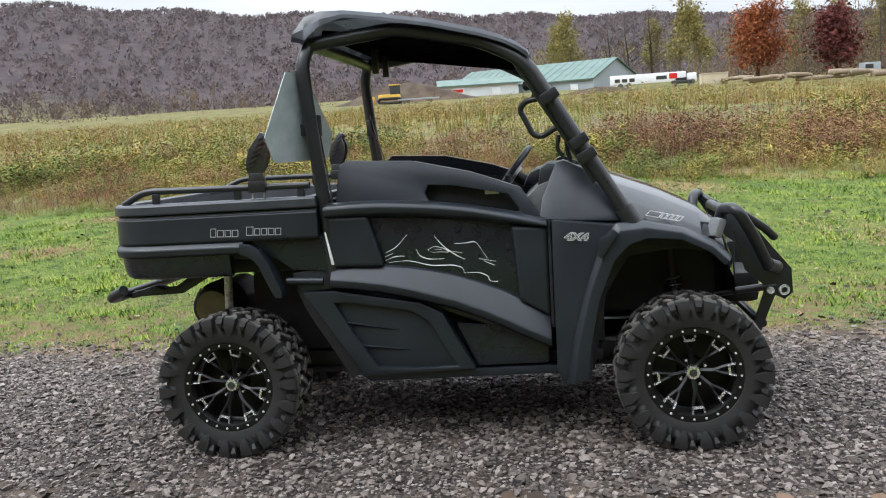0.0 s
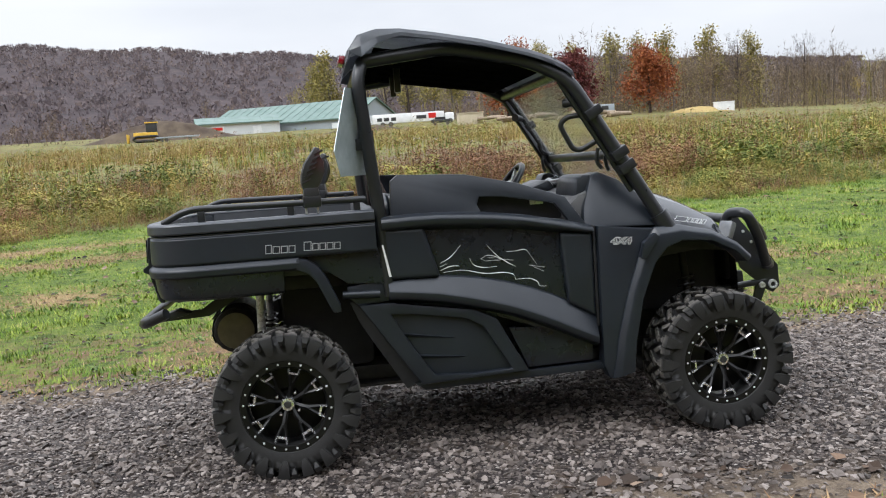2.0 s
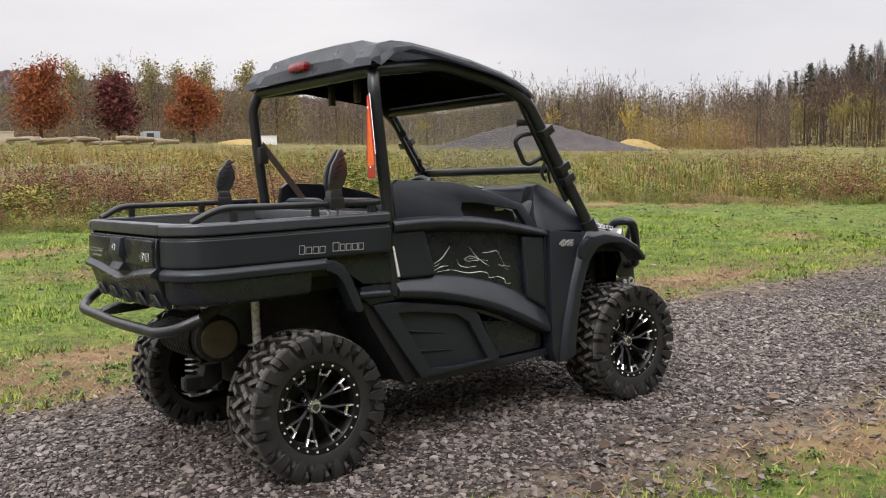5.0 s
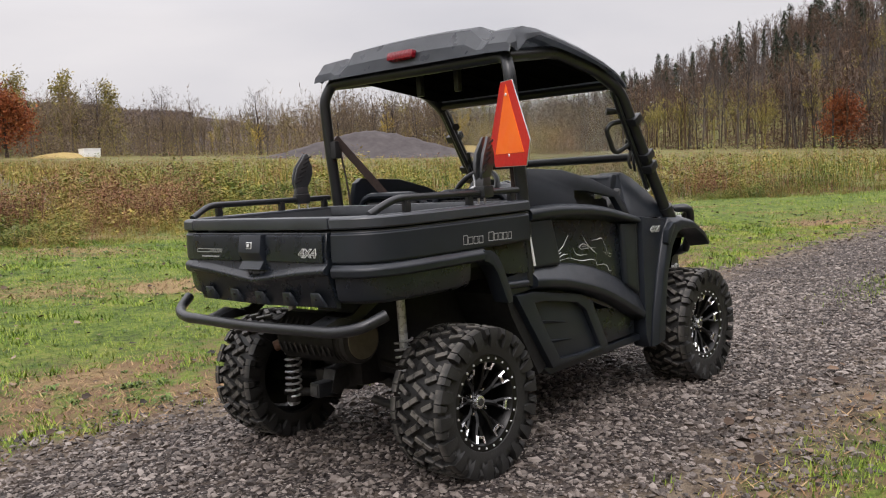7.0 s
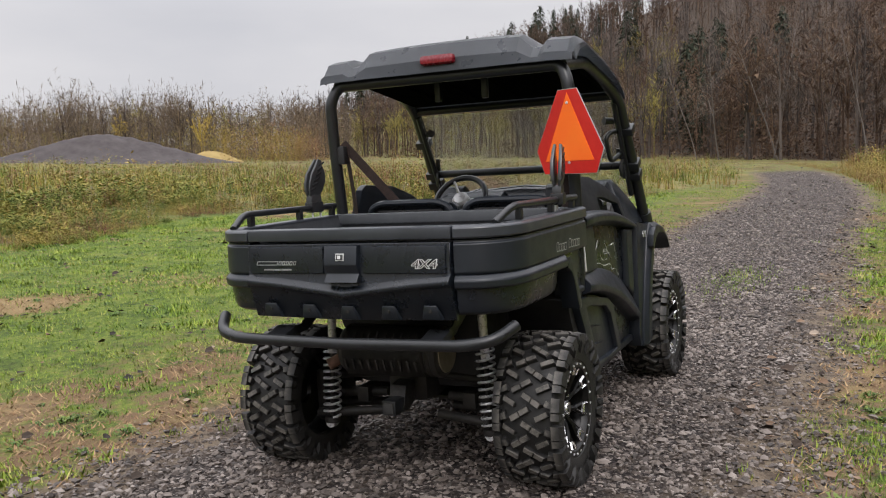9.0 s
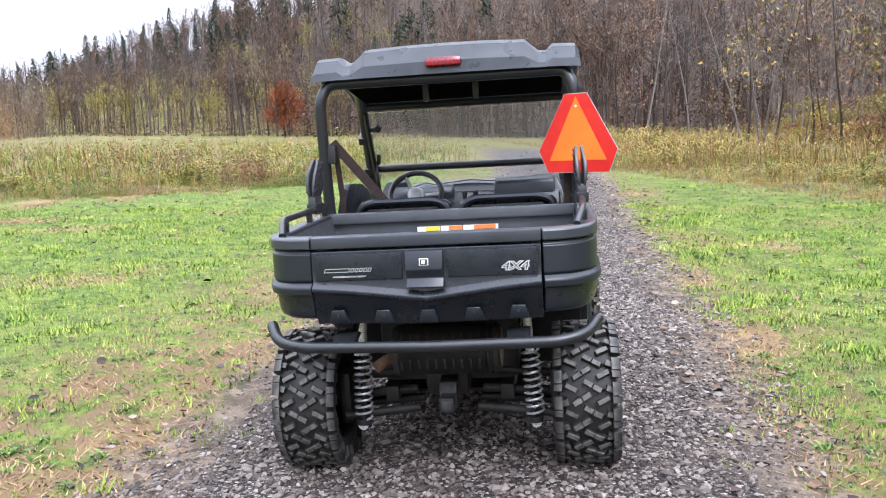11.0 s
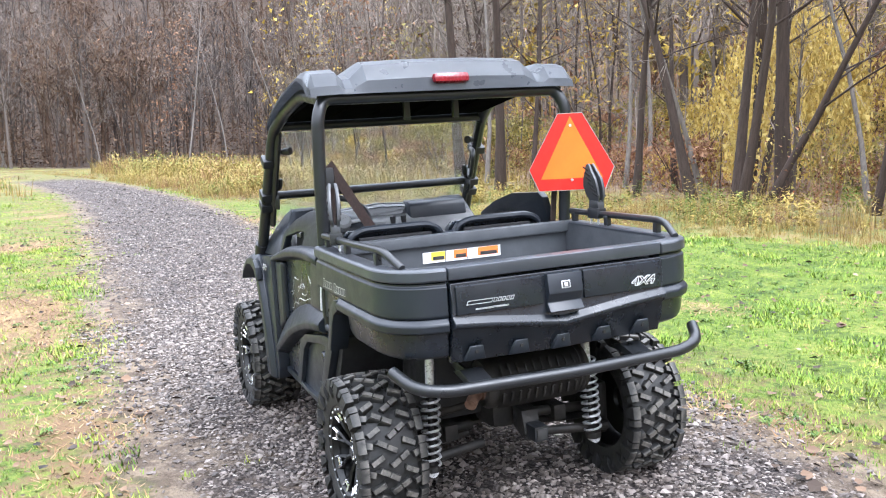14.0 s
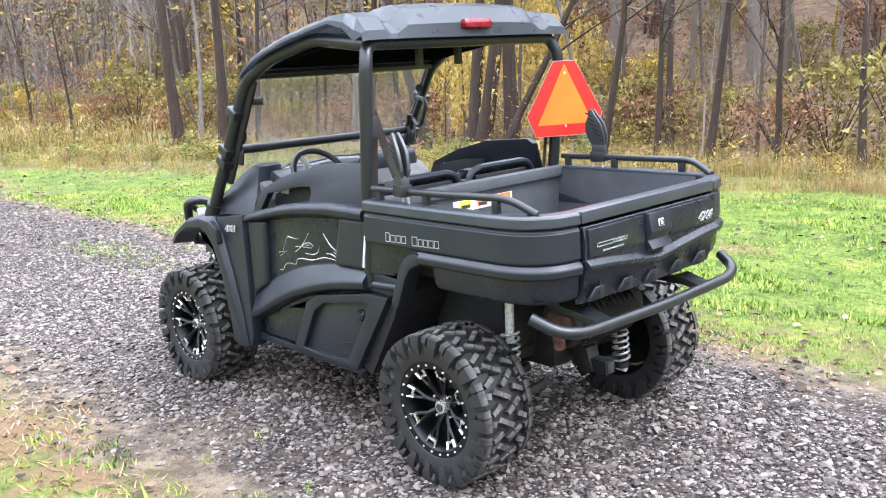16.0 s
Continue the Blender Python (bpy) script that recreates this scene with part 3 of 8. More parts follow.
def land(x, y):
    x, y = np.asarray(x, float), np.asarray(y, float)
    yy = y - road_shift(x)
    r = np.hypot(x, y)
    az = bearing(x, y)
    z = -0.05 * np.minimum(((yy + 0.55) / 1.3) ** 2, 1.1)
    rise = np.interp(az, [0, 20, 45, 60, 80, 130, 180], [0, 0.25, 0.55, 0.75, 1.0, 1.1, 1.0])
    z = z + 0.05 * sstep(y, 2.5, 5.0) + 0.034 * rise * np.clip(y - 3.5, 0, 150)
    tall1 = np.interp(az, [-180, -20, 5, 19, 26, 32, 36], [50, 50, 40, 24, 16, 8, 0])
    z = z + np.maximum(0.42 * np.clip(-11.5 - y - 3, 0, 100), tall1 * sstep(r - hill_start(az), 0, 130))
    tall = np.interp(az, [35, 60, 75, 82, 90, 100, 108, 125, 160, 180], [0, 37, 53, 60, 67, 77, 82, 98, 98, 60])
    z = z + tall * (1 + 0.02 * np.sin(az * 0.9) + 0.006 * np.sin(az * 7.3 + 1)) * sstep(r, 230, 780)
    z = z + 0.012 * np.sin(x * 2.1 + 0.4) * np.sin(y * 1.7) * sstep(np.abs(yy + 0.1), 1.4, 2.2)
    return z


def make_ground():
    na = 360
    rad = np.concatenate([[0.0], np.geomspace(0.12, 2600, 150)])
    a = np.arange(na) * 2 * np.pi / na
    X, Y = rad[:, None] * np.cos(a), rad[:, None] * np.sin(a)
    v = np.stack([X, Y, land(X, Y)], -1).reshape(-1, 3)
    i, j = np.meshgrid(np.arange(len(rad) - 1), np.arange(na), indexing="ij")
    k = (j + 1) % na
    f = np.stack([i * na + j, (i + 1) * na + j, (i + 1) * na + k, i * na + k], -1).reshape(-1, 4)
    return soup("ground", v, f, M_GROUND, True, "rough grass, gravel track and wooded hills in autumn", "ground", "structure")


make_ground()


def road_gravel():
    a5 = np.arange(5) * 2 * np.pi / 5
    iv = np.vstack([np.stack([np.cos(a5), np.sin(a5), 0.15 * np.cos(a5 * 2)], -1), [(0.25, 0.1, 0.85), (-0.1, 0.1, -0.8)], [(-0.35, -0.2, 0.7)]])
    fs = np.array([(0, 1, 5), (4, 0, 5), (1, 2, 5), (2, 7, 5), (7, 4, 5), (2, 3, 7), (3, 4, 7), (1, 0, 6), (2, 1, 6), (3, 2, 6), (4, 3, 6), (0, 4, 6)])
    n = 62000
    x = np.where(rng.random(n) < 0.8, rng.uniform(-3.8, 5.5, n), 5.5 + rng.exponential(6, n))
    y = rng.uniform(-1.95, 1.75, n) + road_shift(x)
    off = np.abs(y - road_shift(x) + 0.1) + 0.35 * np.sin(x * 1.9) * np.sin(x * 0.7 + y)
    keep = (off < 1.55 + 0.25 * rng.standard_normal(n)) & (rng.random(n) > 0.55 * sstep(off, 1.0, 1.5))
    x, y = x[keep], y[keep]
    n = len(x)
    size = 0.0055 + 0.0065 * rng.random(n) + 0.013 * rng.random(n) ** 4
    size *= 1 + 0.05 * np.maximum(x - 5, 0)
    st = np.stack([rng.uniform(0.8, 1.6, n), rng.uniform(0.6, 1.1, n), rng.uniform(0.6, 1.05, n)], -1)
    p = np.stack([x, y, land(x, y) + size * 0.25], -1)
    v, f = scatter(iv, fs, p, rng.uniform(0, 6.3, n), size, rng.uniform(-1.0, 1.0, n), st)
    v += rng.normal(0, 0.0016, v.shape)
    soup("gravel", v, f, M_STONE, False, "damp grey and brown crushed stone on the track", "gravel")


def blades(name, n, region, mat, hgt, wid, label, category, per=1, lean=0.9, clump=None):
    x, y, s = region(n)
    n = len(x)
    tv = np.array([(-1, 0, 0), (1, 0, 0), (0, 0.6, 1.0)], float)
    tv = tv * np.array([wid, hgt * lean, hgt])
    tf3 = np.array([(0, 1, 2)])
    p = np.stack([x, y, land(x, y) - 0.01], -1)
    v, f = scatter(tv, tf3, p, rng.uniform(0, 6.3, n), s)
    soup(name, v, f, mat, False, label, category)


def dryness(x, y):
    return (np.sin(1.3 * x + 0.7 * np.sin(1.1 * y) + 2.3 * np.sin(0.31 * x + 0.47 * y)) * np.sin(0.5 * x + 1.6 * y + 2.5 * np.sin(0.41 * x - 0.27 * y))
            + 0.55 * np.sin(0.53 * x + 0.9) * np.sin(0.4 * x + 0.61 * y + 2.0)
            + sum(amp * np.maximum(0, 1 - ((x - cx) / rx) ** 2 - ((y - cy) / ry) ** 2) for cx, cy, rx, ry, amp in LAWN_PATCHES))


def right_edge(x):
    """Where the mown grass ends towards the wood."""
    return road_shift(x) - np.maximum(8.6 - 0.33 * np.maximum(x - 2, 0), 1.9)


def lawn_places(m, spread=1.5):
    """Points over the mown grass on both sides, denser near the track."""
    x = np.where(rng.random(m) < 0.75, rng.uniform(-7, 12, m), rng.uniform(-14, 30, m))
    left = rng.random(m) < 0.60
    y = np.where(left, 1.40 + 9.5 * rng.random(m) ** spread, -1.55 - 7.4 * rng.random(m) ** spread) + road_shift(x)
    return x, y


def lawn_region(n):
    per = 7
    m = n // per
    x, y = lawn_places(m)
    bare = dryness(x, y) + 0.30 * rng.standard_normal(m) > 0.80
    keep = (~bare | (rng.random(m) < 0.18)) & (y < field_edge(x) + 0.6) & (y > right_edge(x) - 0.5)
    edge = np.minimum(np.abs(y - road_shift(x) - 1.40), np.abs(y - road_shift(x) + 1.55))
    keep &= rng.random(m) < np.clip(0.15 + edge * np.where(y > road_shift(x), 0.7, 2.0), 0, 1)
    x, y = x[keep], y[keep]
    big = rng.uniform(0.5, 1.2, len(x)) * (0.8 + 0.6 * sstep(dryness(2.3 * x + 3.1, 2.6 * y - 2.0), 0.0, 1.0)) * (1 + 0.02 * np.hypot(x, y))
    far = 0.034 + 0.003 * np.hypot(x, y)
    x = np.repeat(x, per) + np.repeat(far, per) * rng.standard_normal(per * len(far))
    y = np.repeat(y, per) + np.repeat(far, per) * rng.standard_normal(per * len(far))
    return x, y, np.repeat(big, per) * rng.uniform(0.6, 1.3, per * len(far))


road_gravel()
blades("lawn_grass", 640000, lawn_region, M_BLADE, 0.034, 0.0048, "short bright green grass beside the track", "grass", 1, 1.1)


def verge_region(n):
    m = n // 14
    x = rng.uniform(-3, 30, m)
    side = rng.random(m) < 0.5
    y = np.where(side, 1.4 + 0.3 * rng.standard_normal(m), -1.6 + 0.25 * rng.standard_normal(m)) + road_shift(x)
    x = np.repeat(x, 14) + 0.03 * rng.standard_normal(14 * m)
    y = np.repeat(y, 14) + 0.03 * rng.standard_normal(14 * m)
    k = np.sin(x * 2.7) + np.sin(x * 1.1 + 2) > 0.5
    x, y = x[k], y[k]
    for cx, cy, rx, ry, m in ((5.9, -0.55, 0.6, 0.16, 900), (0.95, -1.8, 0.35, 0.12, 500), (8.8, -1.65, 0.5, 0.15, 500)):
        x = np.append(x, cx + rx * rng.standard_normal(m))
        y = np.append(y, cy + ry * rng.standard_normal(m))
    return x, y, rng.uniform(0.6, 1.3, len(x))


blades("verge_grass", 9000, verge_region, M_BLADE, 0.042, 0.0038, "sparse grass tufts along the gravel edge", "grass")


def thatch_region(n):
    x, y = rng.uniform(-8, 16, n), np.where(rng.random(n) < 0.6, rng.uniform(1.3, 10, n), rng.uniform(-8, -1.5, n))
    k = dryness(x, y) + 0.25 * rng.standard_normal(n) > 0.5
    x, y = x[k], y[k]
    return x, y, rng.uniform(0.8, 2.0, len(x))


blades("dead_grass", 380000, thatch_region, M_THATCH, 0.018, 0.0042, "flattened dead straw in bare patches of the lawn", "grass", 1, 4.0)


def fallen_leaves():
    n = 5200
    x = rng.uniform(-6, 16, n)
    y = np.where(rng.random(n) < 0.5, 1.1 + 8.5 * rng.random(n) ** 1.3, -1.2 - 6 * rng.random(n) ** 1.3)
    tv = np.array([(-1, -0.6, 0), (0.2, -0.8, 0.25), (1.1, 0, 0.1), (0.2, 0.8, 0.3), (-0.9, 0.5, 0.15), (0, 0, 0.05)], float)
    tf = np.array([(0, 1, 5), (1, 2, 5), (2, 3, 5), (3, 4, 5), (4, 0, 5)])
    p = np.stack([x, y, land(x, y) + 0.02], -1)
    v, f = scatter(tv, tf, p, rng.uniform(0, 6.3, n), 0.008 + 0.012 * rng.random(n) + 0.022 * rng.random(n) ** 4, rng.uniform(-0.7, 0.7, n))
    soup("fallen_leaves", v, f, M_LEAF_FALLEN, False, "small curled brown leaves lying on the grass", "leaves")


fallen_leaves()


def weed_template(kind, seed, fine):
    """One clump, about one unit high. kind: leafy, dead, tuft, head."""
    r = np.random.default_rng(seed)
    vs, fs = [], []

    def tri(a, b, c):
        k = len(vs)
        vs.extend((a, b, c))
        fs.append((k, k + 1, k + 2))
    if kind == "tuft":
        for s in range(20 if fine else 9):
            az, ln = r.uniform(0, 6.28), r.uniform(0.5, 1.0)
            base = np.array([r.normal(0, 0.16), r.normal(0, 0.16), 0])
            out = np.array([math.cos(az), math.sin(az), 0]) * r.uniform(0.1, 0.45)
            w = np.array([-math.sin(az), math.cos(az), 0]) * (0.012 if fine else 0.022)
            mid = base + out * 0.35 + np.array([0, 0, ln * 0.7])
            tri(base - w, base + w, mid)
            tri(mid - w * 0.6, mid + w * 0.6, base + out + np.array([0, 0, ln * r.uniform(0.7, 1.0)]))
        return np.array(vs), np.array(fs)
    for s in range(6 if fine else 4):
        az, ln = r.uniform(0, 6.28), r.uniform(0.6, 1.0)
        base = np.array([r.normal(0, 0.2), r.normal(0, 0.2), 0])
        top = base + np.array([math.cos(az) * 0.22, math.sin(az) * 0.22, ln])
        w = np.array([-math.sin(az), math.cos(az), 0]) * 0.006
        if kind != "head" or fine:
            tri(base - w, base + w, top)
        if kind == "head":
            for k in range(9 if fine else 4):
                c = top + np.array([r.normal(0, 0.045), r.normal(0, 0.045), -r.random() * 0.14])
                q = r.normal(0, 0.013, (3, 3))
                tri(c + q[0], c + q[1], c + q[2])
            continue
        big = (1.0 if kind == "leafy" else 0.75) * (1.0 if fine else 0.85)
        for k in range((24 if kind == "leafy" else 20) if fine else 12):
            t = r.random() ** 0.7
            p = base + (top - base) * t
            a2 = r.uniform(0, 6.28)
            d = np.array([math.cos(a2), math.sin(a2), r.uniform(-0.5, 0.8)]) * r.uniform(0.045, 0.105) * big
            p = p + d * r.uniform(0, 0.8)
            ww = np.array([-d[1], d[0], r.normal(0, 0.03)]) * (0.28 if kind == "leafy" else 0.18)
            tri(p - ww, p + ww, p + d)
    return np.array(vs), np.array(fs)


def patch(x, y, k):
    return np.sin(x * 0.95 + 1.3 * k + 1.4 * np.sin(y * 0.63 + k)) * np.sin(y * 0.8 + 2.1 * k + 1.2 * np.sin(x * 0.61)) + 0.7 * np.sin(x * 0.27 + k * 2.2 + 0.8 * np.sin(y * 0.19)) * np.sin(y * 0.23 + k)


def weeds(name, n, mat, kind, seed, lo, hi, label, region, patchy=0.93):
    x, y = region(n)
    k = rng.random(len(x)) < 1 - patchy + patchy * sstep(patch(x, y, seed), 0.0, 0.26)
    x, y = x[k], y[k]
    inner = np.where(y > 0, y - field_edge(x), 3.0)
    far = np.hypot(x, y)
    s = rng.uniform(lo, hi, len(x)) * np.where(y > 0, 1.0, 0.45 + 0.55 * sstep(right_edge(x) - y, 0.0, 3.0)) * (0.30 + 0.70 * sstep(inner + rng.normal(0, 0.9, len(x)), -0.5, 4.5)) * (1 + 0.15 * sstep(far, 20, 24)) * (0.7 + 0.5 * sstep(patch(x, y, seed + 5), -0.6, 0.8)) * np.where(y > 0, 1 - 0.40 * sstep(far, 28, 60), 1.0)
    p = np.stack([x, y, land(x, y) - 0.03], -1)
    if kind == "head":
        near = far < 21
        p, s, far = p[near], s[near], far[near]
    else:
        s = s * (1 + 0.55 * sstep(far, 19, 26))
    vv, ff, off = [], [], 0
    for fine, sel in ((True, far < 21), (False, far >= 21)):
        if not sel.any():
            continue
        tv, tf = weed_template(kind, seed, fine)
        m = int(sel.sum())
        v, f = scatter(tv, tf, p[sel], rng.uniform(0, 6.3, m), s[sel], None, np.stack([np.full(m, 1.25), np.full(m, 1.25), rng.uniform(0.75, 1.1, m)], -1))
        vv.append(v)
        ff.append(f + off)
        off += len(v)
    soup(name, np.vstack(vv), np.vstack(ff), mat, False, label, "weeds")


def field_region(n):
    r = np.where(rng.random(n) < 0.62, 8 + 15 * rng.random(n), 22 + 58 * rng.random(n) ** 0.8)
    a = np.radians(rng.uniform(2, 150, n))
    x, y = r * np.cos(a), r * np.sin(a)
    y = np.where(y < field_edge(x) + 0.2, field_edge(x) - 0.4 + rng.exponential(1.6, n), y)
    k = (wood_depth(x, y) < 0) & ((np.abs(y - road_shift(x)) > 2.0) | (x > 42))
    return x[k], y[k]


def far_field_region(n):
    r, a = rng.uniform(24, 66, n), np.radians(rng.uniform(-2, 70, n))
    x, y = r * np.cos(a), r * np.sin(a)
    k = (wood_depth(x, y) < 0) & (y > field_edge(x)) & ((np.abs(y - road_shift(x)) > 2.0) | (x > 42))
    return x[k], y[k]


def dry_field_region(n):
    r, a = rng.uniform(38, 76, n), np.radians(rng.uniform(64, 128, n))
    x, y = r * np.cos(a), r * np.sin(a)
    k = wood_depth(x, y) < 0
    return x[k], y[k]


def bank_region(n):
    x = rng.uniform(-4, 60, n)
    y = right_edge(x) - rng.exponential(2.2 + 0.06 * np.maximum(x, 0), n)
    k = y > -16
    return x[k], y[k]


weeds("field_weeds_green", 13000, M_WEED_GREEN, "leafy", 1, 0.35, 0.72, "leafy green and yellow-green weeds in the overgrown field", field_region)
weeds("field_weeds_brown", 10500, M_WEED_BROWN, "dead", 2, 0.45, 0.9, "dead rusty brown weeds in the overgrown field", field_region)
weeds("field_weeds_gold", 1700, M_WEED_GOLD, "leafy", 11, 0.4, 0.8, "golden yellow weeds in the overgrown field", field_region)
weeds("far_field_brown", 2600, M_WEED_BROWN, "dead", 13, 0.3, 0.55, "brown weeds at the far end of the field", far_field_region, 0.8)
weeds("far_field_green", 3600, M_WEED_GREEN, "tuft", 14, 0.28, 0.5, "long green and yellow grass at the far end of the field", far_field_region, 0.6)
weeds("far_field_straw", 5200, M_WEED_STRAW, "tuft", 15, 0.30, 0.55, "tall dry golden grass at the far end of the field", dry_field_region, 0.55)
weeds("field_grass_straw", 2000, M_WEED_STRAW, "tuft", 3, 0.35, 0.75, "dry straw-coloured grass in the overgrown field", field_region, 0.6)
weeds("field_grass_green", 8500, M_WEED_GREEN, "tuft", 7, 0.25, 0.55, "long green grass in the overgrown field", field_region, 0.5)
weeds("field_seed_fluff", 650, M_FLUFF, "head", 8, 0.6, 1.0, "pale fluffy seed heads standing over the field", field_region)
weeds("field_seed_heads", 160, M_SEED, "head", 9, 0.5, 0.85, "dark dry seed heads standing over the field", field_region)
weeds("bank_grass_straw", 5200, M_WEED_STRAW, "tuft", 4, 0.30, 0.7, "dry pale grass at the edge of the woods", bank_region, 0.5)
weeds("bank_weeds_gold", 1500, M_WEED_GOLD, "leafy", 12, 0.35, 0.7, "yellow weeds at the edge of the woods", bank_region)
weeds("bank_weeds_brown", 2000, M_WEED_BROWN, "dead", 5, 0.4, 0.9, "dry brown weeds at the edge of the woods", bank_region)
weeds("bank_weeds_green", 2600, M_WEED_GREEN, "leafy", 6, 0.35, 0.7, "green weeds at the edge of the woods", bank_region)
weeds("bank_seed_fluff", 130, M_FLUFF, "head", 10, 0.6, 1.0, "pale seed heads at the edge of the woods", bank_region)


def rosettes():
    """Low broad-leaved weeds in the lawn."""
    n = 5200
    x = rng.uniform(-7, 15, n)
    y = np.where(rng.random(n) < 0.6, 1.5 + 8.5 * rng.random(n) ** 1.2, -1.7 - 6.0 * rng.random(n) ** 1.2) + road_shift(x)
    k = (rng.random(n) < 0.10 + 0.90 * sstep(dryness(1.7 * x + 5.0, 1.6 * y + 1.0), 0.2, 0.9)) & (y < field_edge(x) + 0.5)
    x, y = x[k], y[k]
    r = np.random.default_rng(21)
    vs, fs = [], []
    for i in range(22):
        a, ln = r.uniform(0, 6.28), r.uniform(0.5, 1.0)
        d = np.array([math.cos(a), math.sin(a), 0]) * ln
        w = np.array([-math.sin(a), math.cos(a), 0]) * ln * 0.16
        b = np.array([r.normal(0, 0.35), r.normal(0, 0.35), 0.02])
        m = b + d * 0.6 + np.array([0, 0, r.uniform(0.15, 0.5)])
        e = b + d + np.array([0, 0, r.uniform(0.05, 0.5)])
        q = len(vs)
        vs += [b, m - w, m + w, e]
        fs += [(q, q + 2, q + 1), (q + 1, q + 2, q + 3)]
    p = np.stack([x, y, land(x, y) - 0.004], -1)
    v, f = scatter(np.array(vs), np.array(fs), p, rng.uniform(0, 6.3, len(x)), rng.uniform(0.03, 0.075, len(x)))
    soup("lawn_weeds", v, f, M_BLADE_DARK, False, "low broad-leaved weeds in the short grass", "weeds")


rosettes()


# ---- the utility vehicle; x ahead, y to its left, from the ground under the rear axle ----
utv = thing("utility_vehicle", "matte black two-seat utility vehicle with cargo bed parked on gravel", "utility vehicle",
            at=Matrix.Translation((-0.008, -0.055, -0.0185)) @ pose(0, 0, 0, 0, 0, 0.8) @ pose(0, 0, 0, -1.7))

# cargo bed: a wall swept along a plan line, from the front corner round to the tailgate seam
BED_PLAN = [(0.43, -0.655), (0.20, -0.660), (-0.05, -0.662), (-0.36, -0.658), (-0.455, -0.625), (-0.515, -0.555), (-0.535, -0.452)]
BED_PLAN = [(p.x, p.y) for p in smooth_path([(x, y, 0) for x, y in BED_PLAN], 0.06, 4)]


def along(plan, profile, closed=False):
    """Rows of points: the profile's (out, z) set off square from each point of the plan line."""
    rows = []
    for i, (px, py) in enumerate(plan):
        a = Vector(plan[max(i - 1, 0)])
        b = Vector(plan[min(i + 1, len(plan) - 1)])
        d = (b - a).normalized()
        nrm = Vector((d.y, -d.x))
        if nrm.dot(Vector((px - 0.0, py))) < 0:
            nrm = -nrm
        rows.append([(px + nrm.x * o, py + nrm.y * o, z) for o, z in profile])
    return rows


def swept(plan, profile, ends=True):
    bm = bmesh.new()
    vs = loft(bm, along(plan, profile), True)
    if ends:
        cap(bm, vs[0])
        cap(bm, vs[-1][::-1])
    return fix(bm)


both("bed_side", soften(swept(BED_PLAN, [(-0.062, 1.055), (-0.004, 1.052), (-0.004, 1.043), (0.004, 1.036), (0.006, 0.935), (0.0, 0.925), (-0.05, 0.920), (-0.075, 0.92)]), 0.002, 1), M_PLASTIC, utv, "black moulded cargo bed side", 12)
LEDGE_PLAN = [(0.10, -0.662)] + [p for p in BED_PLAN if p[0] < 0.06]
both("bed_ledge", soften(swept(LEDGE_PLAN, [(-0.05, 0.924), (0.0, 0.924), (0.016, 0.909), (0.019, 0.901), (0.016, 0.880), (0.006, 0.872), (-0.05, 0.866), (-0.07, 0.88)]), 0.002, 1), M_PLASTIC, utv, "stepped ledge along the cargo bed", 12)
both("bed_rail_cap", soften(swept(BED_PLAN, [(-0.066, 1.098), (-0.058, 1.103), (-0.002, 1.103), (0.009, 1.095), (0.010, 1.060), (0.002, 1.055), (-0.062, 1.056)]), 0.003, 1), M_CAP, utv, "", 12)
both("bed_skirt", soften(swept([(p.x, p.y) for p in smooth_path([(0.03, -0.640, 0), (-0.05, -0.652, 0), (-0.33, -0.652, 0), (-0.44, -0.618, 0), (-0.50, -0.550, 0), (-0.522, -0.452, 0)], 0.06, 4)],
     [(0.012, 0.874), (0.004, 0.810), (-0.006, 0.784), (-0.026, 0.772), (-0.075, 0.772), (-0.07, 0.874)]), 0.003, 1), M_PLASTIC_SMOOTH, utv, "", 15)
ARCH = [(0.085, 0.918), (0.130, 0.912), (0.172, 0.886), (0.208, 0.830), (0.258, 0.705), (0.258, 0.678), (0.226, 0.678), (0.210, 0.71), (0.164, 0.815), (0.136, 0.850), (0.10, 0.868), (0.085, 0.870)]
both("bed_under_side", slab([(0.06, 0.935), (0.44, 0.935), (0.46, 0.78), (0.30, 0.79), (0.20, 0.86), (0.06, 0.87)], -0.625, -0.60, 0.003), M_PLASTIC_SMOOTH, utv)
both("wheel_arch_lip", slab(ARCH, -0.6800, -0.60, 0.006), M_PLASTIC, utv)
# bed tub
tub = bmesh.new()
loft(tub, [[(x, y, z) for x, y in ((-0.46, -0.40), (-0.38, -0.585), (0.40, -0.585), (0.40, 0.585), (-0.38, 0.585), (-0.46, 0.40))] for z in (0.84, 1.09)], True)
cap(tub, [v for v in tub.verts if v.co.z < 0.9])
fix(tub)
part("bed_tub", tub, M_BED, utv, "dark grey textured cargo bed liner")
part("bed_front_cap", box(0.405, 0, 1.078, 0.06, 1.20, 0.05, 0.008), M_BED, utv)
part("bed_floor_frame", box(-0.02, 0, 0.80, 0.86, 1.0, 0.06, 0.006), M_CHASSIS, utv)

# tailgate
YS = [-0.445, -0.44, -0.30, -0.15, -0.0, 0.15, 0.30, 0.44, 0.445]


def chev(y):
    return 0.868 + 0.048 * min(abs(y) / 0.40, 1)


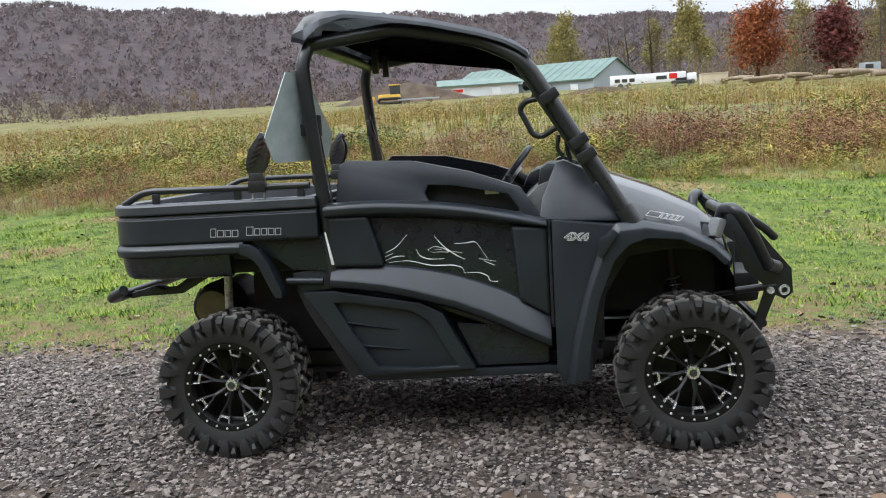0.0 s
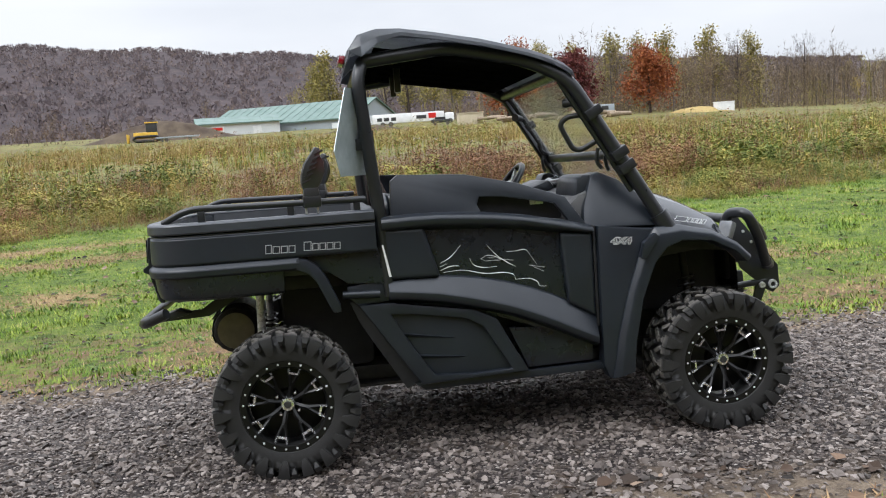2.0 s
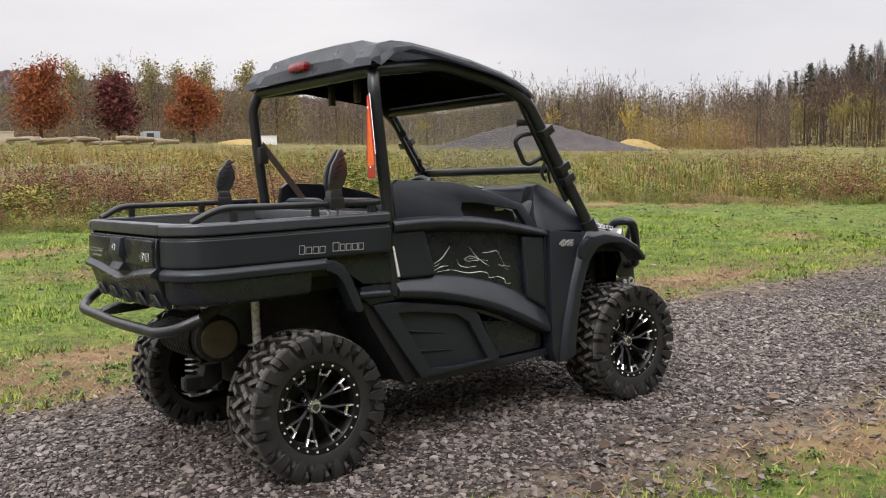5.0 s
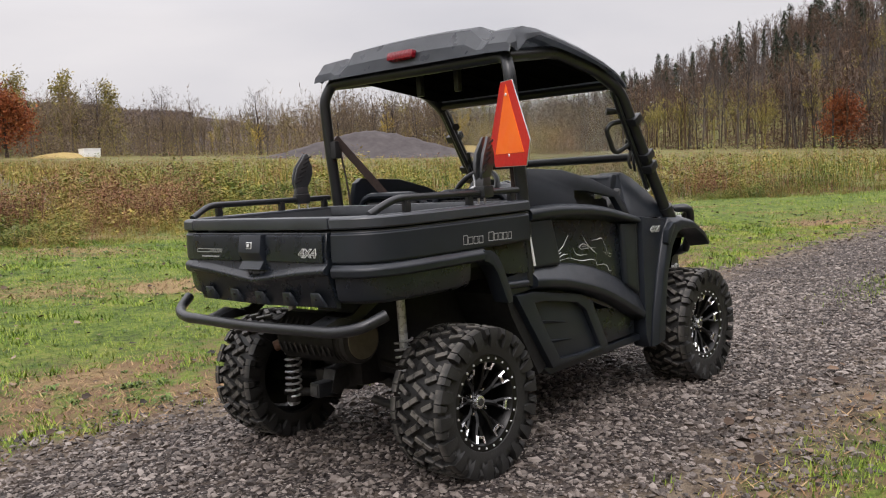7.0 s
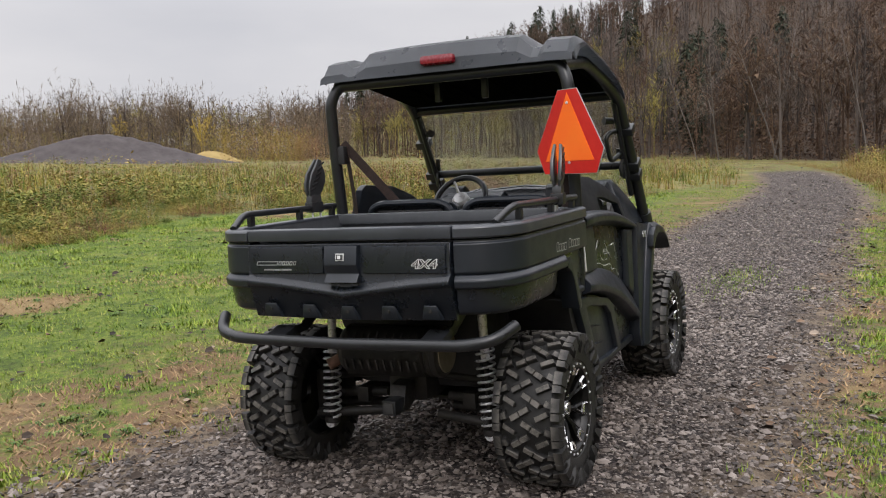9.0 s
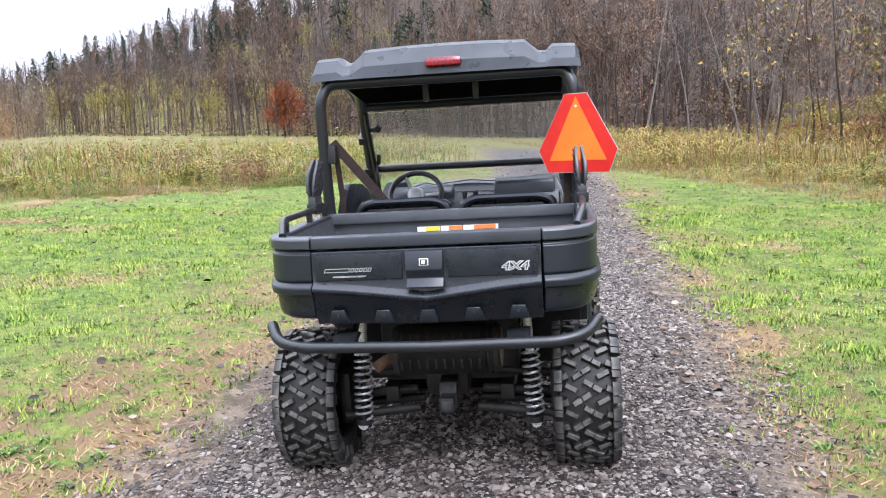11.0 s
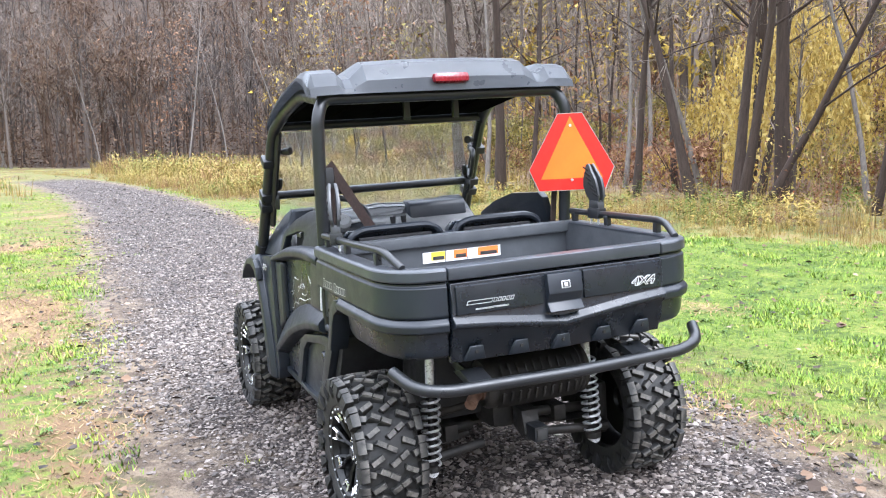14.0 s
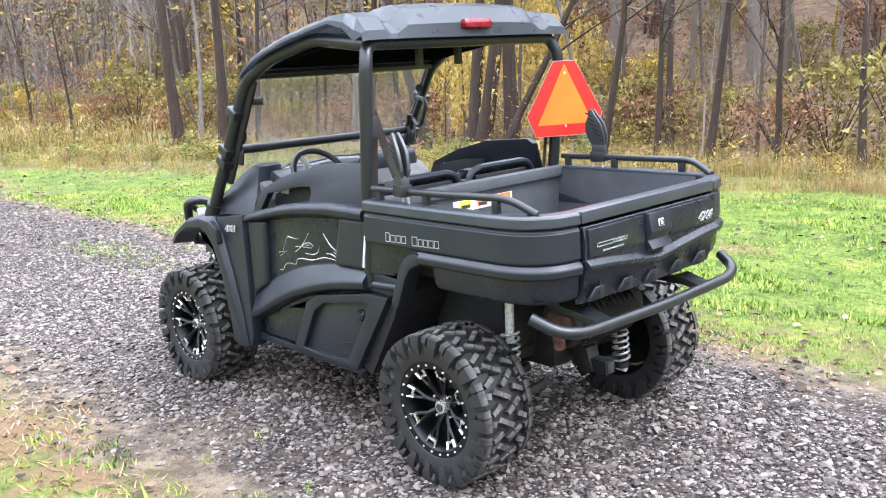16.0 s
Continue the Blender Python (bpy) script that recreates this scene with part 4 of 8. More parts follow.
tg = bmesh.new()
vs = loft(tg, [[(-0.548, y, 1.046), (-0.556, y, 0.985), (-0.555, y, chev(y) + 0.012), (-0.579, y, chev(y) - 0.006), (-0.580, y, chev(y) - 0.020), (-0.556, y, chev(y) - 0.032),
               (-0.520, y, 0.748 + 0.02 * abs(y)), (-0.50, y, 0.746 + 0.02 * abs(y)), (-0.485, y, 1.046)] for y in YS], True)
cap(tg, vs[0])
cap(tg, vs[-1])
gate = part("tailgate", soften(fix(tg), 0.002, 1), M_PLASTIC_SMOOTH, utv, "black tailgate with a chevron ledge")
part("tailgate_rail", box(-0.508, 0, 1.080, 0.074, 0.895, 0.046, 0.008), M_CAP, gate)
for s in (-1, 1):
    part("raised_panel", slab([(-0.565, 0.935), (-0.560, 1.035), (-0.55, 1.038), (-0.55, 0.93)], s * 0.088, s * 0.43, 0.003), M_PLASTIC_SMOOTH, gate)
latch = part("latch", slab([(-0.585, 0.968), (-0.572, 1.040), (-0.54, 1.042), (-0.54, 0.895), (-0.590, 0.903), (-0.566, 0.935)], -0.072, 0.072, 0.004), M_PLASTIC, gate, "black tailgate latch handle")
part("emblem", slab([(-0.5845, 0.985), (-0.5800, 1.012), (-0.576, 1.012), (-0.58, 0.985)], -0.018, 0.018, 0.001), M_DECAL, gate, "small light emblem, plain square")
part("emblem_inset", slab([(-0.5862, 0.988), (-0.5822, 1.009), (-0.578, 1.009), (-0.58, 0.988)], -0.0145, 0.0145, 0.0005), M_DARK, gate)
part("emblem_mark", slab([(-0.5872, 0.992), (-0.5844, 1.005), (-0.578, 1.005), (-0.58, 0.992)], -0.005, 0.008, 0.0005), M_DECAL, gate)
for y in (0.355, 0.175, 0.0, -0.178, -0.352):
    b = bmesh.new()
    zb = 0.750 + 0.02 * abs(y)
    a = [(-0.519, y - 0.044, zb + 0.002), (-0.519, y + 0.044, zb + 0.002), (-0.546, y + 0.026, zb + 0.058), (-0.546, y - 0.026, zb + 0.058)]
    o = [(-0.536, y - 0.040, zb + 0.002), (-0.536, y + 0.040, zb + 0.002), (-0.552, y + 0.024, zb + 0.056), (-0.552, y - 0.024, zb + 0.056)]
    va, vo = [b.verts.new(p) for p in a], [b.verts.new(p) for p in o]
    b.faces.new(vo)
    for i in range(4):
        b.faces.new((va[i], va[(i + 1) % 4], vo[(i + 1) % 4], vo[i]))
    part("tailgate_boss", soften(fix(b), 0.002, 1), M_PLASTIC, gate)
    bb = lathe([(0.0, -0.003), (0.006, -0.003), (0.007, 0.002)], 8)
    bmesh.ops.transform(bb, matrix=Matrix.Translation((-0.5475, y, zb + 0.036)) @ pose(0, 0, 0, 0, 0, -90), verts=bb.verts)
    part("bolt", bb, M_CHASSIS, gate)


def words(name, text, size, place, mat, parent, label="", thick=0.0012, shear=0.15, wide=1.0, bold=0.02):
    """Lettering on a surface; place turns the letters' x and y to the surface."""
    cu = bpy.data.curves.new(name, 'FONT')
    cu.body, cu.size, cu.extrude, cu.shear, cu.align_x, cu.align_y = text, size, thick, shear, 'CENTER', 'CENTER'
    cu.offset = size * bold
    ob = new(name, cu)
    bpy.context.view_layer.update()
    me = bpy.data.meshes.new_from_object(ob.evaluated_get(bpy.context.evaluated_depsgraph_get()))
    bpy.data.objects.remove(ob)
    me.transform(place @ Matrix.Diagonal((wide, 1, 1, 1)))
    me.materials.clear()
    me.materials.append(mat)
    o = new(name, me)
    o.parent = parent
    return tagged(o, label)


def face_right(x, y, z, tilt=0, lean=0):
    return Matrix.Translation((x, y, z)) @ pose(0, 0, 0, 90 + lean, 0, 0) @ pose(0, 0, 0, 0, 0, tilt)


def face_left(x, y, z, tilt=0, lean=0):
    return Matrix.Translation((x, y, z)) @ pose(0, 0, 0, 0, 0, 180) @ pose(0, 0, 0, 90 + lean, 0, 0) @ pose(0, 0, 0, 0, 0, tilt)


def face_rear(x, y, z, lean=0):
    return Matrix.Translation((x, y, z)) @ pose(0, 0, 0, 0, 0, -90) @ pose(0, 0, 0, 90 + lean, 0, 0)


def bars(name, widths, h, place, mat, parent, label, gap=0.005, line=0.0035, slant=0.0, lower=0.5):
    """A run of small outlined blocks in the size and colour of a brand mark."""
    bm = bmesh.new()
    x = -(sum(abs(w) for w in widths) + gap * (len(widths) - 1)) / 2
    for w in widths:
        if w > 0:
            up = h / 2 if w is widths[0] else h * lower
            o = [(x, -h / 2), (x + w, -h / 2), (x + w, up), (x, up)]
            i = [(x + line, -h / 2 + line), (x + w - line, -h / 2 + line), (x + w - line, up - line), (x + line, up - line)]
            vo = [bm.verts.new((p + slant * q, q, 0.0012)) for p, q in o]
            vi = [bm.verts.new((p + slant * q, q, 0.0012)) for p, q in i]
            for k in range(4):
                bm.faces.new((vo[k], vo[(k + 1) % 4], vi[(k + 1) % 4], vi[k]))
        x += abs(w) + gap
    bmesh.ops.solidify(bm, geom=bm.faces[:], thickness=0.0012)
    bmesh.ops.transform(bm, matrix=place, verts=bm.verts)
    return part(name, bm, mat, parent, label, 0)


BRAND = [0.026, 0.030, 0.028, 0.028, -0.014, 0.032, 0.026, 0.026, 0.028, 0.026]
for word, xc in ((BRAND[:4], 0.026), (BRAND[5:], 0.200)):
    bars("brand_mark", word, 0.038, face_right(xc, -0.6735, 0.968, -1.5), M_DECAL, utv, "light grey outlined brand mark on the bed side", 0.004, 0.003, 0.06, 0.3)
    bars("brand_mark", word, 0.038, face_left(0.24 - xc, 0.6735, 0.968, 1.5), M_DECAL, utv, "light grey outlined brand mark on the bed side", 0.004, 0.003, 0.06, 0.3)


def four_by_four(name, size, place, lift, parent):
    """Dark figures over a light outline of the same figures."""
    words(name, "4X4", size, place, M_DECAL, parent, "light outlined figures reading 4X4", 0.0008, 0.2, 1.3, 0.05)
    words(name, "4X4", size, place @ Matrix.Translation((0, 0, lift)), M_DARK, parent, "", 0.0006, 0.2, 1.3, -0.012)


four_by_four("lettering", 0.043, face_right(1.505, -0.668, 0.878, -4), 0.0012, utv)
four_by_four("lettering", 0.043, face_left(1.505, 0.668, 0.878, 4), 0.0012, utv)
four_by_four("lettering", 0.046, face_rear(-0.5668, -0.345, 0.968, 3), 0.0012, utv)
bars("model_mark", [0.10, 0.013, 0.013, 0.013, 0.013, 0.013], 0.016, face_rear(-0.5665, 0.300, 0.975, 3), M_DECAL, gate, "light model mark on the tailgate", 0.004, 0.003, 0.4)
bars("model_mark", [0.13], 0.006, face_rear(-0.5665, 0.295, 0.950, 3), M_DECAL, gate, "thin light line of print", 0.004, 0.0025, 0.4)

# doors
DOOR_BASE = [(0.465, 1.045), (0.9, 1.035), (1.2, 0.985), (1.385, 0.945), (1.385, 0.50), (1.33, 0.44), (0.9, 0.60), (0.5, 0.69), (0.465, 0.72)]
BELT = [(0.456, 1.066, 0.080), (0.58, 1.069, 0.080), (0.70, 1.068, 0.078), (0.82, 1.060, 0.076), (0.95, 1.048, 0.074), (1.08, 1.029, 0.070), (1.20, 1.003, 0.064), (1.30, 0.980, 0.056), (1.390, 0.957, 0.046)]
SWOOSH = [(0.468, 0.800, 0.748), (0.58, 0.799, 0.735), (0.70, 0.793, 0.717), (0.80, 0.781, 0.694), (0.90, 0.763, 0.667), (1.00, 0.738, 0.637), (1.10, 0.705, 0.598), (1.20, 0.664, 0.552), (1.30, 0.612, 0.502), (1.388, 0.560, 0.462)]
for side_sign in (-1, 1):
    def put(name, bm, mat, parent, label=""):
        return part(name, bm if side_sign < 0 else mirrored(bm), mat, parent, label)
    door = put("door", slab(DOOR_BASE, -0.600, -0.54, 0.004), M_PLASTIC_SMOOTH, utv, "black plastic half door with an arched moulded frame")
    b = bmesh.new()
    vs = loft(b, [[(x, -0.585, z - 0.002), (x, -0.628, z), (x, -0.652, z - 0.012), (x, -0.660, z - 0.028), (x, -0.655, z - 0.66 * h), (x, -0.600, z - h), (x, -0.585, z - 0.8 * h)] for x, z, h in BELT], True)
    cap(b, vs[0])
    cap(b, vs[-1])
    put("door_belt", soften(fix(b), 0.003, 1), M_PLASTIC, door, "raised moulded belt along the door top")
    b = bmesh.new()
    vs = loft(b, [[(x, -0.585, zu), (x, -0.604, zu), (x, -0.616, zu - 0.008), (x, -0.656, zc + 0.006), (x, -0.663, zc - 0.006), (x, -0.657, zc - 0.034), (x, -0.600, zc - 0.056), (x, -0.585, zc - 0.04)] for x, zu, zc in SWOOSH], True)
    cap(b, vs[0])
    cap(b, vs[-1])
    put("door_swoosh", soften(fix(b), 0.002, 1), M_PLASTIC, door, "raised sweeping moulding across the lower door")
    put("rear_column", slab([(0.459, 1.010), (0.640, 1.008), (0.700, 0.785), (0.468, 0.790)], -0.634, -0.585, 0.022, 4), M_PLASTIC, door)
    put("front_column", slab([(1.240, 0.935), (1.389, 0.925), (1.389, 0.545), (1.265, 0.615)], -0.634, -0.585, 0.022, 4), M_PLASTIC, door)
    put("graphic_panel", slab([(0.655, 0.99), (0.95, 0.972), (1.255, 0.905), (1.265, 0.63), (1.03, 0.725), (0.68, 0.795)], -0.6035, -0.598, 0.001), M_PLASTIC_SMOOTH, door, "gloss black door panel")
    # light strokes of the door graphic
    for st in ([(0.705, 0.842), (0.75, 0.862), (0.80, 0.915)], [(0.70, 0.825), (0.735, 0.838)], [(0.70, 0.808), (0.745, 0.826), (0.785, 0.824)], [(0.715, 0.800), (0.80, 0.806), (0.90, 0.778), (0.99, 0.778), (1.03, 0.765), (1.035, 0.742)],
               [(1.035, 0.742), (1.10, 0.742), (1.135, 0.725), (1.14, 0.702), (1.175, 0.700)], [(0.915, 0.905), (0.955, 0.855), (1.01, 0.815), (1.04, 0.80)], [(1.0, 0.868), (1.05, 0.868), (1.09, 0.875), (1.135, 0.80)],
               [(0.835, 0.852), (0.85, 0.82), (0.89, 0.806), (0.955, 0.806)], [(0.885, 0.846), (0.915, 0.862), (0.955, 0.850), (0.98, 0.832), (0.94, 0.836), (0.905, 0.834), (0.885, 0.846)], [(0.915, 0.848), (0.945, 0.846)], [(1.10, 0.80), (1.17, 0.785)], [(1.12, 0.79), (1.165, 0.768)], [(0.99, 0.835), (1.03, 0.828)]):
        put("graphic_stroke", tube([(x, -0.6045, z) for x, z in st], lambda t: 0.0009 + 0.0017 * math.sin(math.pi * min(max(t, 0.05), 0.95)), 6, 0.03, flat=0.6), M_DECAL, door)
    put("reflector_strip", slab([(0.452, 0.945), (0.459, 0.945), (0.486, 0.805), (0.474, 0.805)], -0.6405, -0.630, 0.001), M_STRIP, door, "thin white reflective strip")
    # upper shoulder of the door with a hand opening
    UP = [((0.500, 1.045), (0.90, 1.052)), ((0.515, 1.215), (0.885, 1.085)), ((0.55, 1.240), (0.900, 1.118)), ((0.84, 1.222), (1.00, 1.112)), ((1.08, 1.165), (1.10, 1.092)), ((1.285, 1.090), (1.235, 1.066)), ((1.375, 0.955), (1.29, 0.985)), ((1.0, 1.025), (1.06, 1.030))]
    put("door_shoulder", ring_slab(UP, lambda x, z: -0.612 + 0.22 * max(z - 1.0, 0), lambda x, z: -0.575 + 0.22 * max(z - 1.0, 0), 0.008), M_PLASTIC, door, "black raised door shoulder with a hand opening")
    # dark sheet added behind the hand opening in place of the unlit cab
    put("shade_backing", slab([(0.84, 1.03), (0.86, 1.125), (1.00, 1.118), (1.15, 1.092), (1.27, 1.055), (1.29, 0.99)], -0.530, -0.520, 0.002), M_INNER, door)
    put("door_handle", box(1.165, -0.545, 1.075, 0.06, 0.012, 0.022, 0.004), M_SILVER, door, "small grey inside latch")
    put("door_edge_strip", slab([(1.392, 0.955), (1.404, 0.953), (1.402, 0.50), (1.39, 0.50)], -0.625, -0.60, 0.002), M_INNER, door)
    # rocker panels
    rocker = put("rocker_panel", ring_slab([((0.335, 0.692), (0.47, 0.640)), ((0.48, 0.690), (0.56, 0.635)), ((0.84, 0.628), (0.80, 0.595)), ((0.935, 0.58), (0.875, 0.548)), ((0.985, 0.48), (0.925, 0.46)), ((1.065, 0.335), (0.99, 0.350)),
                 ((0.80, 0.325), (0.82, 0.345)), ((0.585, 0.318), (0.645, 0.355)), ((0.49, 0.46), (0.555, 0.49))], -0.636, -0.57, 0.007), M_PLASTIC, utv, "black moulded rocker panel with vents")
    put("rocker_inset", slab([(0.46, 0.645), (0.82, 0.60), (0.90, 0.55), (1.0, 0.345), (0.63, 0.345)], -0.610, -0.56, 0.003), M_PLASTIC, rocker)
    for (xa, za, xb, zb) in ((0.50, 0.556, 0.745, 0.512), (0.565, 0.452, 0.79, 0.424)) if side_sign < 0 else ((0.50, 0.445, 0.70, 0.425), (0.52, 0.392, 0.70, 0.378)):
        b = bmesh.new()
        add(b, [(xa, -0.610, za), (xa + 0.01, -0.628, za - 0.004), (xa + 0.012, -0.610, za - 0.022), (xb, -0.610, zb), (xb - 0.01, -0.613, zb - 0.001), (xb - 0.002, -0.610, zb - 0.006)],
            [(0, 1, 4, 3), (1, 2, 5, 4), (0, 2, 1), (3, 4, 5)])
        put("vent_ridge", fix(b), M_PLASTIC, rocker)
    put("lower_door_panel", slab([(0.99, 0.53), (1.15, 0.515), (1.33, 0.45), (1.375, 0.44), (1.37, 0.345), (1.07, 0.340)], -0.600, -0.55, 0.006), M_PLASTIC_SMOOTH, utv)
    put("sill", slab([(0.55, 0.322), (1.42, 0.335), (1.42, 0.30), (0.60, 0.285)], -0.606, -0.45, 0.008), M_PLASTIC, utv)
    # front fender
    fend = put("front_fender", slab([(1.408, 0.953), (1.47, 0.945), (1.60, 0.928), (1.68, 0.922), (1.70, 0.84), (1.62, 0.70), (1.56, 0.45), (1.545, 0.28), (1.43, 0.262), (1.405, 0.33)], -0.652, -0.56, 0.010), M_PLASTIC, utv, "black moulded front fender")
    FL = [((1.440, 0.262), (1.535, 0.290)), ((1.475, 0.45), (1.548, 0.42)), ((1.530, 0.65), (1.590, 0.62)), ((1.600, 0.84), (1.655, 0.775)), ((1.665, 0.928), (1.715, 0.838)), ((1.78, 0.930), (1.79, 0.862)), ((1.93, 0.895), (1.92, 0.850)), ((2.05, 0.830), (2.03, 0.795)), ((2.115, 0.765), (2.085, 0.740))]
    b = bmesh.new()
    rows = [[(o[0], -0.660, o[1]), (o[0] + 0.35 * (i[0] - o[0]), -0.685, o[1] + 0.35 * (i[1] - o[1])), (i[0], -0.690, i[1]), (i[0] + 0.012, -0.56, i[1] - 0.012), (o[0] + 0.02, -0.56, o[1] - 0.005)] for o, i in FL]
    vs = loft(b, rows, True)
    cap(b, vs[0])
    cap(b, vs[-1])
    put("fender_flare", soften(fix(b), 0.006), M_PLASTIC, fend)
    put("fender_tab", slab([(1.60, 0.865), (1.655, 0.905), (1.675, 0.885), (1.64, 0.84), (1.605, 0.79), (1.585, 0.80)], -0.700, -0.665, 0.004), M_PLASTIC, fend)
    put("inner_arch", slab([(1.50, 0.28), (1.60, 0.85), (1.95, 0.87), (2.08, 0.78), (1.90, 0.80), (1.72, 0.78), (1.62, 0.62), (1.56, 0.30)], -0.56, -0.34, 0.004), M_INNER, fend)
    put("rear_inner_arch", slab([(0.30, 0.70), (0.42, 0.82), (0.47, 0.74), (0.60, 0.34), (0.52, 0.30), (0.34, 0.60)], -0.60, -0.30, 0.004), M_INNER, utv)
    # hinge bracket and lower body behind the door
    put("body_bracket", slab([(0.29, 0.775), (0.44, 0.79), (0.475, 0.70), (0.335, 0.690), (0.30, 0.72)], -0.618, -0.54, 0.008), M_PLASTIC, utv)
    put("grab_stub", tube([(0.27, -0.625, 0.742), (0.43, -0.625, 0.735)], 0.017, 10), M_PLASTIC, utv)
    # cowl side
    put("cowl_side", slab([(1.36, 0.96), (1.375, 1.04), (1.435, 1.178), (1.47, 1.188), (1.55, 1.150), (1.64, 1.075), (1.73, 0.965), (1.70, 0.93), (1.42, 0.945)], lambda x, z: -0.622 + 0.48 * max(z - 0.94, 0), lambda x, z: -0.42 + 0.2 * max(z - 0.95, 0), 0.008), M_PLASTIC, utv)
    # headlight
    put("headlight", box(2.085, -0.485, 0.870, 0.040, 0.075, 0.085, 0.014, pose(0, 0, 0, 0, 25, 25)), M_LAMP, utv, "clear headlight lens")

b = bmesh.new()
b = box(0.548, 0.600, 0.575, 0.15, 0.012, 0.075, 0.004)
part("side_vent", b, M_INNER, utv, "square dark opening in the rocker panel")
b = lathe([(0.0, 0.03), (0.022, 0.028), (0.028, 0.012), (0.034, 0.0)], 20)
bmesh.ops.transform(b, matrix=Matrix.Translation((0.548, 0.604, 0.575)), verts=b.verts)
part("filler_cap", b, M_PLASTIC_SMOOTH, utv, "round black filler cap")

# hood and dash
hood = bmesh.new()
HX = [(1.42, 1.155, 0.43), (1.47, 1.176, 0.44), (1.56, 1.154, 0.47), (1.70, 1.100, 0.53), (1.86, 1.038, 0.55), (2.02, 0.960, 0.53), (2.12, 0.882, 0.46), (2.165, 0.805, 0.38), (2.175, 0.72, 0.36)]
rows = []
for x, z, w in HX:
    rows.append([(x, -w - 0.03, z - 0.155), (x, -w, z - 0.085), (x, -w * 0.86, z - 0.028), (x, -w * 0.62, z), (x, -w * 0.52, z - 0.012), (x, 0, z + 0.004), (x, w * 0.52, z - 0.012), (x, w * 0.62, z), (x, w * 0.86, z - 0.028), (x, w, z - 0.085), (x, w + 0.03, z - 0.155)])
vs = loft(hood, rows)
cap(hood, vs[0])
cap(hood, vs[-1][::-1])
part("hood", soften(fix(hood), 0.004, 1), M_HOOD, utv, "glossy black sculpted hood")
bars("model_mark", [0.055, 0.018, 0.016, 0.016, 0.018], 0.030, face_right(1.868, -0.583, 0.938, -16, -42), M_DECAL, utv, "light model mark on the hood side", 0.004, 0.0032, 0.5)
part("front_body", box(1.80, 0, 0.70, 0.62, 0.62, 0.42, 0.04), M_INNER, utv)
part("grille", box(2.17, 0, 0.70, 0.04, 0.62, 0.18, 0.012), M_INNER, utv)
part("dashboard", slab([(1.22, 0.80), (1.28, 1.02), (1.36, 1.09), (1.45, 1.12), (1.60, 0.95), (1.60, 0.6), (1.3, 0.5)], -0.54, 0.54, 0.02), M_GLOVE, utv, "grey moulded dashboard")
part("dash_hood", slab([(1.35, 1.05), (1.37, 1.160), (1.40, 1.180), (1.49, 1.178), (1.60, 1.05)], -0.50, -0.15, 0.02), M_PLASTIC, utv, "raised black glovebox cover")
part("dash_pod", slab([(1.26, 1.05), (1.30, 1.125), (1.40, 1.16), (1.46, 1.05)], 0.09, 0.47, 0.03), M_PLASTIC, utv)
part("firewall", box(1.58, 0, 0.72, 0.06, 1.08, 0.60, 0.01), M_INNER, utv)
for y in (0.012, -0.05):
    part("lever", tube([(1.20, y, 1.04), (1.205, y, 1.12)], lambda t: 0.008 + 0.009 * (t > 0.4), 10), M_INNER, utv)
# steering wheel
sw = bmesh.new()
sm = Matrix.Translation((1.205, 0.295, 1.120)) @ pose(0, 0, 0, 0, -52, 0)
tube([sm @ Vector((0.150 * math.cos(a), 0.150 * math.sin(a), 0)) for a in (2 * math.pi * k / 28 for k in range(28))], 0.016, 10, 0.01, True, sw)
wheel_rim = part("steering_wheel", sw, M_TUBE, utv, "black steering wheel with silver spokes")
for a in (0.5, 2.64, 4.71):
    part("spoke", tube([sm @ Vector((0, 0, -0.02)), sm @ Vector((0.145 * math.cos(a), 0.145 * math.sin(a), 0))], 0.012, 8, flat=0.6), M_SILVER, wheel_rim)
b = lathe([(0.0, 0.03), (0.035, 0.028), (0.048, 0.015), (0.05, -0.02)], 24)
bmesh.ops.transform(b, matrix=sm @ pose(0, 0, 0, 90) @ Matrix.Translation((0, -0.01, 0)), verts=b.verts)
part("horn_pad", b, M_SILVER, wheel_rim)
part("steering_column", tube([sm @ Vector((0, 0, -0.03)), (1.40, 0.295, 0.99)], 0.03, 12), M_INNER, wheel_rim)

# seats
for yc, nm in ((0.255, ""), (-0.268, "")):
    b = bmesh.new()
    w = 0.245
    secs = [(0.60, 0.80, 1.0), (0.575, 0.95, 1.0), (0.545, 1.07, 1.0), (0.530, 1.115, 0.97), (0.520, 1.138, 0.88)]
    rows = [[(x + 0.055, yc - w * k, z), (x + 0.075, yc, z + 0.002), (x + 0.055, yc + w * k, z), (x + 0.0, yc + w * k * 1.02, z), (x - 0.015, yc, z), (x + 0.0, yc - w * k * 1.02, z)] for x, z, k in secs]
    vs = loft(b, rows, True)
    cap(b, vs[-1])
    cap(b, vs[0])
    seat = part("seat_back", soften(fix(b), 0.012), M_PLASTIC_SMOOTH, utv, "black vinyl seat back")
    part("seat_trim", tube([(0.512, yc - 0.22, 0.93), (0.500, yc - 0.225, 1.115), (0.498, yc - 0.16, 1.145), (0.498, yc + 0.16, 1.145), (0.500, yc + 0.225, 1.115), (0.512, yc + 0.22, 0.93)], 0.016, 8, 0.05), M_PLASTIC, seat)
    part("seat_panel", box(0.512, yc, 1.045, 0.02, 0.36, 0.13, 0.012, pose(0, 0, 0, 0, -10, 0)), M_INNER, seat)
    part("seat_cushion", box(0.84, yc, 0.78, 0.46, 0.48, 0.14, 0.04), M_PLASTIC_SMOOTH, seat)
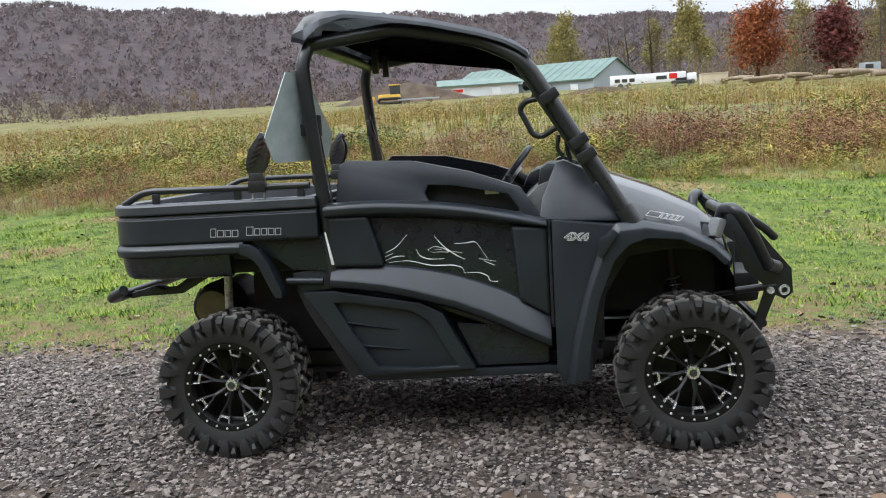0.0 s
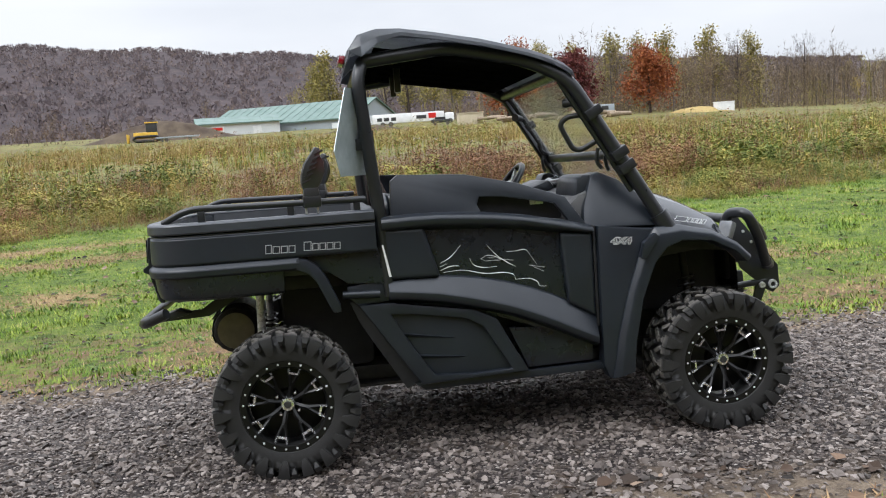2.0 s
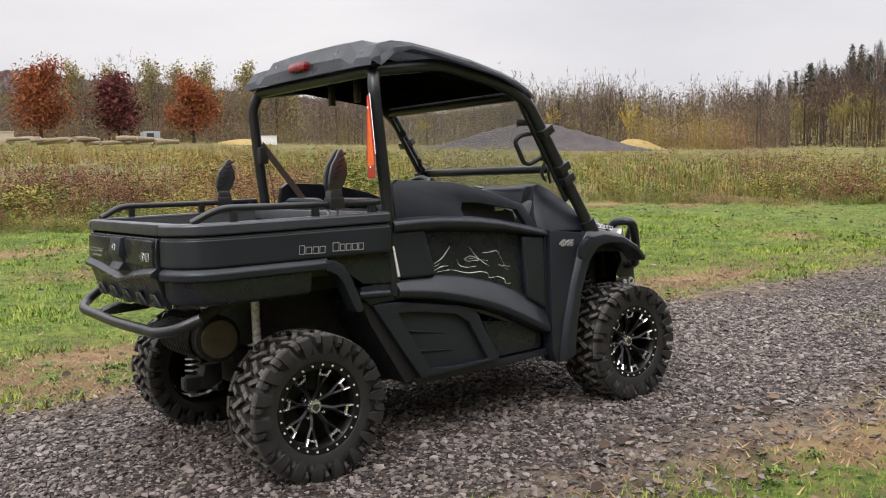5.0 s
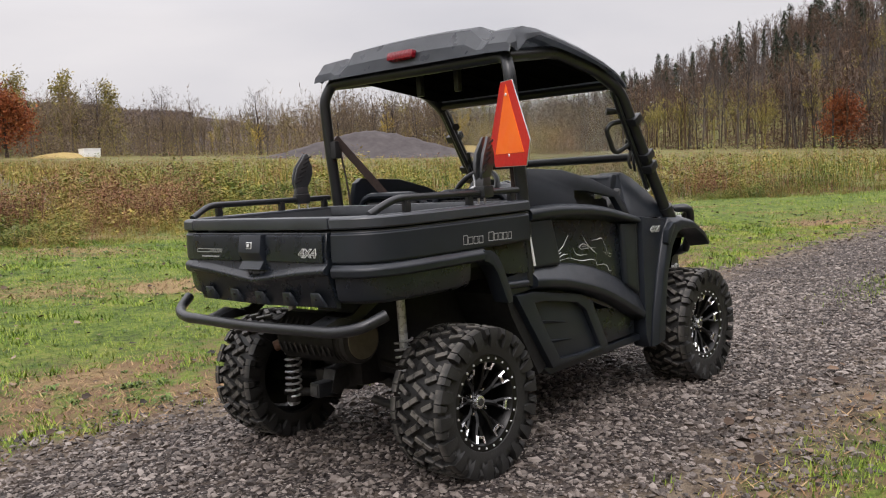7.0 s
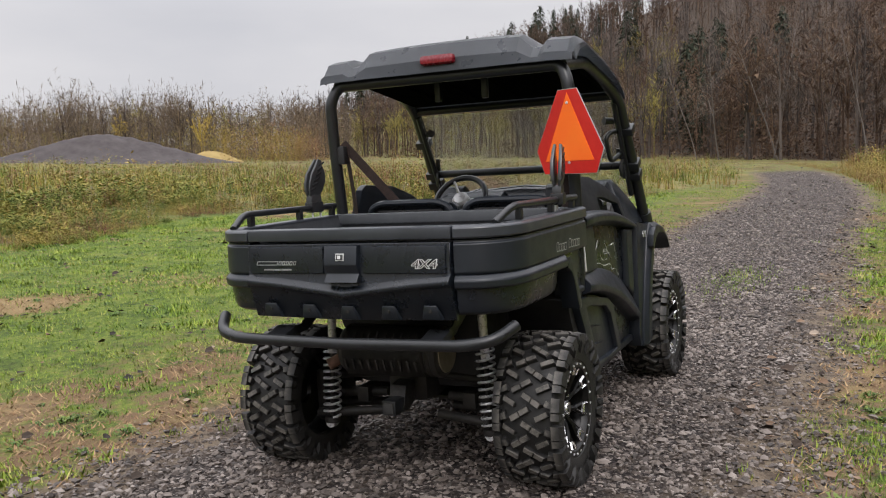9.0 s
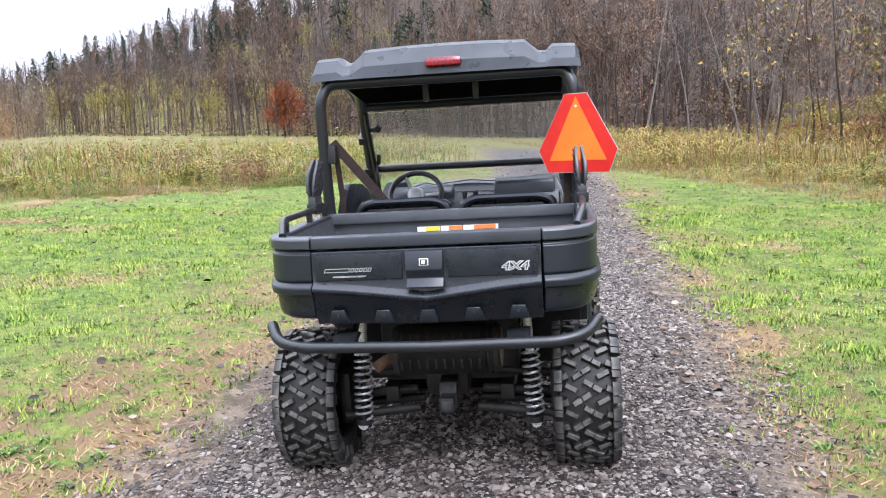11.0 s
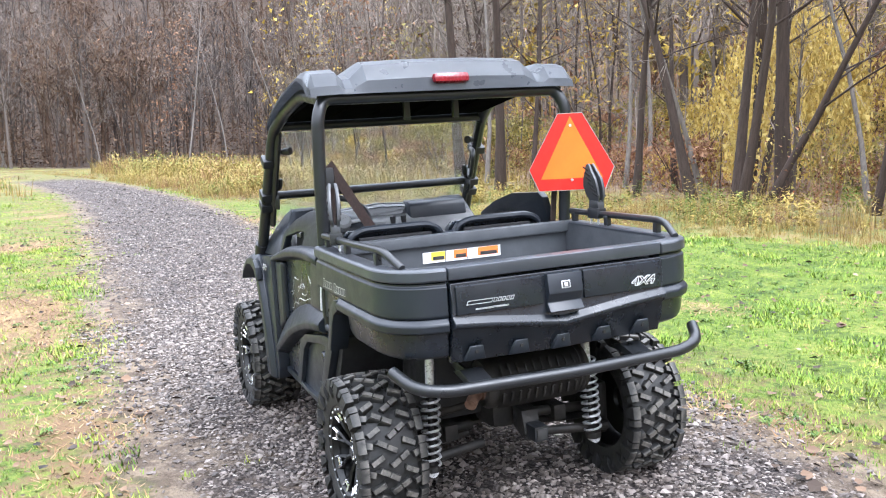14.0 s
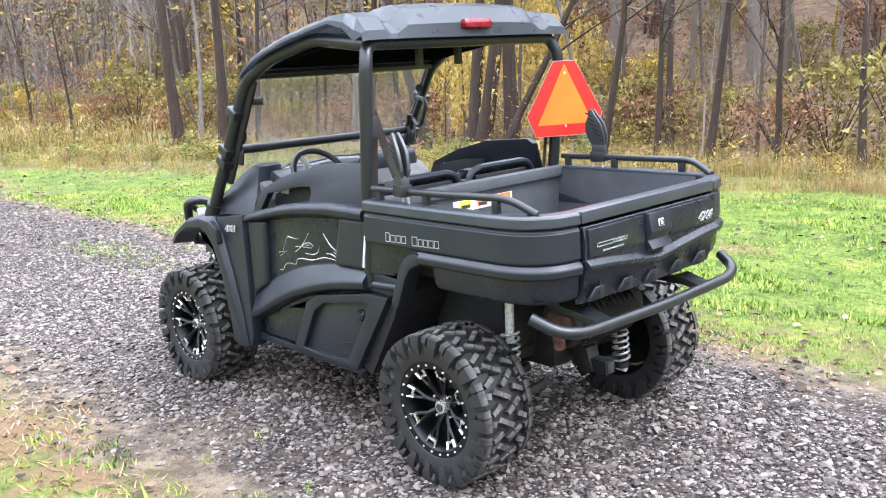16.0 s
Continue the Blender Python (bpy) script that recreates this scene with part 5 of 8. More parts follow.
part("seat_link", tube([(0.500, 0.055, 1.120), (0.500, 0.02, 1.088), (0.500, -0.035, 1.088), (0.500, -0.068, 1.120)], 0.014, 8, 0.03), M_PLASTIC, utv, "black trim between the seat backs")
part("seat_base", box(0.80, 0, 0.56, 0.62, 1.0, 0.34, 0.03), M_INNER, utv)
part("bulkhead", box(0.462, 0, 0.90, 0.03, 1.08, 0.36, 0.008), M_INNER, utv)
part("cab_floor", box(1.1, 0, 0.36, 1.0, 1.08, 0.05, 0.008), M_INNER, utv)

# roll cage
cage = part("roll_cage", tube([(0.475, -0.605, 0.72), (0.452, -0.612, 1.10), (0.420, -0.615, 1.45), (0.405, -0.612, 1.655), (0.435, -0.575, 1.735), (0.435, 0.575, 1.735), (0.405, 0.612, 1.655), (0.420, 0.615, 1.45), (0.452, 0.612, 1.10), (0.475, 0.605, 0.72)], 0.028, 14, 0.10), M_TUBE, utv, "black steel roll cage tubing")
for s in (-1, 1):
    part("cage_rail", tube([(0.43, s * 0.575, 1.732), (0.80, s * 0.568, 1.772), (1.15, s * 0.574, 1.700), (1.328, s * 0.600, 1.606), (1.53, s * 0.612, 1.270), (1.735, s * 0.625, 0.925)], 0.030, 14, 0.07), M_TUBE, cage)
    for k, (x, z) in enumerate(((1.425, 1.452), (1.535, 1.265), (1.565, 1.205))):
        m = pose(0, 0, 0, 0, -30, 0)
        part("clamp", box(x, s * 0.610, z, 0.078, 0.082, 0.045, 0.008, m), M_TUBE, cage)
    part("clamp_knob", tube([(1.385, s * 0.575, 1.50), (1.33, s * 0.515, 1.505)], lambda t: 0.012 + 0.010 * (t > 0.7), 10), M_TUBE, cage)
    part("clamp_knob", tube([(1.52, s * 0.575, 1.29), (1.475, s * 0.55, 1.31), (1.47, s * 0.55, 1.355)], 0.013, 8, 0.02), M_TUBE, cage)
    part("hanging_strap", tube([(1.50, s * 0.575, 1.30), (1.485, s * 0.57, 1.24), (1.50, s * 0.57, 1.19)], 0.015, 8, 0.02, flat=0.5), M_TUBE, cage)
    part("screen_frame", tube([(1.296, s * 0.580, 1.600), (1.600, s * 0.582, 1.095)], 0.019, 8, flat=0.8), M_TUBE, cage)
    part("belt_anchor", box(0.432, s * 0.575, 1.395, 0.05, 0.04, 0.09, 0.008), M_INNER, cage)
    part("hood_foot", tube([(1.70, s * 0.625, 0.985), (1.745, s * 0.628, 0.91)], 0.040, 12), M_TUBE, cage)
part("cross_bar", tube([(1.538, -0.61, 1.262), (1.538, 0.61, 1.262)], 0.023, 12), M_TUBE, cage)
part("cross_bar", tube([(1.285, -0.60, 1.630), (1.285, 0.60, 1.630)], 0.022, 12), M_TUBE, cage)
part("cross_bar", tube([(0.445, -0.60, 1.02), (0.445, 0.60, 1.02)], 0.024, 12), M_TUBE, cage)
part("mirror_frame", tube([(1.420, -0.575, 1.452), (1.325, -0.545, 1.440), (1.297, -0.53, 1.410), (1.350, -0.535, 1.300), (1.385, -0.54, 1.290), (1.485, -0.58, 1.345)], 0.0125, 10, 0.04), M_TUBE, cage, "black looped mirror frame")
part("lever_hook", tube([(1.455, -0.575, 1.295), (1.445, -0.565, 1.235), (1.47, -0.565, 1.205)], 0.009, 8, 0.03), M_TUBE, cage)
# windscreen
b = bmesh.new()
add(b, [(1.330, -0.57, 1.60), (1.330, 0.57, 1.60), (1.645, 0.57, 1.075), (1.645, -0.57, 1.075), (1.336, -0.57, 1.602), (1.336, 0.57, 1.602), (1.651, 0.57, 1.077), (1.651, -0.57, 1.077)],
    [(0, 1, 2, 3), (7, 6, 5, 4), (0, 4, 5, 1), (1, 5, 6, 2), (2, 6, 7, 3), (3, 7, 4, 0)])
ws = part("windscreen", fix(b), M_GLASS, utv, "slightly hazy clear plastic windscreen", 0)
ws.visible_shadow = False
# seat belts
def strap(name, pts, half, face, mat, parent, label=""):
    """A flat band along the points, lying square to the direction it faces."""
    bm = bmesh.new()
    path = smooth_path(pts, 0.06, 4)
    f = Vector(face).normalized()
    rows = []
    for i, p in enumerate(path):
        d = (path[min(i + 1, len(path) - 1)] - path[max(i - 1, 0)]).normalized()
        w = d.cross(f).normalized() * half
        n = w.cross(d).normalized() * 0.0015
        rows.append([p - w - n, p + w - n, p + w + n, p - w + n])
    vs = loft(bm, rows, True)
    cap(bm, vs[0][::-1])
    cap(bm, vs[-1])
    return part(name, fix(bm), mat, parent, label)


strap("seat_belt", [(0.430, 0.572, 1.455), (0.53, 0.40, 1.21), (0.61, 0.245, 0.99)], 0.023, (1, 0.1, 0), M_BELT, utv, "dark brown seat belt webbing")
strap("seat_belt", [(0.440, 0.562, 1.44), (0.475, 0.552, 1.20), (0.49, 0.545, 0.95)], 0.018, (1, -0.6, 0), M_BELT, utv, "slack dark seat belt webbing")
strap("seat_belt", [(0.440, -0.572, 1.42), (0.465, -0.565, 1.20), (0.49, -0.555, 0.96)], 0.020, (1, 0.4, 0), M_BELT, utv, "dark seat belt webbing")

# roof
RX = [(0.372, 1.750, 0.02), (0.380, 1.788, 0.6), (0.43, 1.845, 1.0), (0.50, 1.864, 1.0), (0.60, 1.861, 0.75), (0.75, 1.838, 0.4), (0.95, 1.800, 0.35), (1.15, 1.747, 0.35), (1.25, 1.712, 0.3), (1.31, 1.678, 0.2), (1.345, 1.648, 0.1), (1.352, 1.625, 0.0)]
roof = bmesh.new()
rows = []
for x, z, k in RX:
    w = 0.645 - 0.015 * max(0, (x - 0.6) / 0.8)
    drop = 0.012 + 0.088 * max(0.0, (x - 0.372) / 0.058) if x < 0.43 else max(0.10 - 0.5 * (x - 0.43), 0.036)
    rows.append([(x, -w, z - drop), (x, -w * 0.995, z - min(0.045 * k + 0.01, 0.6 * drop)), (x, -w * 0.965, z - 0.004), (x, -w * 0.80, z + 0.0), (x, -w * 0.755, z - 0.030 * k), (x, -w * 0.70, z - 0.028 * k), (x, -w * 0.60, z + 0.028 * k), (x, -w * 0.3, z + 0.036 * k),
                 (x, 0, z + 0.038 * k)])
full = []
for r in rows:
    full.append(r + [(p[0], -p[1], p[2]) for p in r[-2::-1]])
loft(roof, full)
bmesh.ops.solidify(roof, geom=roof.faces[:], thickness=0.022)
fix(roof)
part("roof", soften(roof, 0.004, 1), M_ROOF, utv, "charcoal moulded plastic roof with raised ridges", 35)
# lining and ribs hide the lit shell; their colour holds the shade
part("shaded_roof_lining", box(0.86, 0, 1.722, 0.76, 1.12, 0.03, 0.01, pose(0, 0, 0, 0, 8.5, 0)), M_UNDER, utv)
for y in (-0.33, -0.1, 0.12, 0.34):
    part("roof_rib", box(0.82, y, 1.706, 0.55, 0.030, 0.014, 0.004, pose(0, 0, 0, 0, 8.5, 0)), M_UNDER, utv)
for y in (0.12, -0.13):
    part("roof_bracket", box(0.62, y, 1.69, 0.03, 0.03, 0.12, 0.006), M_TUBE, utv)
b = box(0.370, -0.005, 1.804, 0.045, 0.175, 0.046, 0.020, pose(0, 0, 0, 0, 12, 0))
part("tail_light", b, M_REDLENS, utv, "red tail light lens on the roof edge")

# slow-vehicle triangle on the right rear post
tri = thing("warning_triangle", "orange and red reflective slow-vehicle triangle on the roll cage post", "warning triangle",
            at=utv.matrix_world @ Matrix.Translation((0.372, -0.616, 1.43)) @ pose(0, 0, 0, 0, 0, -27.5))
TO = [(-0.058, 0.190), (0.058, 0.190), (0.205, -0.075), (0.160, -0.180), (-0.160, -0.180), (-0.205, -0.075)]
TI = [(0.0, 0.185), (0.0, 0.185), (0.150, -0.118), (0.150, -0.118), (-0.150, -0.118), (-0.150, -0.118)]


def sheet(pts, x0, x1):
    bm = bmesh.new()
    a = [bm.verts.new((x0, -p[0], p[1])) for p in pts]
    c = [bm.verts.new((x1, -p[0], p[1])) for p in pts]
    bm.faces.new(a)
    bm.faces.new(c)
    for i in range(len(pts)):
        bm.faces.new((a[i], a[(i + 1) % len(pts)], c[(i + 1) % len(pts)], c[i]))
    return fix(bm)


part("plate", sheet(TO, 0.0, 0.003), M_TRI_BACK, tri, "bare metal back plate")
part("red_border", sheet([(p[0] * 0.985, p[1] * 0.985) for p in TO], -0.0015, 0.0), M_TRI_RED, tri)
part("orange_field", sheet([(0.0, 0.175), (0.148, -0.122), (-0.148, -0.122)], -0.003, -0.0015), M_TRI_ORANGE, tri)
part("mount", box(0.03, 0.02, -0.05, 0.06, 0.03, 0.05, 0.004), M_TUBE, tri)
for z in (0.13, -0.13):
    b = lathe([(0.0, -0.004), (0.006, -0.004), (0.007, 0.0)], 8)
    bmesh.ops.transform(b, matrix=Matrix.Translation((-0.0035, 0, z)) @ pose(0, 0, 0, 0, 0, -90), verts=b.verts)
    part("bolt", b, M_STEEL, tri)

# bed rails and gun rests
for s in (-1, 1):
    rail = part("bed_rail", tube([(-0.455, s * 0.585, 1.105), (-0.345, s * 0.612, 1.158), (0.02, s * 0.622, 1.152), (0.40, s * 0.622, 1.148)], 0.0145, 12, 0.05), M_TUBE, utv, "black tubular rail above the cargo bed")
    for x in (-0.29, 0.08, 0.36):
        part("rail_post", box(x, s * 0.618, 1.122, 0.030, 0.024, 0.05, 0.005), M_TUBE, rail)


def gun_rest(s, x, y, yaw):
    g = thing("gun_rest", "black rubber forked gun rest clamped to the bed rail", "gun rest", "gun rests on the bed rails",
              at=utv.matrix_world @ Matrix.Translation((x, y, 1.148)) @ pose(0, 0, 0, 0, 0, yaw))
    part("clamp", box(0, 0, 0.005, 0.075, 0.055, 0.05, 0.008), M_TUBE, g)
    for xx in (-0.025, 0.025):
        part("bolt", tube([(xx, -0.012 * s, -0.045), (xx, -0.012 * s, 0.035)], 0.005, 8), M_STEEL, g)
    part("neck", slab([(-0.036, 0.02), (0.036, 0.02), (0.030, 0.065), (-0.030, 0.065)], -0.020, 0.020, 0.006), M_REST, g)
    JAW = [(-0.032, 0.055), (0.026, 0.055), (0.048, 0.092), (0.062, 0.130), (0.060, 0.172), (0.046, 0.205), (0.050, 0.228), (0.030, 0.236), (0.008, 0.205), (-0.022, 0.165), (-0.036, 0.120), (-0.040, 0.085)]
    for k in (-1, 1):
        jaw = part("jaw", slab(JAW, lambda x, z, k=k: k * (0.004 + 0.007 * math.sin(math.pi * min(max((z - 0.055) / 0.19, 0), 1))), lambda x, z, k=k: k * (0.017 + 0.010 * math.sin(math.pi * min(max((z - 0.055) / 0.19, 0), 1))), 0.006), M_REST, g, "ribbed rubber gun rest jaw")
        for q in range(6):
            a = q / 5
            part("rubber_rib", box(-0.020 + 0.062 * a, k * (0.017 + 0.010 * math.sin(math.pi * (0.195 + 0.62 * a))), 0.092 + 0.118 * a, 0.040, 0.004, 0.008, 0.001, pose(0, 0, 0, 0, -25, 0)), M_INNER, jaw)
    return g


gun_rest(-1, 0.172, -0.622, 8)
gun_rest(1, 0.215, 0.622, -15)

# warning labels on the bed's front wall
for (ya, yb, mats) in ((0.17, 0.06, (M_WHITE, M_YELLOW)), (0.055, -0.05, (M_WHITE, M_ORANGE)), (-0.055, -0.225, (M_WHITE, M_ORANGE))):
    lab = part("warning_label", box(0.396, (ya + yb) / 2, 0.998, 0.004, ya - yb, 0.05, 0), mats[0], utv, "printed warning label")
    part("label_band", box(0.3935, (ya + yb) / 2 - 0.02, 1.003, 0.002, (ya - yb) * 0.62, 0.038, 0), mats[1], lab)
    part("label_print", box(0.392, (ya + yb) / 2 - 0.022, 0.994, 0.002, (ya - yb) * 0.5, 0.016, 0), M_DARK, lab)

# rear bumper, hitch, muffler
bump_ob = part("rear_bumper", tube([(-0.465, -0.652, 0.735), (-0.555, -0.605, 0.695), (-0.590, -0.50, 0.678), (-0.600, 0.0, 0.672), (-0.590, 0.50, 0.678), (-0.555, 0.605, 0.695), (-0.465, 0.652, 0.745)], 0.0225, 14, 0.07), M_TUBE, utv, "black tubular rear bumper")
for s in (-1, 1):
    part("bumper_arm", slab([(-0.20, 0.80), (-0.15, 0.76), (-0.33, 0.665), (-0.59, 0.655), (-0.595, 0.685), (-0.36, 0.70)], s * 0.335, s * 0.347, 0.002), M_TUBE, bump_ob)
    part("bumper_gusset", slab([(-0.60, 0.672), (-0.46, 0.71), (-0.40, 0.69), (-0.56, 0.655)], s * 0.30, s * 0.39, 0.004), M_TUBE, bump_ob)
muf = bmesh.new()
prof = [(0.0, -0.255), (0.088, -0.255), (0.092, -0.250), (0.102, -0.245), (0.105, -0.235)]
for k in range(7):
    prof += [(0.105, -0.225 + 0.024 * k), (0.099, -0.219 + 0.024 * k), (0.099, -0.213 + 0.024 * k), (0.105, -0.207 + 0.024 * k)]
prof += [(0.105, 0.185), (0.090, 0.205), (0.0, 0.205)]
lathe(prof, 40, muf)
bmesh.ops.transform(muf, matrix=Matrix.Translation((-0.228, 0, 0.572)), verts=muf.verts)
muffler = part("muffler", muf, M_CHASSIS, utv, "dark ribbed transverse muffler")
b = lathe([(0.0, -0.003), (0.083, -0.002), (0.086, 0.006)], 40)
bmesh.ops.transform(b, matrix=Matrix.Translation((-0.228, -0.257, 0.572)), verts=b.verts)
part("end_cap", b, M_MUFFLER, muffler, "dull tan muffler end cap")
b = lathe([(0.0, 0.004), (0.066, 0.003), (0.070, -0.01)], 40)
bmesh.ops.transform(b, matrix=Matrix.Translation((-0.228, 0.206, 0.572)), verts=b.verts)
part("end_cap", b, M_RUST, muffler, "rusty muffler end cap")
shield = bmesh.new()
rows = [[(-0.228 - 0.118 * math.cos(a), y, 0.572 + 0.118 * math.sin(a)) for a in (-0.9, -0.5, 0.0, 0.5, 1.1)] for y in (-0.19, 0.17)]
loft(shield, rows)
bmesh.ops.solidify(shield, geom=shield.faces[:], thickness=0.003)
hs = part("heat_shield", fix(shield), M_CHASSIS, muffler, "black slotted heat shield")
for a in (0.62, -0.35):
    for k in range(10):
        y = -0.17 + 0.036 * k
        m = pose(0, 0, 0, 0, math.degrees(a), 0)
        part("louvre", box(-0.228 - 0.121 * math.cos(a), y, 0.572 + 0.1195 * math.sin(a), 0.006, 0.010, 0.046, 0.002, m), M_CHASSIS, hs)
part("exhaust_pipe", tube([(-0.225, 0.19, 0.545), (-0.245, 0.235, 0.530), (-0.285, 0.275, 0.508)], 0.024, 14, 0.04), M_RUST, muffler, "rusty exhaust outlet pipe")
hitch = part("hitch_plate", slab([(-0.22, 0.42), (-0.25, 0.325), (-0.21, 0.31), (-0.14, 0.34), (-0.14, 0.43)], -0.055, 0.020, 0.006), M_CHASSIS, utv)
b = box(-0.26, -0.02, 0.345, 0.11, 0.062, 0.062, 0.006)
part("receiver_tube", b, M_TUBE, hitch, "square black hitch receiver")
part("receiver_mouth", box(-0.3165, -0.02, 0.345, 0.006, 0.044, 0.044, 0.002), M_DARK, hitch)
part("transaxle", box(0.0, 0, 0.40, 0.22, 0.20, 0.17, 0.05), M_CHASSIS, utv)
part("engine_block", box(0.20, 0, 0.56, 0.42, 0.62, 0.40, 0.05), M_INNER, utv)
part("frame_rail", box(0.9, 0.26, 0.32, 1.9, 0.06, 0.07, 0.008), M_CHASSIS, utv)
part("frame_rail", box(0.9, -0.26, 0.32, 1.9, 0.06, 0.07, 0.008), M_CHASSIS, utv)
part("skid_plate", box(1.0, 0, 0.275, 1.7, 0.70, 0.015, 0.004), M_CHASSIS, utv)
for s in (-1, 1):
    # rear suspension
    for x, z in ((-0.09, 0.235), (0.10, 0.235), (0.0, 0.39)):
        part("control_arm", tube([(x * 0.8, s * 0.13, z + 0.03), (x, s * 0.47, z)], 0.020, 10), M_CHASSIS, utv)
    part("drive_shaft", tube([(0, s * 0.15, 0.33), (0, s * 0.50, 0.305)], 0.022, 10), M_CHASSIS, utv)
    part("upright", box(0, s * 0.475, 0.305, 0.12, 0.05, 0.24, 0.02), M_CHASSIS, utv)
    for (xt, yt, zt, xb, yb, zb, zs) in ((-0.095, 0.355, 0.830, -0.115, 0.385, 0.205, 0.56), (1.90, 0.36, 0.86, 1.93, 0.43, 0.30, 0.66)):
        top, bot = Vector((xt, s * yt, zt)), Vector((xb, s * yb, zb))
        d = bot - top
        sh = part("shock_absorber", tube([top, top + d * 0.50], 0.019, 14), M_STEEL if xt < 1 else M_CHASSIS, utv, "bright steel shock absorber body" if xt < 1 else "dark shock absorber body")
        part("shock_rod", tube([top + d * 0.48, bot], 0.012, 10), M_CHASSIS, sh)
        part("spring_seat", tube([top + d * 0.96, bot], 0.034, 16), M_CHASSIS, sh)
        t0 = (zt - zs) / (zt - zb)
        q = d.to_track_quat('Z', 'Y').to_matrix()
        turns = 11
        coil = [top + d * (t0 + (0.955 - t0) * k / (turns * 12)) + q @ Vector((0.037 * math.cos(k * math.pi / 6), 0.037 * math.sin(k * math.pi / 6), 0)) for k in range(turns * 12 + 1)]
        part("spring", tube(coil, 0.0056, 6, 0.001), M_SPRING if xt < 1 else M_TUBE, sh, "steel coil spring")
        e = lathe([(0.0, -0.022), (0.022, -0.022), (0.024, 0.0), (0.022, 0.022), (0.0, 0.022)], 14)
        bmesh.ops.transform(e, matrix=Matrix.Translation(bot) @ pose(0, 0, 0, 0, 0, 90), verts=e.verts)
        part("lower_eye", e, M_STEEL, sh)
    for x in (1.84, 2.06):
        for z in (0.25, 0.40):
            part("control_arm", tube([(x * 0.9 + 0.19, s * 0.16, z + 0.03), (x, s * 0.46, z)], 0.018, 10), M_CHASSIS, utv)
    part("drive_shaft", tube([(1.95, s * 0.15, 0.33), (1.95, s * 0.50, 0.305)], 0.022, 10), M_CHASSIS, utv)
    part("upright", box(1.95, s * 0.475, 0.305, 0.12, 0.05, 0.24, 0.02), M_CHASSIS, utv)
part("front_differential", box(1.95, 0, 0.36, 0.26, 0.30, 0.22, 0.05), M_CHASSIS, utv)

# front brush guard
guard = part("brush_guard", tube([(2.30, -0.43, 0.700), (2.355, -0.36, 0.672), (2.395, 0, 0.665), (2.355, 0.36, 0.672), (2.30, 0.43, 0.700)], 0.028, 14, 0.09), M_TUBE, utv, "black tubular front brush guard")
for s in (-1, 1):
    part("guard_loop", tube([(2.11, s * 0.405, 0.880), (2.12, s * 0.435, 0.945), (2.16, s * 0.540, 0.952), (2.235, s * 0.500, 0.825), (2.305, s * 0.425, 0.688)], 0.0245, 14, 0.06), M_TUBE, guard, "thick black guard tube")
    part("guard_brace", tube([(2.168, s * 0.532, 0.938), (2.30, s * 0.385, 0.850), (2.355, s * 0.312, 0.800)], 0.018, 12, 0.05), M_TUBE, guard)
    part("guard_plate", slab([(2.16, 0.90), (2.215, 0.925), (2.425, 0.66), (2.43, 0.555), (2.395, 0.525), (2.355, 0.545), (2.275, 0.345), (2.240, 0.355), (2.315, 0.585), (2.23, 0.66)], s * 0.300, s * 0.312, 0.002), M_TUBE, guard)
    part("guard_stay", tube([(2.10, s * 0.30, 0.56), (2.36, s * 0.30, 0.585)], 0.016, 10), M_TUBE, guard)
    for x, z in ((2.25, 0.84), (2.29, 0.785)):
        e = lathe([(0.0, -0.004), (0.007, -0.004), (0.008, 0.0)], 8)
        bmesh.ops.transform(e, matrix=Matrix.Translation((x, -0.312 if s < 0 else 0.298, z)), verts=e.verts)
        part("bolt", e, M_STEEL, guard)
    e = lathe([(0.013, -0.008), (0.022, -0.008), (0.024, 0.0), (0.022, 0.008), (0.013, 0.008), (0.013, -0.008)], 16)
    bmesh.ops.transform(e, matrix=Matrix.Translation((2.392, s * 0.316, 0.567)), verts=e.verts)
    part("shackle", e, M_STEEL, guard)
    e = lathe([(0.0, -0.01), (0.015, -0.01), (0.017, 0.0), (0.0, 0.01)], 12)
    bmesh.ops.transform(e, matrix=Matrix.Translation((2.335, s * 0.316, 0.567)), verts=e.verts)
    part("bolt", e, M_STEEL, guard)
part("guard_cross_tube", tube([(2.185, -0.31, 0.905), (2.185, 0.31, 0.905)], 0.024, 12), M_TUBE, guard)
part("guard_cross_tube", tube([(2.30, -0.305, 0.42), (2.30, 0.305, 0.42)], 0.020, 12), M_TUBE, guard)
part("winch_cover", box(2.24, 0, 0.56, 0.16, 0.34, 0.14, 0.03), M_INNER, utv)


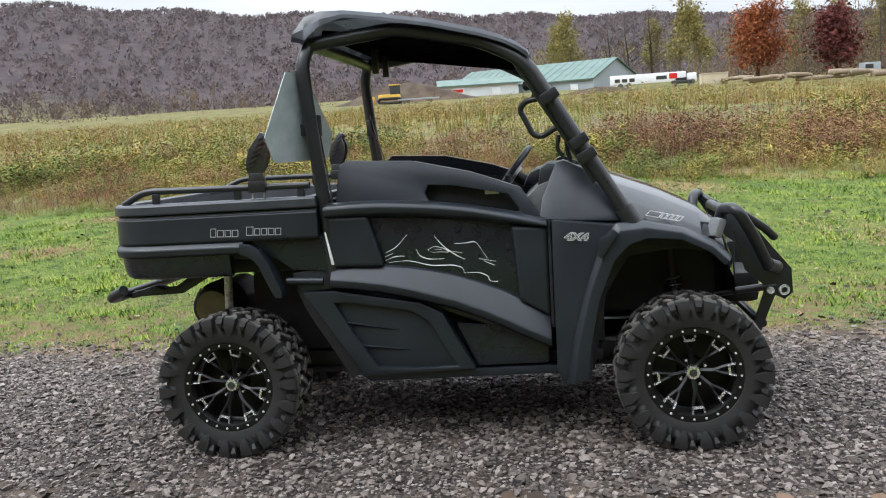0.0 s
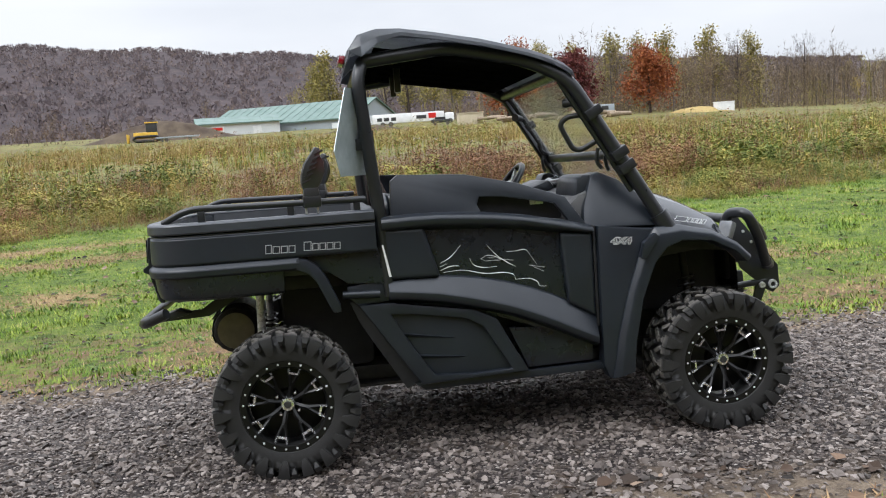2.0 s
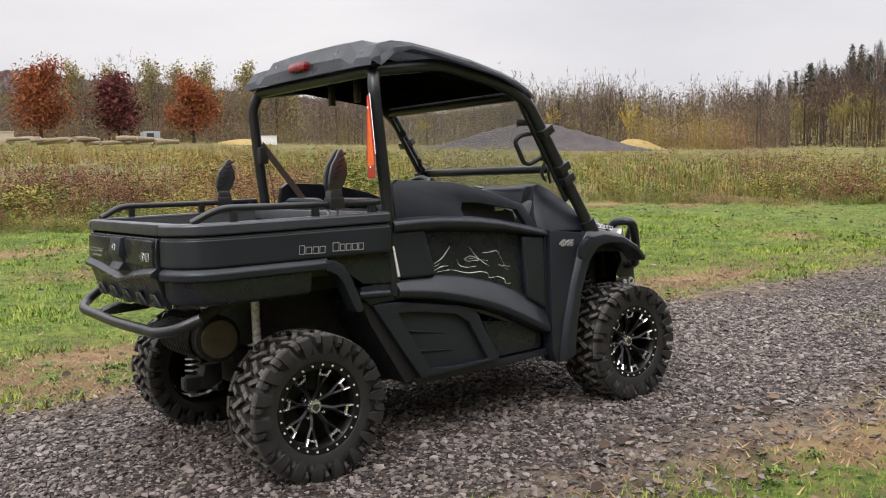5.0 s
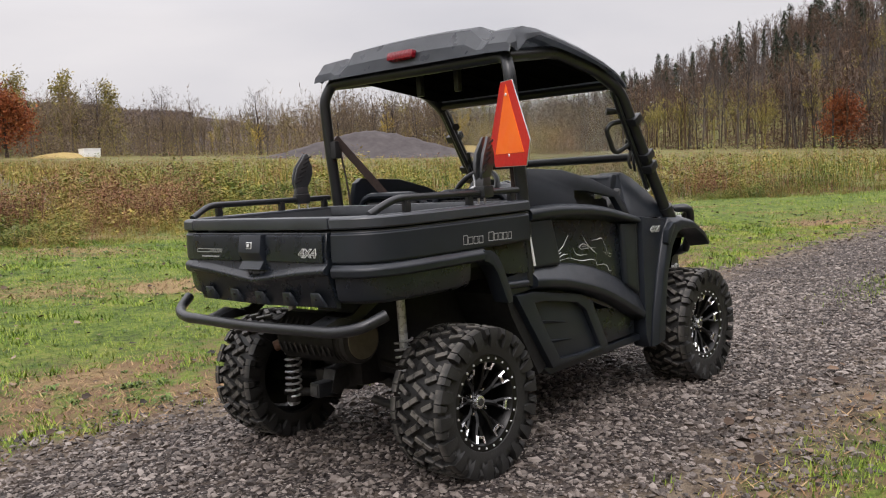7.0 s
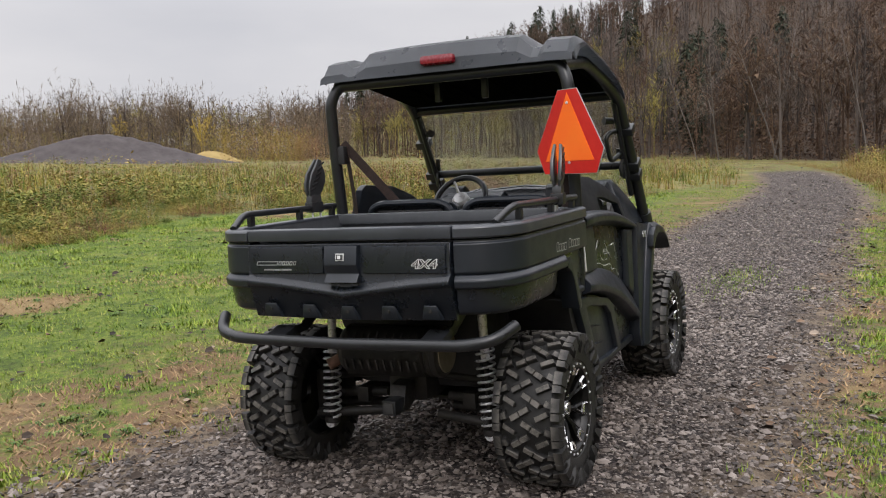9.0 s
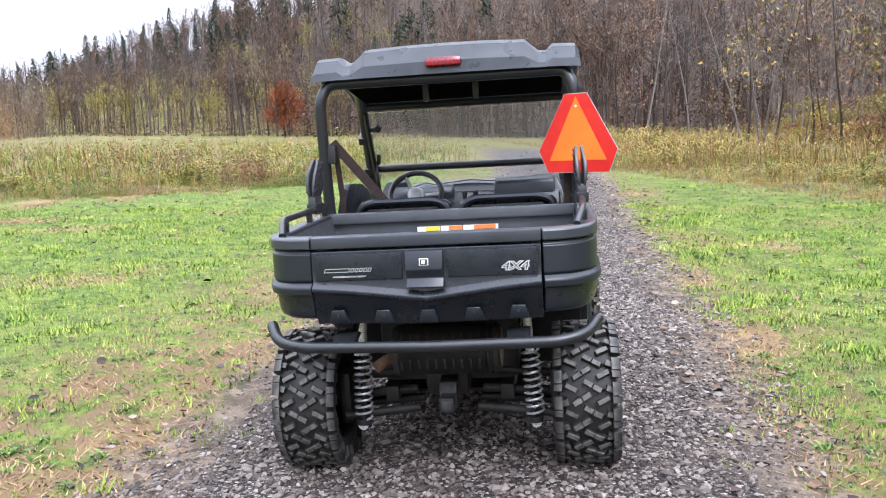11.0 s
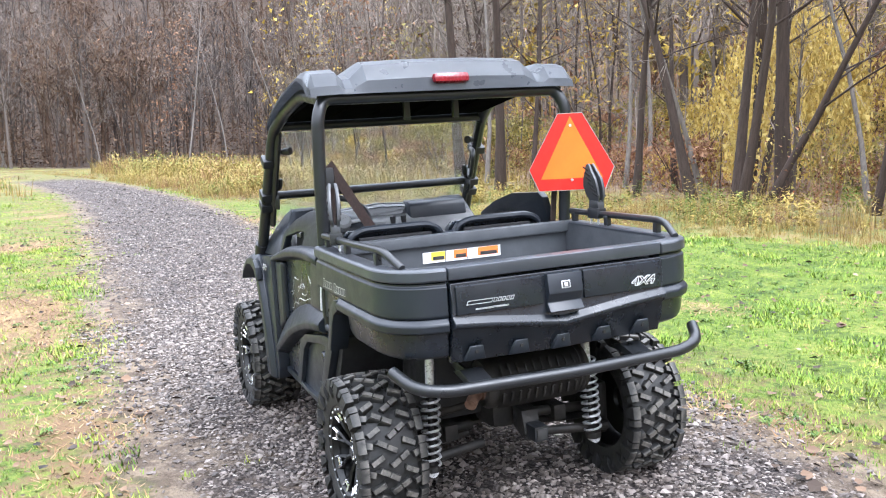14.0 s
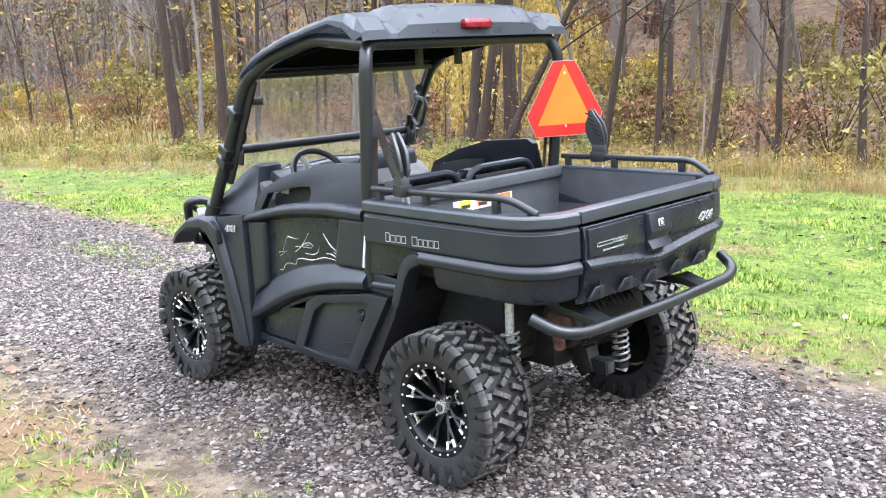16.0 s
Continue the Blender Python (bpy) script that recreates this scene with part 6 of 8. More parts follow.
# wheels
def tyre_mesh():
    R = 0.294
    prof = [(0.190, -0.100), (0.198, -0.116), (0.228, -0.125), (0.262, -0.122), (0.280, -0.108), (0.288, -0.085), (0.292, -0.04), (0.293, 0.0), (0.292, 0.04), (0.288, 0.085), (0.280, 0.108), (0.262, 0.122), (0.228, 0.125), (0.198, 0.116), (0.190, 0.100)]
    bm = lathe(prof, 88)
    bm.verts.ensure_lookup_table()
    skin = [v for v in bm.verts]
    glue = []

    def lug(a, y, ln, wd, hgt, slant, r0, twist=0.0):
        """One tread block: length along y, turned by slant, standing out from radius r0."""
        vs = []
        for h, k in ((-0.010, 1.08), (hgt, 0.86)):
            for u, w in ((-1, -1), (1, -1), (1, 1), (-1, 1)):
                p, q = u * ln / 2 * k, w * wd / 2 * k
                yy = y + p * math.cos(slant) - q * math.sin(slant)
                tt = p * math.sin(slant) + q * math.cos(slant)
                edge = max(abs(yy) - 0.06, 0)
                rr = r0 + h - edge * edge * 4.0
                aa = a + tt / r0
                vs.append((rr * math.cos(aa), yy, rr * math.sin(aa)))
        glue.append(add(bm, vs, [(0, 1, 2, 3), (4, 7, 6, 5), (0, 4, 5, 1), (1, 5, 6, 2), (2, 6, 7, 3), (3, 7, 4, 0)])[0])
    n = 18
    for k in range(n):
        a = 2 * math.pi * k / n
        h = math.pi / n
        for s, o in ((1, 0.0), (-1, 1.0)):
            lug(a + h * o, s * 0.004, 0.044, 0.021, 0.021, s * 0.5, R)
            lug(a + h * (o + 0.42), s * 0.041, 0.042, 0.021, 0.021, s * 0.5, R)
            lug(a + h * (o + 1.32), s * 0.066, 0.060, 0.021, 0.021, s * -0.45, R)
            lug(a + h * (o + 0.50), s * 0.100, 0.050, 0.026, 0.021, s * 0.3, R)
            lug(a + h * (o + 1.10), s * 0.114, 0.028, 0.022, 0.021, s * -0.3, R)
            # shoulder blocks running down the side wall, long and short by turns
            for q, w0, low in ((0.46, 0.027, 0.228), (1.30, 0.014, 0.262)):
                am = a + h * (o + q)
                vs = []
                for r, y, w in ((0.312, 0.104, w0), (0.306, 0.136, w0 * 0.95), (0.5 * (0.306 + low), 0.143, w0 * 0.75), (low, 0.131, w0 * 0.3)):
                    vs += [(r * math.cos(am - w / r), s * y, r * math.sin(am - w / r)), (r * math.cos(am + w / r), s * y, r * math.sin(am + w / r))]
                for r, y, w in ((0.272, 0.100, w0 * 0.95), (0.252, 0.110, w0 * 0.7)):
                    vs += [(r * math.cos(am - w / r), s * y, r * math.sin(am - w / r)), (r * math.cos(am + w / r), s * y, r * math.sin(am + w / r))]
                glue.append(add(bm, vs, [(0, 1, 3, 2), (2, 3, 5, 4), (4, 5, 7, 6), (0, 2, 4, 8), (1, 9, 5, 3), (8, 4, 6, 10), (9, 11, 7, 5), (0, 8, 9, 1)])[10])
    co = np.array([v.co for v in skin])
    welds = {}
    for g in glue:
        welds[g] = skin[int(np.argmin(((co - np.array(g.co)) ** 2).sum(1)))]
    bmesh.ops.weld_verts(bm, targetmap=welds)
    fix(bm)
    return bm


WHEEL_BM = tyre_mesh()


def wheel(x, s):
    """Outer face towards -y, turned about for the left side."""
    w = new("wheel")
    w.parent = utv
    w.matrix_local = Matrix.Translation((x, s * 0.605, 0.305)) @ (pose(0, 0, 0, 0, 0, 180) if s > 0 else Matrix()) @ pose(0, 0, 0, 0, 17 if x > 1 else -8, 0)
    tagged(w, "knobbly off-road tyre on a gloss black alloy rim")
    return w


def wheel_parts():
    lst = []
    lst.append(("tyre", WHEEL_BM, M_RUBBER, "dusty black knobbly tyre"))
    rim = lathe([(0.190, 0.095), (0.194, 0.090), (0.177, 0.06), (0.172, -0.02), (0.175, -0.070), (0.190, -0.092), (0.197, -0.106), (0.195, -0.113), (0.171, -0.111), (0.165, -0.102), (0.160, -0.085)], 64)
    lst.append(("rim", rim, M_RIM, "gloss black rim barrel"))
    disc = lathe([(0.165, 0.0), (0.06, -0.005), (0.05, -0.02), (0.0, -0.02)], 40)
    lst.append(("wheel_disc", disc, M_RIM, ""))
    hub = lathe([(0.030, -0.02), (0.030, -0.070), (0.026, -0.078), (0.0, -0.080)], 28)
    lst.append(("centre_cap", hub, M_CHROME, "silver centre cap"))
    dot = lathe([(0.016, -0.078), (0.015, -0.083), (0.0, -0.083)], 20)
    lst.append(("cap_badge", dot, M_DARK, ""))
    for k in range(8):
        ac = bmesh.new()
        sp = bmesh.new()
        a = 2 * math.pi * k / 8 + 0.39
        c, s_ = math.cos(a), math.sin(a)

        def P(r, t, y):
            return (r * c - t * s_, y, r * s_ + t * c)
        def bar(bm, pts, hw, back):
            """A roof-shaped bar through (radius, sideways, depth) points."""
            vs, fs = [], []
            for r, t, d in pts:
                vs += [P(r, t - hw, d + 0.005), P(r, t, d - 0.002), P(r, t + hw, d + 0.005), P(r, t, d + back)]
            for q in range(len(pts) - 1):
                o = 4 * q
                fs += [(o + i, o + (i + 1) % 4, o + 4 + (i + 1) % 4, o + 4 + i) for i in range(4)]
            fs += [(0, 3, 2, 1), tuple(4 * len(pts) - 4 + i for i in range(4))]
            add(bm, vs, fs)
        bar(sp, [(0.026, 0, -0.052), (0.060, 0, -0.072), (0.100, 0, -0.084)], 0.010, 0.034)
        for sg in (-1, 1):
            bar(sp, [(0.086, sg * 0.003, -0.080), (0.120, sg * 0.014, -0.090), (0.166, sg * 0.025, -0.101)], 0.0075, 0.030)
            bar(ac, [(0.134, sg * 0.0178, -0.0985), (0.163, sg * 0.0244, -0.1085)], 0.0048, 0.010)
        va = [P(0.144, -0.019, -0.1015), P(0.144, 0.019, -0.1015), P(0.135, 0.0175, -0.0985), P(0.135, -0.0175, -0.0985), P(0.144, -0.019, -0.092), P(0.144, 0.019, -0.092), P(0.135, 0.0175, -0.090), P(0.135, -0.0175, -0.090)]
        add(ac, va, [(0, 1, 2, 3), (7, 6, 5, 4), (0, 4, 5, 1), (2, 6, 7, 3), (1, 5, 6, 2), (3, 7, 4, 0)])
        lst.append(("spoke", fix(sp), M_RIM, "gloss black split spoke"))
        lst.append(("spoke_accent", fix(ac), M_CHROME, "machined silver spoke tip"))
    return lst


BOLT = None
LUG = None
first = None
for x in (0.0, 1.95):
    for s in (-1, 1):
        w = wheel(x, s)
        if first is None:
            first = []
            for nm, bm, mat, lb in wheel_parts():
                first.append(part(nm, bm, mat, w, lb))
            b = lathe([(0.0, -0.005), (0.0042, -0.0042), (0.0052, 0.0)], 8)
            for k in range(24):
                a = 2 * math.pi * k / 24
                if BOLT is None:
                    o = part("rim_bolt", b, M_STEEL, w)
                    BOLT = o.data
                else:
                    o = new("rim_bolt", BOLT)
                    o.parent = w
                o.matrix_local = Matrix.Translation((0.183 * math.cos(a), -0.113, 0.183 * math.sin(a)))
                first.append(o)
            b = lathe([(0.0, -0.024), (0.006, -0.022), (0.008, 0.0)], 8)
            for k in range(4):
                a = 2 * math.pi * (k + 0.5) / 4
                if LUG is None:
                    o = part("lug_nut", b, M_CHROME, w)
                    LUG = o.data
                else:
                    o = new("lug_nut", LUG)
                    o.parent = w
                o.matrix_local = Matrix.Translation((0.055 * math.cos(a), -0.045, 0.055 * math.sin(a)))
                first.append(o)
        else:
            for o in first:
                c = o.copy()
                scene.collection.objects.link(c)
                c.parent = w


# ---- trees ----
def stick(vs, fs, a, b, ra, rb, n=5):
    d = b - a
    d = d / (np.linalg.norm(d) + 1e-9)
    u = np.cross(d, (0.3, 0.9, 0.1) if abs(d[2]) > 0.9 else (0, 0, 1.0))
    u /= np.linalg.norm(u) + 1e-9
    w = np.cross(d, u)
    k = len(vs)
    for p, r in ((a, ra), (b, rb)):
        for i in range(n):
            t = 2 * math.pi * i / n
            vs.append(p + (u * math.cos(t) + w * math.sin(t)) * r)
    for i in range(n):
        j = (i + 1) % n
        fs.append((k + i, k + j, k + n + j))
        fs.append((k + i, k + n + j, k + n + i))


def grow(seed, height, r0, lean=0.04, limbs=16, low=0.3, spread=0.45, twigs=9, fork=0.0, droop=0.0):
    """A trunk with limbs (solid) and fine twigs (slivers). Returns two meshes as arrays, and the tips."""
    r = np.random.default_rng(seed)
    tv, tf, sv, sf, tips = [], [], [], [], []
    segs = 9
    p = np.zeros(3)
    d = np.array([r.normal(0, lean), r.normal(0, lean), 1.0])
    spine = [p]
    for i in range(segs):
        d = d + np.array([r.normal(0, 0.05), r.normal(0, 0.05), 0])
        d[2] = 1.0
        p = p + d / np.linalg.norm(d) * height / segs
        spine.append(p)
    rad = [r0 * (1.25 if i == 0 else 1 - 0.88 * (i / segs) ** 0.85) for i in range(segs + 1)]
    for i in range(segs):
        stick(tv, tf, spine[i], spine[i + 1], rad[i], rad[i + 1], 8)

    def sliver(a, b, w):
        dd = b - a
        q = np.cross(dd, r.normal(0, 1, 3))
        q = q / (np.linalg.norm(q) + 1e-9) * w
        k = len(sv)
        sv.extend((a - q, a + q, b))
        sf.append((k, k + 1, k + 2))

    def branch(a, dr, ln, rr, lvl):
        q, dd = a, dr
        n = 3
        for i in range(n):
            dd = dd + r.normal(0, 0.18, 3) + np.array([0, 0, 0.10 - droop])
            dd /= np.linalg.norm(dd)
            e = q + dd * ln / n
            if lvl == 0:
                stick(tv, tf, q, e, rr * (1 - 0.28 * i), rr * (1 - 0.28 * (i + 1)), 5)
            else:
                sliver(q, e + dd * 0.02, max(rr * (1 - 0.28 * i), 0.006))
            if lvl < 2:
                for _ in range(2 if lvl == 0 else 2):
                    nd = dd + r.normal(0, 0.55, 3)
                    branch(q + (e - q) * r.random(), nd / np.linalg.norm(nd), ln * r.uniform(0.35, 0.6), rr * 0.45, lvl + 1)
            q = e
        tips.append(q)
        if lvl > 0:
            for _ in range(max(twigs // 3 - 1, 1)):
                nd = dd + r.normal(0, 0.7, 3)
                sliver(q - dd * ln * r.random() * 0.6, q + nd / np.linalg.norm(nd) * ln * 0.45, 0.006)
    for i in range(limbs):
        t = low + (0.97 - low) * (i + r.random()) / limbs
        k = min(int(t * segs), segs - 1)
        a = spine[k] + (spine[k + 1] - spine[k]) * (t * segs - k)
        az = r.uniform(0, 6.28)
        up = r.uniform(0.35, 0.9)
        dr = np.array([math.cos(az), math.sin(az), up])
        branch(a, dr / np.linalg.norm(dr), height * spread * (1 - 0.65 * (t - low) / (1 - low)) * r.uniform(0.6, 1.1), r0 * 0.33 * (1.1 - t), 0)
    return (np.array(tv), np.array(tf)), (np.array(sv), np.array(sf)), np.array(tips)


def tri_mesh(name, v, f, mat, smooth=False):
    me = bpy.data.meshes.new(name)
    me.from_pydata([tuple(p) for p in v], [], [tuple(int(i) for i in q) for q in f])
    me.materials.append(mat)
    if smooth:
        me.polygons.foreach_set("use_smooth", [True] * len(me.polygons))
    return me


def leaf_cloud(tips, n, size, seed, reach=0.5, hang=0.0):
    r = np.random.default_rng(seed)
    c = tips[r.integers(0, len(tips), n)] + r.normal(0, reach, (n, 3))
    c[:, 2] -= hang * r.random(n)
    q = r.normal(0, size, (n, 3, 3))
    if hang:
        q[:, :, 2] *= 3.0
        q[:, :, :2] *= 0.6
    v = (c[:, None, :] + q).reshape(-1, 3)
    return v, np.arange(3 * n).reshape(-1, 3)


def tree(name, label, seed, height, r0, bark_mat, leaf=None, group="", leaf_n=1500, leaf_size=0.12, reach=0.5, hang=0.0, **kw):
    (tv, tf), (sv, sf), tips = grow(seed, height, r0, **kw)
    ob = thing(name, label, "tree", group)
    for nm, v, f, mat in (("trunk", tv, tf, bark_mat), ("twig_work", sv, sf, M_TWIG if group != "bare trees beyond the field" else M_TWIG_FAR)):
        o = new(nm, tri_mesh(nm, v, f, mat, nm == "trunk"))
        o.parent = ob
    if leaf:
        v, f = leaf_cloud(tips, leaf_n, leaf_size, seed, reach, hang)
        o = new("crown", tri_mesh("crown", v, f, leaf))
        o.parent = ob
    return ob


def stand(ob, x, y, turn=0.0, size=1.0, sink=0.1):
    z = float(land(x, y))
    ob.scale = (size,) * 3
    ob.matrix_basis = Matrix.Translation((x, y, z - sink)) @ pose(0, 0, 0, 0, 0, turn) @ Matrix.Diagonal((size, size, size, 1))
    return ob


def plant(proto, x, y, turn, size=1.0, sink=0.1):
    c = copy_thing(proto, Matrix())
    return stand(c, x, y, turn, size, sink)


# the wood beside the track
WOOD = "trees of the wood"
near_a = tree("bare_tree", "tall bare dark-barked tree at the edge of the wood", 11, 17, 0.17, M_BARK, None, WOOD, limbs=16, low=0.28, spread=0.30, twigs=9)
near_b = tree("bare_tree", "leaning bare dark-barked tree in the wood", 12, 16, 0.15, M_BARK, None, WOOD, lean=0.16, limbs=15, low=0.2, spread=0.34, twigs=9)
near_c = tree("bare_tree", "slender bare grey tree in the wood", 13, 14, 0.065, M_BARK_GREY, None, WOOD, lean=0.07, limbs=15, low=0.22, spread=0.24, twigs=6)
near_d = tree("bare_tree", "slender bare brown tree in the wood", 14, 13, 0.08, M_BARK, None, WOOD, lean=0.09, limbs=14, low=0.15, spread=0.26, twigs=6)
near_e = tree("leafy_tree", "thin tree in the wood with a few yellow leaves", 15, 12, 0.07, M_BARK, M_LEAF_YELLOW, WOOD, 420, 0.07, 0.5, limbs=14, low=0.15, spread=0.26, twigs=6)
near_f = tree("leafy_tree", "thin tree in the wood with rusty brown leaves", 16, 11, 0.07, M_BARK, M_LEAF_BROWN, WOOD, 520, 0.07, 0.5, limbs=14, low=0.12, spread=0.28, twigs=6)
stand(near_a, 21.4, -9.2, 20)
stand(near_b, 14.2, -13.6, 100)
stand(near_c, 17.0, -12.0, 0)
stand(near_d, 8.1, -13.4, 40)
stand(near_e, 26.0, -15.0, 0)
stand(near_f, 4.5, -16.0, 0)


def lean_tree(proto, x, y, turn, size, lean):
    """A copy that leans by so many degrees along the wood's edge, towards smaller x."""
    c = plant(proto, x, y, turn, size, 0.2)
    c.matrix_basis = Matrix.Translation(c.matrix_basis.translation) @ pose(0, 0, 0, 0.3 * lean, -lean, 0) @ pose(0, 0, 0, 0, 0, turn) @ Matrix.Diagonal((size, size, size, 1))
    return c


# the dark trunks at the wood's edge
for proto, x, y, a, s, lean in ((near_a, 14.9, -10.9, 220, 0.62, 0), (near_a, 13.1, -11.2, 60, 0.72, -11), (near_a, 11.7, -11.2, 300, 0.72, 4), (near_a, 11.35, -11.0, 130, 0.68, 9), (near_b, 11.0, -11.3, 200, 0.62, 20), (near_a, 11.2, -12.0, 10, 0.98, 2),
                                (near_a, 8.2, -11.2, 80, 0.5, 11), (near_a, 7.2, -11.6, 40, 0.42, 5), (near_a, 6.2, -11.7, 170, 0.5, 3), (near_b, 5.0, -11.9, 20, 0.45, 6), (near_a, 3.4, -11.6, 250, 0.45, -3)):
    lean_tree(proto, x, y, a, s, lean)
for proto, x, y, a, s in ((near_a, 19.6, -9.6, 140, 0.9), (near_d, 12.6, -12.6, 10, 1.1), (near_c, 14.3, -12.4, 90, 1.1), (near_d, 19.2, -10.4, 50, 1.0), (near_c, 23.5, -11.0, 10, 1.2), (near_b, 24.4, -18.9, 30, 1.1), (near_a, 29.2, -13.8, 66, 1.0), (near_c, 57, -5.5, 0, 1.0), (near_c, 2.0, -12.6, 40, 1.1),
                          (near_c, 9.6, -12.6, 30, 0.9), (near_d, 16.2, -13.0, 70, 1.0), (near_c, 18.2, -13.6, 10, 1.1), (near_c, 26.5, -12.6, 110, 1.0)):
    plant(proto, x, y, a, s)
tr = random.Random(5)
for i in range(84):
    x = tr.uniform(-6, 62)
    y = -12.5 - tr.random() ** 1.4 * 22 + (4 if x > 35 else 0)
    if abs(x + y + 1.0) < 1.6 and y > -15.5:
        continue
    proto = tr.choice((near_c, near_c, near_c, near_d, near_d, near_b, near_e, near_f, near_f, near_f))
    plant(proto, x, y, tr.uniform(0, 360), tr.uniform(0.5, 0.95))
for i in range(18):
    y = tr.uniform(-10, 14)
    plant(tr.choice((near_c, near_d, near_f, near_c)), 64 + tr.uniform(0, 14), y, tr.uniform(0, 360), tr.uniform(0.7, 1.0))

# yellow willow and undergrowth
def weeping_willow(x, y, wide, tall):
    """A trunk under a dome of hanging strands, each a chain of narrow leaves."""
    r = np.random.default_rng(31)
    ob = thing("willow", "yellow weeping willow among the dark trunks", "tree")
    (tv, tf), (sv, sf), tips = grow(31, tall * 0.8, 0.12, limbs=14, low=0.35, spread=0.40, twigs=4)
    for nm, v, f, mat in (("trunk", tv, tf, M_BARK), ("twig_work", sv, sf, M_TWIG)):
        o = new(nm, tri_mesh(nm, v, f, mat, nm == "trunk"))
        o.parent = ob
    vs = []
    for i in range(620):
        a, q = r.uniform(0, 6.28), r.random() ** 0.55
        lobe = 1 + 0.22 * math.sin(3 * a + 1) + 0.12 * math.sin(7 * a)
        top = np.array([math.cos(a) * q * wide * lobe, math.sin(a) * q * wide * lobe, tall * (1 - 0.62 * q * q) * r.uniform(0.86, 1.05)])
        ln = min(top[2] - 0.1, tall * r.uniform(0.25, 0.75))
        drift = np.array([math.cos(a), math.sin(a), 0]) * r.uniform(0.0, 0.22)
        n = int(ln / 0.075)
        for k in range(n):
            t = k / max(n, 1)
            c = top + drift * t - np.array([0, 0, ln * t]) + r.normal(0, 0.035, 3)
            w = r.normal(0, 0.05, 3)
            w[2] *= 0.4
            vs += [c - w * 0.5, c + w * 0.5, c + np.array([r.normal(0, 0.03), r.normal(0, 0.03), -r.uniform(0.07, 0.15)])]
    o = new("crown", tri_mesh("crown", np.array(vs), np.arange(len(vs)).reshape(-1, 3), M_WILLOW))
    o.parent = ob
    return stand(ob, x, y)


weeping_willow(14.2, -15.2, 2.7, 4.4)


def shrub(name, label, seed, mat, n, height):
    r = np.random.default_rng(seed)
    vs, fs = [], []
    for i in range(14):
        az, ln = r.uniform(0, 6.28), r.uniform(0.6, 1.0) * height
        stick(vs, fs, np.zeros(3), np.array([math.cos(az) * ln * 0.5, math.sin(az) * ln * 0.5, ln * 0.9]), 0.012, 0.004, 3)
    ob = thing(name, label, "shrub", "undergrowth of the wood")
    o = new("stem_tuft", tri_mesh("stem_tuft", vs, fs, M_BARK))
    o.parent = ob
    c = r.normal(0, 1, (n, 3))
    c = c / np.linalg.norm(c, axis=1)[:, None] * (r.random(n) ** 0.45)[:, None] * np.array([0.62, 0.62, 0.5]) * height + np.array([0, 0, 0.55 * height])
    c += np.sin(c * 5 + seed) * 0.09 * height
    c[:, 2] = np.maximum(c[:, 2], 0.03)
    v = (c[:, None, :] + r.normal(0, 0.027, (n, 3, 3))).reshape(-1, 3)
    o = new("foliage", tri_mesh("foliage", v, np.arange(3 * n).reshape(-1, 3), mat))
    o.parent = ob
    return ob


sh = [shrub("shrub", "low shrub with yellow-green leaves under the trees", 41, M_LEAF_OLIVE, 1900, 1.6), shrub("shrub", "low shrub with yellow leaves under the trees", 42, M_LEAF_YELLOW, 1500, 1.3),
      shrub("shrub", "low shrub with rusty brown leaves under the trees", 43, M_LEAF_BROWN, 1400, 1.2)]
for i, (x, y) in enumerate(((9.5, -14.5), (21.0, -17.0), (3.0, -17.0))):
    stand(sh[i], x, y, 0, 1.2)
for i in range(150):
    x = tr.uniform(-4, 50)
    y = -12.4 - tr.random() ** 1.6 * 12
    if abs(x + y + 1.0) < 1.6 and -15.5 < y:
        continue
    plant(tr.choice((sh[0], sh[0], sh[1], sh[2], sh[2])), x, y, tr.uniform(0, 360), tr.uniform(0.6, 1.7))

